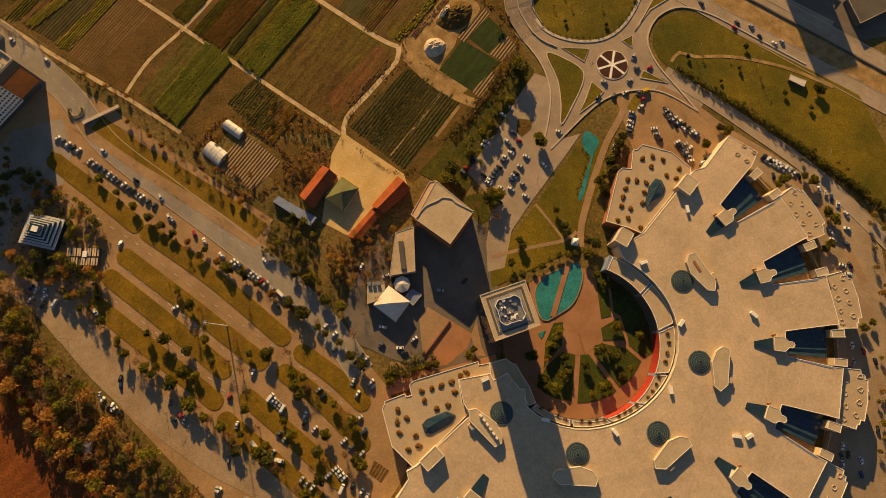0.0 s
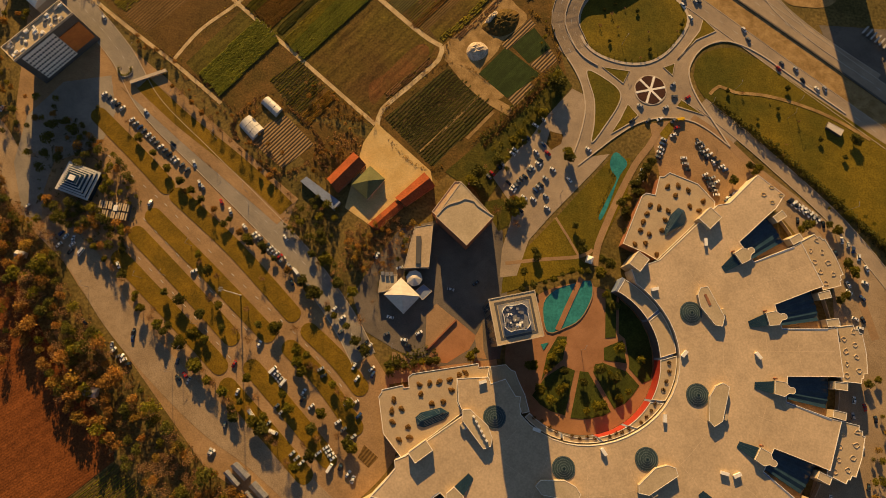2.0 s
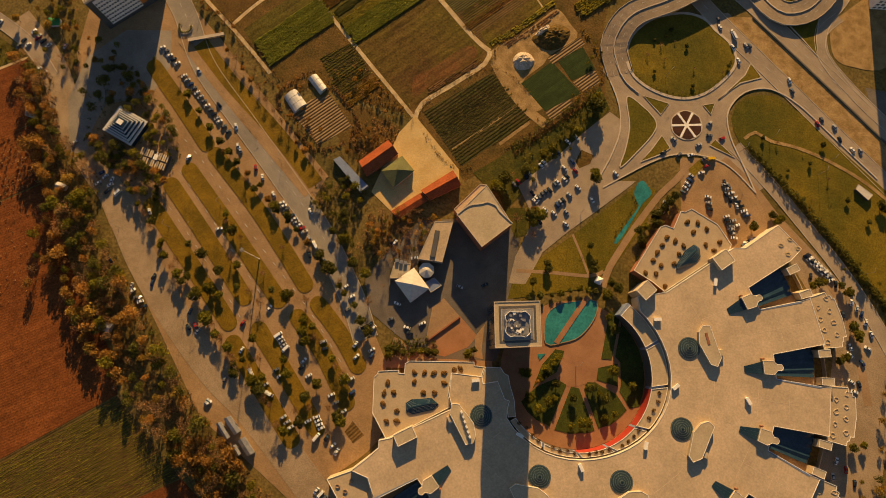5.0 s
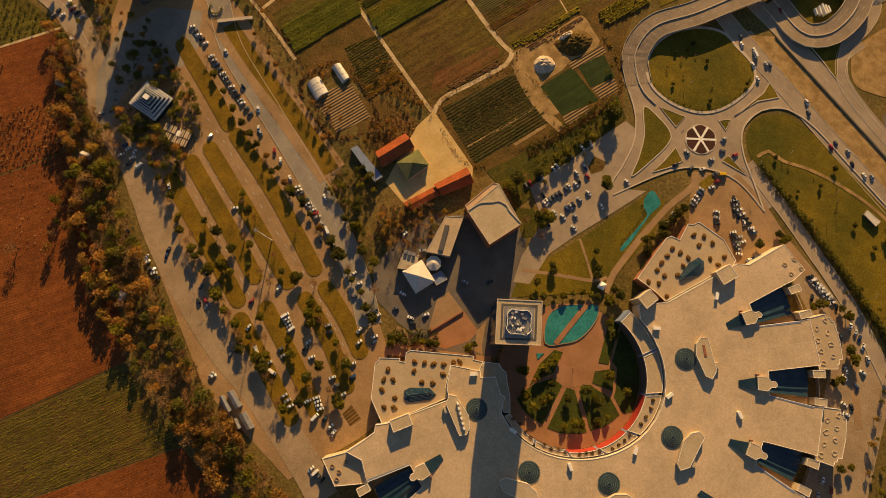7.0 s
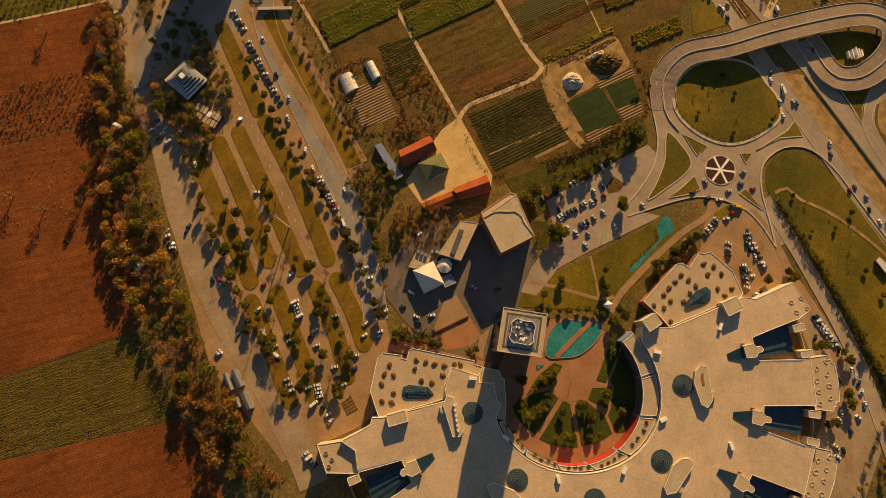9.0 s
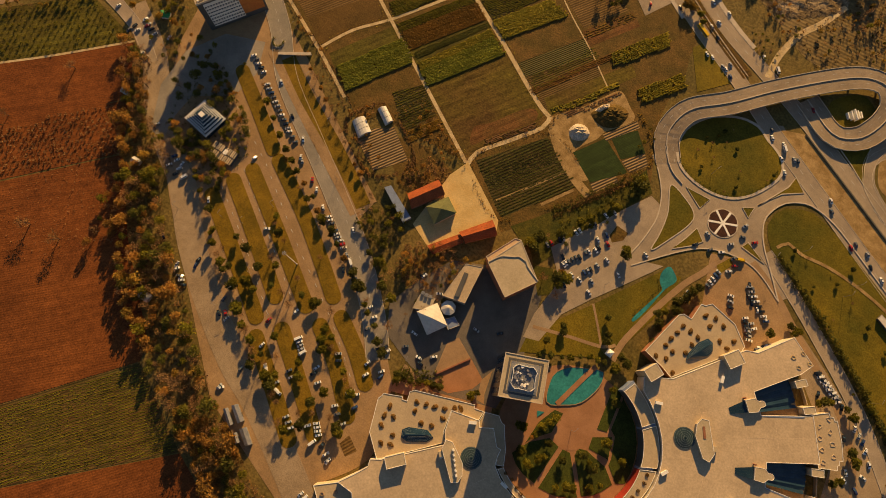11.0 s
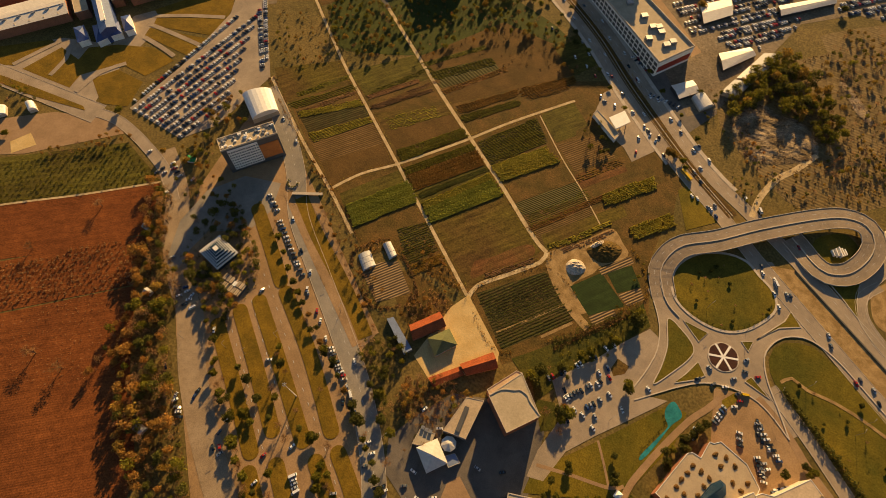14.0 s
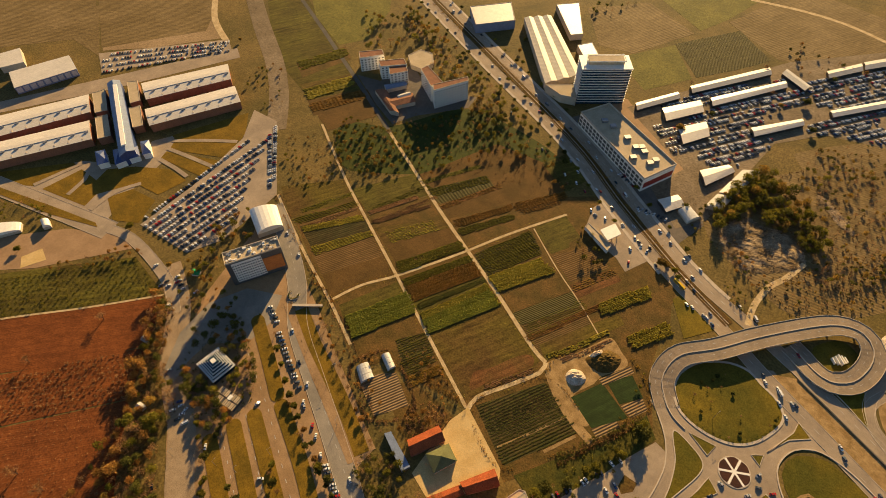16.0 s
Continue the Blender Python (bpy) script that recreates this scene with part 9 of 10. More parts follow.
wood([(109.0, 387.7), (176.2, 448.8), (193.6, 391.5), (137.1, 345.7), (108.4, 341.0)], 110, [T, T, Y, D], 2.5, 5.0, 41, 3.5, "scrub trees")
wood([(101.7, 559.1), (181.4, 586.2), (189.1, 463.8), (138.2, 514.7)], 90, [T, T, Y, G], 3.0, 6.5, 42, 4.0, "scrub trees")
trees_at([(-330.7, 555.9), (-289.9, 527.6), (-252.3, 501.6), (-217.6, 477.5), (-187.5, 459.5), (-159.2, 442.7), (-132.5, 426.8), (-107.4, 411.8), (-158.8, 470.6), (-131.6, 453.5), (-187.8, 488.8), (-218.8, 508.1)], [D, G], 4.0, 6.0, 43, "highway trees")
trees_at([(-233.3, 567.7), (-219.7, 547.5), (-238.4, 594.2), (30.3, 327.4), (26.2, 333.2), (13.6, 334.8), (18.6, 334.3), (-548.7, 414.0), (-347.0, 118.3), (-477.9, 62.7), (-413.3, 131.5)], [G, Y], 5.0, 8.0, 44, "street trees")
wood([(-477.6, 344.4), (-490.0, 376.5), (-476.9, 411.8), (-392.5, 333.9), (-426.1, 325.8)], 22, [T, A, G], 3.0, 6.0, 45, 5.0, "far grove")
wood([(-549.8, 92.5), (-525.1, 111.3), (-474.5, 111.5), (-481.9, 99.0), (-525.8, 77.2)], 24, [D, T, G], 3.0, 6.0, 46, 3.0, "avenue trees")
wood([(-439.4, 63.7), (-392.6, 120.5), (-373.6, 116.9), (-425.6, 64.8)], 20, [Y, T, A], 4.0, 6.0, 47, 4.0, "orchard edge trees")
trees_at([(-369.7, 0.1), (-301.3, -54.8), (-277.1, -52.8), (-353.1, 54.6)], [T], 9.0, 12.0, 48, "bare trees on the fields")
wood([(-179.0, 777.4), (-135.3, 766.2), (-191.3, 682.5), (-195.7, 713.8)], 10, [D, T], 6.0, 9.0, 49, 6.0, "far grove")
wood([(-189.0, 144.1), (-154.2, 131.2), (-105.5, 102.5), (-107.5, 76.4), (-126.2, 90.0)], 18, [T, A, T], 3.0, 5.0, 50, 3.0, "bare trees along the boulevard")
wood([(37.8, 767.7), (137.4, 727.0), (170.0, 759.2), (154.4, 717.7), (58.0, 687.3)], 30, [T, A, D], 4.0, 7.0, 51, 5.0, "trees of the market")


patch("grove_ground", [(-340.0, 350.0), (-290.0, 372.0), (-235.0, 438.0), (-160.0, 432.0), (-110.0, 412.0), (-88.0, 378.0), (-165.0, 380.0), (-205.0, 350.0), (-225.0, 325.0), (-262.0, 305.0), (-300.0, 296.0)], M["grass_green"], 0.025, "dark rough grass under the far grove", category="ground", smooth=12.0)
# ground colour paled here to stand for haze
patch("waste_ground", [(30.7, 420.6), (63.3, 483.1), (98.2, 522.1), (86.6, 540.9), (149.5, 596.4), (181.4, 586.2), (215.0, 470.0), (195.1, 394.6), (140.0, 345.0), (110.0, 340.0), (84.7, 355.3), (45.6, 381.9)], M["hazed_field"], 0.02, "brown waste ground under the scrub, paled for haze", category="ground", smooth=12.0)
# weedy margins of the farm tracks and of the plots
def bushes(name, pts, rot, dx, dy, r, material, label, seed, n=14, jitter=0.25, keep=0.92, h=0.0):
    rnd = random.Random(seed)
    cx, cy = sum(p[0] for p in pts) / len(pts), sum(p[1] for p in pts) / len(pts)
    m = pose(cx, cy, 0.05, 0, 0, rot)
    mi = m.inverted()
    loc = [tuple((mi @ Vector((x, y, 0)))[:2]) for x, y in pts]
    v, f = [], []
    y = min(p[1] for p in loc) + dy / 2
    while y < max(p[1] for p in loc):
        for a, b in spans(loc, y):
            x = a + dx / 2
            while x < b:
                if rnd.random() < keep:
                    shrub(v, f, x + rnd.uniform(-jitter, jitter) * dx, y + rnd.uniform(-jitter, jitter) * dy, h, r * rnd.uniform(0.6, 1.3), rnd, n)
                x += dx
        y += dy
    return tagged(link(name, mesh_of(name, v, f), M[material], at=m), label, "bushes", kind="stuff")


def margin(name, lines, off, r, material, label, seed, step=1.5, keep=0.75, n=9, closed=False):
    rnd = random.Random(seed)
    v, f = [], []
    for pts in lines:
        line = curve(pts, step, closed)
        for o in (off, -off):
            for q in sides(line, o, closed):
                if rnd.random() < keep and noise.noise((q.x * 0.05, q.y * 0.05, seed)) > -0.25:
                    shrub(v, f, q.x + rnd.gauss(0, 0.5), q.y + rnd.gauss(0, 0.5), 0.05, r * rnd.uniform(0.5, 1.4), rnd, n)
    return tagged(link(name, mesh_of(name, v, f), M[material]), label, "weeds", kind="stuff")


LANES = [[(-356.5, 337.0), (-282.6, 281.6), (-226.8, 244.5), (-173.5, 209.5), (-132.4, 182.1), (-66.3, 138.3)], [(-285.4, 362.3), (-229.4, 324.9), (-182.3, 293.5), (-138.3, 265.9), (-92.6, 237.2), (-47.9, 207.5)], [(-206.7, 163.2), (-194.3, 187.0), (-174.1, 210.5), (-153.7, 238.6), (-136.8, 263.2), (-113.6, 299.5), (-78.1, 348.2)]]
margin("weeds", LANES, 2.4, 0.5, "rust", "rusty dry weeds along the farm tracks", 201)
margin("weeds", LANES + [[(-32.7, 190.0), (-48.1, 169.3), (-63.3, 149.6)]], 3.0, 0.5, "maize_y", "yellow green weeds along the farm tracks", 202, 1.8, 0.5)
margin("weeds", [[(-326.0, 231.9), (-262.9, 192.4), (-206.2, 160.3), (-168.6, 137.1), (-120.0, 97.0)]], 2.2, 0.8, "twig", "brown brambles along the field's edge", 203, 1.3, 0.85, 12)
margin("weeds", [[(-157.0, 122.0), (-138.0, 150.0), (-122.0, 140.0), (-99.0, 119.5), (-120.0, 96.0)]], 0.5, 0.9, "twig", "brown brambles round the seed plot", 204, 1.1, 0.9, 14, True)
margin("weeds", [[(-63.0, 145.0), (-26.0, 188.5), (12.0, 164.0), (-25.0, 113.5)]], 0.4, 0.6, "rust", "rusty dry weeds round the vegetable plot", 205, 1.3, 0.85, 10, True)
margin("weeds", [[(-28.4, 195.0), (-26.9, 208.7), (-10.8, 219.3), (6.8, 233.0), (28.0, 232.0), (46.0, 206.0), (34.0, 186.0)]], 0.6, 0.8, "gold", "dry golden weeds round the seed beds", 206, 1.4, 0.8, 10)
bushes("scrub", [(-104.0, 119.0), (-96.0, 128.0), (-72.0, 130.0), (-68.0, 118.0), (-88.0, 100.0), (-101.0, 107.0)], 20, 2.6, 2.6, 1.1, "twig", "leafless brown brambles behind the shed", 207, 14, 0.5, 0.7)
bushes("scrub", [(-72.0, 66.0), (-49.0, 79.0), (-23.0, 74.0), (-26.0, 62.0), (-44.0, 44.0), (-66.0, 44.0)], 20, 2.6, 2.6, 1.2, "twig", "leafless brown brambles of the grove", 208, 14, 0.5, 0.75)
bushes("scrub", [(-116.0, 164.0), (-97.0, 154.0), (-72.0, 139.0), (-92.0, 134.0), (-110.0, 133.0)], 20, 2.8, 2.8, 1.0, "rust", "rusty brambles beside the leafy plot", 209, 12, 0.5, 0.6)

# trees between the flats and the highway, and in the trading yard
wood([(-412.7, 589.1), (-392.4, 588.3), (-278.4, 520.0), (-216.0, 485.0), (-177.9, 459.8), (-158.3, 439.2), (-199.2, 447.4), (-255.8, 484.6), (-297.5, 493.9), (-328.7, 516.5), (-389.5, 553.7)], 100, [G, G, T, Y, D], 5.0, 9.0, 90, 4.0, "highway trees")
wood([(-248.0, 475.3), (-226.6, 465.4), (-190.2, 444.4), (-165.8, 434.8), (-214.6, 406.2), (-235.3, 443.0)], 36, [G, T, Y, D], 5.0, 10.0, 91, 4.0, "highway trees")
wood([(-333.8, 326.7), (-296.7, 372.0), (-266.0, 396.2), (-259.4, 347.7), (-263.4, 323.7), (-304.7, 299.4)], 30, [G, T, Y], 5.0, 9.0, 92, 4.0, "far grove")
trees_at([(-23.1, 519.8), (-0.7, 560.6), (25.8, 576.1), (-35.0, 606.9), (32.3, 678.8), (104.4, 694.6), (83.3, 632.9), (96.4, 584.4), (60.0, 612.0), (48.0, 630.0)], [T, Y, D], 6.0, 9.0, 93, "trees of the market")
bushes_at = [(4.4, 135.1), (17.3, 154.6), (30.6, 173.2), (44.1, 192.2), (46.2, 190.6), (32.7, 171.6), (19.4, 153.0), (6.5, 133.5)]


# orchards and low scrub
bushes("orchard", [(-543.0, -15.8), (-466.6, 37.6), (-381.2, 109.3), (-332.5, 96.6), (-377.2, 54.6), (-428.1, 13.1), (-490.8, -42.3)], LROW, 5.0, 5.5, 1.4, "leaf_green", "young orchard trees in rows on a green meadow", 51, 18, 0.1, 0.97)
bushes("orchard", [(-434.7, -70.6), (-377.5, -19.0), (-303.2, 53.8), (-281.2, 19.6), (-344.0, -40.3), (-395.5, -90.5)], LROW, 4.2, 4.6, 1.45, "twig", "leafless young bushes in rows on brown soil", 52, 16, 0.1, 0.97)
bushes("orchard", [(-392.2, -92.1), (-339.3, -43.2), (-279.0, 16.8), (-249.9, -41.4), (-318.0, -112.9)], LROW, 4.5, 5.0, 0.7, "twig", "small withered bushes in rows on red brown soil", 53, 8)
bushes("scrub", [(-191.2, 153.7), (-158.2, 136.2), (-136.3, 149.5), (-115.7, 164.7), (-66.7, 140.2), (-80.1, 130.6), (-127.3, 135.6), (-146.6, 126.6)], ROWS, 3.0, 3.0, 0.8, "rust", "rusty brown scrub at the field's edge", 54, 10, 0.5, 0.7)
bushes("scrub", [(-335.2, 97.6), (-309.5, 92.0), (-284.1, 54.8), (-243.5, 30.2), (-239.0, 8.6), (-207.8, -17.6), (-174.5, -43.6), (-147.4, -65.8), (-119.7, -87.2), (-64.5, -114.3), (-41.8, -122.1), (-76.2, -136.6), (-137.5, -107.5), (-185.5, -81.1), (-230.0, -49.1), (-257.6, -7.6), (-297.1, 40.4)], 10, 3.4, 3.4, 1.3, "shrub", "brown undergrowth beneath the trees", 55, 12, 0.5, 0.85)
bushes("scrub", [(-110.8, 73.1), (-91.5, 84.9), (-79.5, 79.4), (-73.7, 70.6), (-79.0, 55.7), (-97.9, 51.8), (-109.5, 60.3)], 10, 3.4, 3.4, 1.2, "leaf_dark", "dark undergrowth beneath the grove", 56, 12, 0.5, 0.8)
bushes("scrub", [(30.7, 420.6), (63.3, 483.1), (98.2, 522.1), (146.6, 497.2), (190.1, 474.8), (195.1, 394.6), (118.9, 337.1), (84.7, 355.3), (45.6, 381.9)], 10, 6.0, 6.0, 1.5, "shrub", "dry brown scrub on the waste ground", 57, 10, 0.5, 0.8)
bushes("scrub", [(-378.3, 302.5), (-288.3, 399.4), (-110.0, 419.1), (-86.3, 377.3), (-222.4, 324.4), (-282.6, 279.8), (-324.8, 237.0)], 10, 7.0, 7.0, 1.2, "shrub", "dry brown scrub between the far trees", 58, 10, 0.5, 0.5)
bushes("hedge", bushes_at, 55, 1.6, 1.2, 1.1, "shrub", "dry brown hedge bank between the field and the lawn", 94, 14, 0.4, 0.95)
bushes("hedge", [(148.0, 185.8), (149.8, 190.0), (190.1, 165.4), (228.3, 137.0), (275.3, 97.9), (272.9, 93.1), (226.2, 131.4), (188.0, 159.5)], 45, 1.8, 1.8, 1.5, "leaf_dark", "dark hedge along the narrow road", 59, 14, 0.4, 0.9)
bushes("hedge", [(150.0, 186.2), (190.0, 164.0), (228.0, 136.0), (274.5, 97.0), (273.5, 94.5), (226.6, 132.5), (188.4, 160.8), (148.8, 187.4)], 45, 1.9, 1.9, 1.4, "leaf_dark", "tall upper growth of the hedge along the narrow road", 95, 14, 0.4, 0.85, 1.7)
bushes("scrub", [(-279.4, 114.0), (-257.5, 110.8), (-208.6, 77.2), (-201.8, 64.9), (-206.3, 47.3), (-206.1, 33.6), (-220.8, 29.9), (-246.7, 43.0), (-266.5, 39.2)], 10, 3.2, 3.2, 1.1, "leaf_dark", "dark shrubs round the pavilion", 60, 12, 0.5, 0.5)
bushes("planting", [(-387.2, 620.7), (-242.1, 539.9), (-105.1, 452.1), (-32.1, 390.3), (30.8, 337.1), (80.2, 306.9), (78.7, 302.4), (27.6, 331.8), (-37.5, 382.1), (-108.4, 441.9), (-246.4, 530.5), (-393.9, 616.8)], 30, 2.2, 2.2, 0.9, "gold", "golden brown planting along the middle of the highway", 61, 8, 0.5, 0.85)

wood([(86.6, 540.9), (149.5, 596.4), (171.1, 479.4), (144.8, 470.9), (108.4, 503.4)], 50, [T, Y, T, D], 3.0, 6.0, 63, 4.0, "scrub trees")
wood([(124.9, 395.5), (177.0, 447.3), (185.8, 399.7), (140.9, 366.3)], 70, [T, D, T, D], 2.5, 5.0, 64, 4.0, "scrub trees")

trees_at([(-200.8, 17.4), (-204.9, 32.2), (-176.3, -1.1), (-145.8, -27.9), (-134.7, -36.2), (-165.6, -8.5), (-117.8, -49.2), (-190.1, 7.0), (-155.6, -18.3), (-130.9, -36.9)], [D, G, T, D], 4.5, 7.0, 160, "boulevard trees")
trees_at([(-176.5, 74.8), (-166.4, 69.1), (-155.4, 66.2), (-144.5, 61.3), (-136.1, 54.1), (-127.5, 48.7), (-118.8, 44.4), (-111.5, 41.3), (-101.9, 35.5), (-91.7, 29.3), (-83.7, 24.3), (-72.9, 16.3)], [D, G, A], 3.0, 4.6, 161, "boulevard trees")
trees_at([(-60.2, 28.3), (-70.0, 32.5), (-82.8, 24.4), (-79.7, 45.3), (-52.1, 12.1), (-89.4, 1.4), (-100.7, 1.0), (-115.6, 27.9)], [G, D, T], 5.0, 8.0, 70, "boulevard trees")
bushes("hedge", [(1.8, 138.9), (13.1, 157.2), (29.7, 178.2), (45.4, 196.9), (47.9, 193.4), (32.2, 174.9), (15.7, 153.5), (4.8, 135.4)], 52, 1.7, 1.7, 1.2, "leaf_dark", "tangled dark hedge along the vegetable field", 150, 14, 0.45, 0.8)
bushes("scrub", [(7.2, 133.4), (19.0, 152.3), (33.3, 174.0), (40.4, 171.3), (32.7, 153.7), (24.3, 138.5), (13.9, 123.5)], 52, 3.2, 3.2, 1.3, "leaf_green", "loose green bushes beside the car park", 151, 14, 0.5, 0.4)
bushes("shrub_row", [(87.0, 132.4), (91.3, 126.7), (87.1, 114.2), (82.7, 100.2), (81.3, 100.8), (85.6, 115.2), (89.8, 126.5), (86.0, 131.9)], 60, 2.0, 1.6, 0.8, "leaf_dark", "small dark shrubs along the basin", 152, 14, 0.15, 0.95)
trees_at([(35.8, 162.8), (24.0, 139.2), (28.1, 144.4), (15.6, 126.3), (4.6, 116.2), (40.4, 161.2)], [D, G, D], 5.0, 7.5, 153, "car park trees")
trees_at([(46.9, 181.5)], [D], 10.0, 11.0, 154, "car park trees")
trees_at([(29.2, 101.4), (19.9, 92.5), (32.6, 86.4)], [A, T, A], 5.0, 7.0, 155, "car park trees")
bushes("hedge", [(-31.8, -6.8), (-7.0, 4.4), (-1.4, -4.4), (-29.3, -16.1)], 0, 2.4, 2.4, 1.8, "leaf_dark", "dense dark bushes before the great building", 71, 16, 0.4, 0.9)

wood([(91.8, 509.8), (156.7, 557.3), (182.6, 417.1), (147.3, 376.5), (125.8, 382.8), (135.3, 429.1), (116.6, 469.0)], 90, [T, Y, T, G], 4.0, 8.0, 80, 4.0, "scrub trees")
wood([(-4.7, 411.4), (33.9, 426.9), (36.9, 387.5), (33.6, 353.9), (33.7, 374.9)], 14, [D, G, T], 4.0, 7.0, 81, 3.0, "street trees")
wood([(64.9, 346.0), (90.2, 338.8), (91.9, 318.2), (66.3, 327.5)], 20, [T, D, G], 2.0, 4.0, 82, 3.0, "scrub trees")

# ---------- cars ----------
BO = 128.0     # heading across the boulevard's edge
car_row(*[(-245.4, 131.3), (-231.0, 123.7)], 5, 78, 1)
car_row(*[(-222.9, 116.7), (-189.7, 95.3)], 11, 78, 2)
car_row(*[(-187.4, 93.9), (-179.1, 89.3)], 3, 78, 3)
cars_at([(-175.5, 94.1), (-169.1, 81.6), (-166.8, 79.8), (-152.4, 71.6), (-145.7, 67.1), (-134.5, 58.5)], BO, 4, 12)
car_row(*[(-127.6, 54.8), (-123.2, 51.8)], 3, 78, 5)
car_row(*[(-118.1, 48.8), (-106.6, 41.8)], 6, 78, 6)
cars_at([(-101.6, 38.4), (-107.7, 55.6), (-97.0, 35.8), (-98.1, 28.6), (-90.4, 29.1), (-86.8, 27.2), (-83.7, 26.2)], BO, 7, 12)
cars_at([(-69.3, 16.5), (-63.3, 12.3), (-62.8, 3.7), (-46.6, -0.3), (-49.5, -3.2), (-43.9, -1.8)], 60, 8, 15)
cars_at([(-192.3, 104.7), (-215.0, 123.6), (-260.7, 185.3), (-285.5, 199.0)], 143, 9, 10)
# west road and the parking park
cars_at([(-246.6, 36.5), (-243.3, 34.9), (-237.9, 30.6), (-231.2, 27.0)], 55, 10, 10)
cars_at([(-216.9, -14.7), (-185.6, -19.8), (-197.0, -25.5), (-149.3, -35.6), (-152.9, -37.8), (-119.3, -59.7), (-206.2, 22.4)], 120, 11, 30)
car_row(*[(-191.0, -31.0), (-184.6, -34.7)], 3, 60, 12)
cars_at([(-123.2, -75.8), (-109.6, -10.9), (-121.9, -24.9), (-196.9, 64.3)], 60, 13, 20)
cars_at([(-159.1, 26.1)], 30, 14)
car_row(*[(-98.3, -24.5), (-90.9, -31.0)], 5, 100, 15, vans=0.5)
car_row(*[(-70.4, -19.5), (-67.9, -23.2)], 2, 90, 16, vans=1.0)
car_row(*[(-91.8, -44.8), (-88.1, -47.2)], 2, 90, 17, vans=1.0)
cars_at([(-105.6, -50.9), (-90.4, -59.2)], 150, 18, 20, 0.5)
cars_at([(-77.6, -34.2), (-77.4, -38.3), (-71.6, -41.6), (-50.9, -14.9), (-47.9, -21.6)], 60, 19, 15)
cars_at([(-40.3, -14.7), (-39.2, -17.9), (-46.3, -35.1), (-43.0, -42.3), (-44.0, -54.6)], 60, 20, 20)
car_row(*[(-54.4, -47.8), (-50.3, -51.4)], 2, 85, 21)
car_row(*[(-58.4, -62.8), (-53.3, -67.9)], 4, 85, 22)
car_row(*[(-77.2, -69.2), (-70.9, -73.3)], 3, 85, 23)
cars_at([(-48.0, -72.0), (-43.1, -74.9), (-39.7, -77.8), (-54.3, -73.6)], 70, 24, 15, 0.4)
cars_at([(-48.4, -71.8), (-40.1, -77.3), (-62.4, -66.7), (-51.5, -36.0), (-124.6, -75.5)], 65, 25, 20)
car_row(*[(-43.5, -101.9), (-34.7, -105.2)], 4, 90, 26)
# forecourt
cars_at([(-35.3, 6.9), (-24.2, 5.1), (-21.4, 2.2), (-16.0, 10.6), (13.4, 45.6)], 20, 27, 40)
cars_at([(-49.2, 53.3)], 70, 28)
# north car park
# around the great building
cars_at([(36.7, 153.6), (41.0, 158.5), (33.0, 144.3), (31.1, 141.8), (24.6, 132.2), (26.0, 134.9), (18.7, 124.6), (17.3, 121.9), (13.6, 117.0), (11.7, 114.5), (43.3, 141.4), (39.5, 135.5), (42.4, 130.8), (41.8, 128.0), (24.6, 112.4), (27.6, 107.8), (28.4, 109.8), (29.7, 111.6), (31.2, 113.9), (32.7, 116.2), (34.4, 118.1), (36.6, 122.9), (38.2, 124.8), (51.4, 125.7), (47.5, 119.1), (45.0, 114.3), (43.7, 112.5), (42.1, 110.2), (35.6, 104.5), (41.6, 104.1), (49.1, 107.3), (50.8, 99.8), (34.5, 95.8), (62.5, 120.4), (72.4, 142.6)], -33, 32, 9)
car("red_car", 46.8, 136.0, -33, 0.17)
car_row(*[(117.2, 144.4), (119.6, 156.8)], 5, 75, 34)
cars_at([(127.3, 166.4), (125.2, 160.9), (124.6, 170.7)], 40, 35, 20)
car_row(*[(141.5, 158.1), (160.0, 142.3)], 8, 75, 36)
car_row(*[(133.2, 146.3), (136.0, 138.7)], 3, 75, 37)
car_row(*[(148.8, 135.2), (155.3, 125.1)], 5, 70, 38)
car_row(*[(163.0, 123.0), (173.7, 132.3)], 6, 85, 39)
car_row(*[(202.4, 128.4), (219.0, 119.4)], 9, 75, 40, 0.07)
cars_at([(206.6, 116.1), (222.6, 116.1), (230.4, 99.0), (234.2, 107.8), (238.1, 105.3), (241.4, 102.8), (244.8, 98.5), (233.1, 114.5)], 100, 41, 20, 0.08, 0.07)
cars_at([(249.6, 92.1), (248.9, 83.1), (238.8, 80.4), (239.3, 75.7), (247.4, 73.4), (243.4, 60.0), (246.2, 54.8), (247.9, 60.1)], 150, 42, 30, 0.08, 0.07)
cars_at([(243.4, 11.8), (243.0, 2.5), (241.1, -2.4), (249.7, 8.6), (248.6, -13.5), (231.0, -45.3), (229.7, -50.9), (233.7, -49.9), (240.8, -52.8), (229.9, -54.6), (239.9, -60.5), (256.0, 2.8), (252.4, -35.6)], 95, 43, 15, 0.08, 0.07)
car("yellow", 129.1, 172.2, 20.0, 0.1, True)
car_row(*[(107.5, 127.3), (108.4, 133.9)], 3, 85, 45)
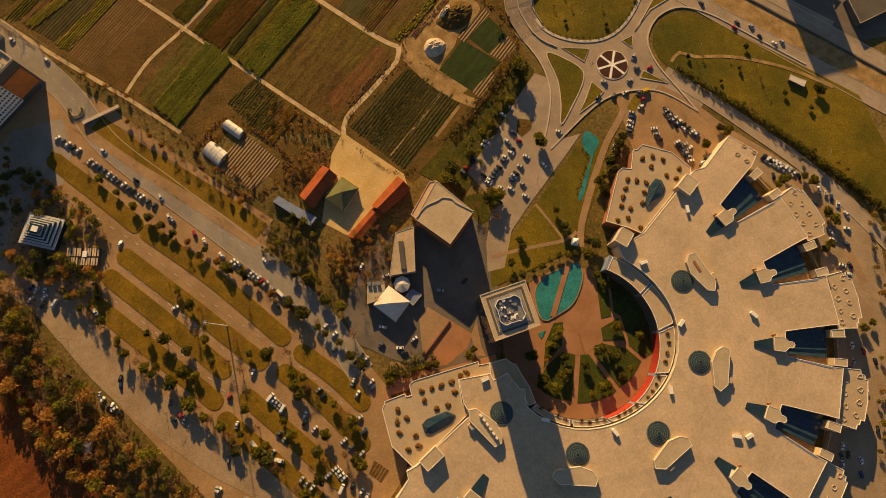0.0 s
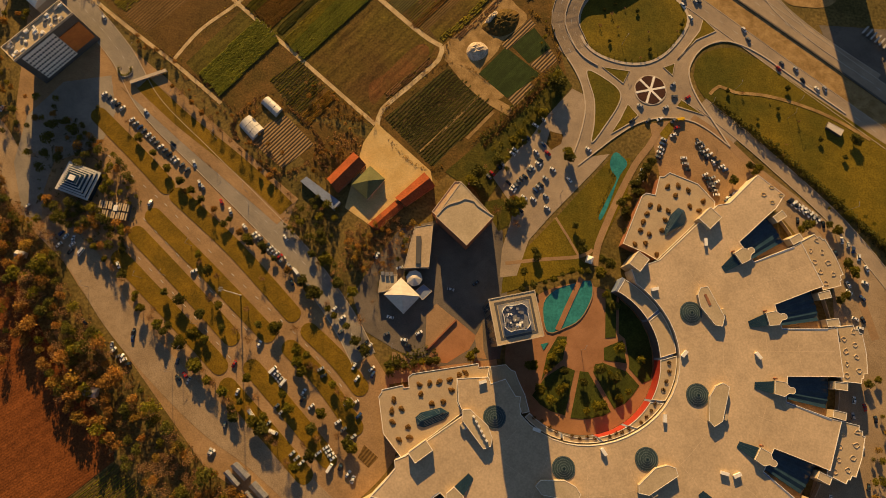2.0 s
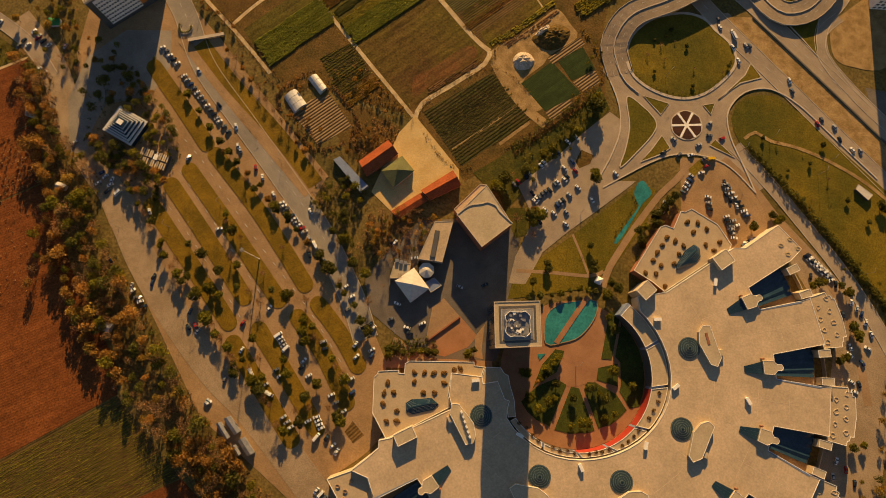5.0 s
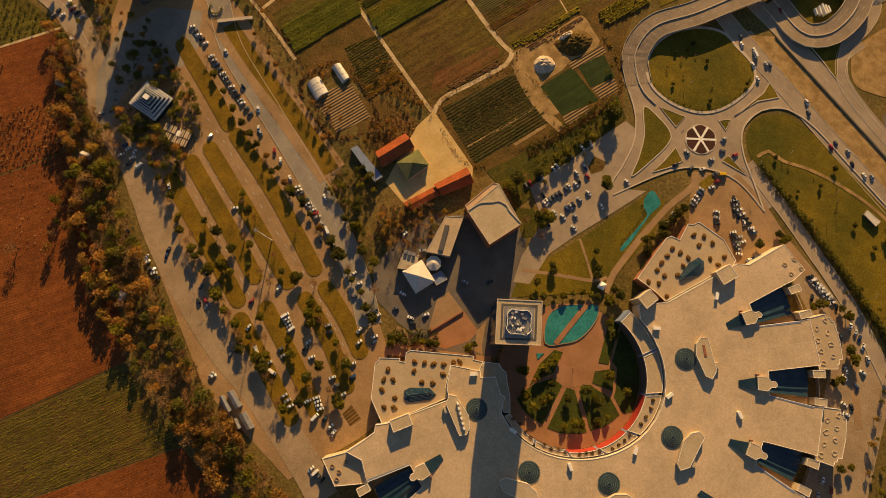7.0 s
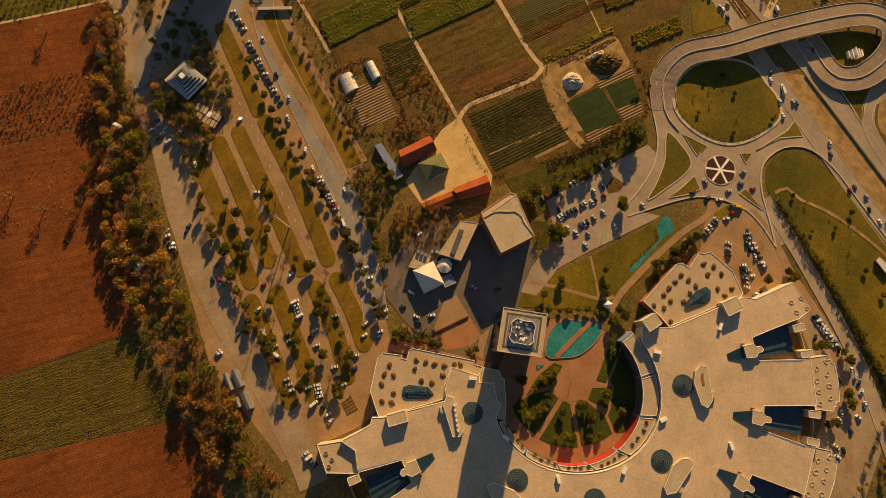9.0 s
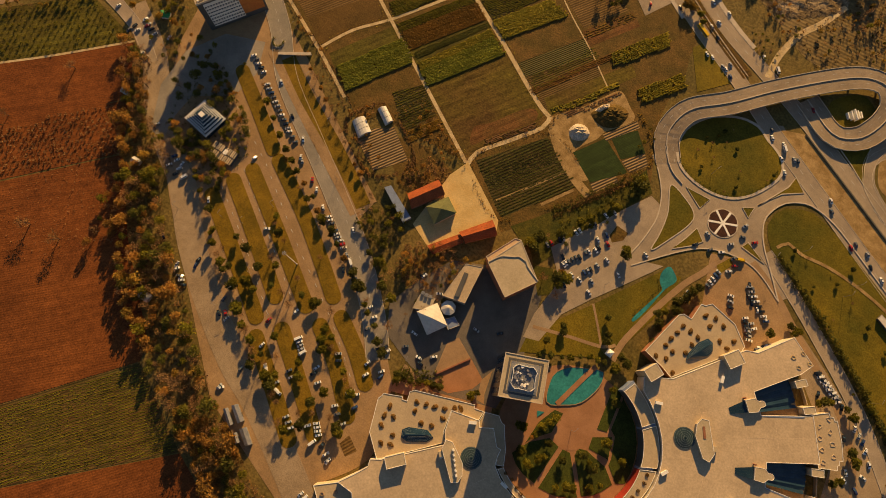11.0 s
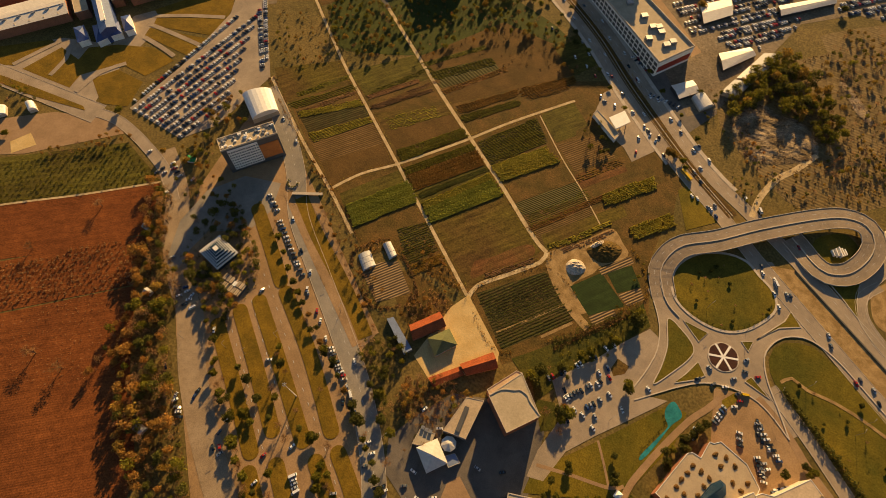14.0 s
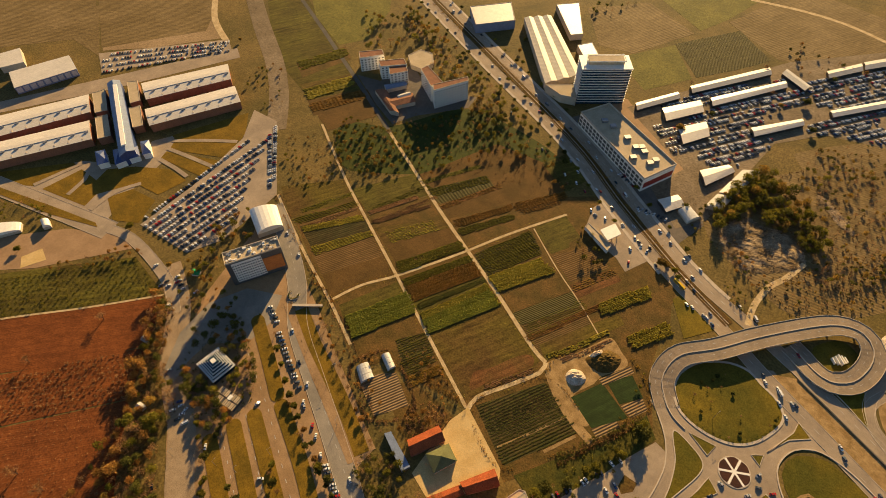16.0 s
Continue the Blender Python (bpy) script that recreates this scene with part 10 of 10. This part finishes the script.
# traffic
cars_at([(112.7, 267.1), (123.5, 263.7), (132.6, 259.3), (124.6, 255.0), (166.3, 243.2), (169.4, 236.5), (190.4, 218.3), (192.4, 222.1), (201.7, 219.6), (206.5, 212.1), (215.9, 207.6), (221.0, 208.5)], 128, 46, 6, 0.15, 0.12)
cars_at([(102.4, 177.8), (115.8, 170.6), (98.2, 166.6), (108.3, 168.3), (119.0, 179.2), (124.1, 187.8), (122.3, 196.1), (132.6, 188.4)], 30, 47, 60, 0.1, 0.09)
cars_at([(129.8, 302.4)] + [(110.2, 272.2), (122.0, 266.2), (135.0, 259.9), (130.4, 246.6), (44.5, 305.5), (59.1, 301.6), (49.1, 305.1), (66.9, 297.1)], 128, 48, 6, 0.1, 0.12)
cars_at([(-100.2, 396.2), (-74.7, 384.1), (-86.1, 390.8), (-135.0, 419.3), (-189.4, 457.2), (0.4, 347.8), (10.4, 332.1), (-40.9, 399.6), (33.0, 321.4), (82.4, 324.7), (32.8, 356.0)], 128, 49, 5, 0.1, 0.16)
cars_at([(-339.2, 100.6), (-318.1, 89.8), (-272.6, 49.8), (-308.8, 111.0), (-333.5, 104.0), (-337.8, 106.0)], 70, 50, 20)
cars_at([(-359.5, 113.5), (-313.5, 88.5), (-325.3, 109.5), (-329.6, 110.4), (-320.1, 107.9)], 60, 51, 20)
car_row(*[(-334.1, 114.5), (-320.1, 107.9)], 4, 90, 52)

car_row(*[(201.2, 128.5), (219.3, 117.9)], 8, 80, 63, 0.07)
car_row(*[(162.1, 121.0), (173.9, 132.1)], 6, 85, 64)
cars_at([(141.1, 159.1), (144.4, 157.2), (143.6, 151.9), (147.1, 148.9), (152.0, 146.4), (159.1, 143.4)], 120, 65, 10)
cars_at([(147.4, 137.3), (152.1, 135.9), (151.0, 131.7), (155.1, 133.6), (152.8, 128.3)], 40, 66, 10)
cars_at([(-245.9, 29.2), (-237.9, 26.1), (-238.2, 34.2), (-195.2, -28.0), (-189.0, -31.3), (-186.3, -15.6), (-155.7, -28.6), (-146.4, -38.4), (-116.3, -40.3), (-94.7, -55.0)], 70, 67, 25)
cars_at([(-50.4, 53.4), (-34.2, 47.9), (-25.5, 28.9), (-34.8, 17.1), (-1.1, 39.6)], 30, 68, 40)

cars_at([(-60.4, 364.1), (-55.3, 361.0), (-29.0, 361.8), (-45.5, 360.8), (-14.7, 352.2), (-7.1, 346.0), (-0.8, 342.8), (-14.2, 338.2), (-10.5, 323.1)], 128, 70, 40)
cars_at([(-103.1, 417.6), (-90.9, 406.1), (-66.1, 392.1), (45.8, 322.6), (37.9, 328.9), (61.7, 300.9), (63.2, 306.1)], 128, 71, 6, 0.1, 0.12)
cars_at([(-63.2, 424.5), (-49.2, 424.5), (-23.1, 386.5), (44.8, 346.3), (95.3, 319.4), (14.4, 362.6)], 128, 72, 6, 0.1, 0.12)
car_row(*[(-54.5, 423.8), (-37.2, 415.2)], 5, 80, 73, 0.06)
car_row(*[(-24.1, 389.0), (2.4, 388.2)], 8, 80, 74, 0.06)

# traffic and street trees of the far highway
rnd = random.Random(120)
for line, offs, back_to in ((hw1, (-2.9, 2.9), 180), (hw2, (-2.6, 2.6), 0)):
    far = [k for k in range(1, len(line) - 1) if line[k].y > 330]
    for k in far[::2]:
        d = line[k + 1] - line[k]
        w = line[k] + d * rnd.random()
        side = Vector((-d.y, d.x, 0)).normalized() * rnd.choice(offs)
        car(rnd.choice(CAR_MIX), w.x + side.x, w.y + side.y, math.degrees(math.atan2(d.y, d.x)) + back_to + rnd.uniform(-3, 3), 0.12, rnd.random() < 0.1)
walk_trees = []
for line, off in ((hw1, -11.0), (hw2, 11.5)):
    walk_trees += [(v.x + rnd.uniform(-1, 1), v.y + rnd.uniform(-1, 1)) for v in sides(line, off)[1:-1:2] if v.y > 350]
trees_at(walk_trees, [D, G, G], 3.5, 5.5, 121, "highway trees")
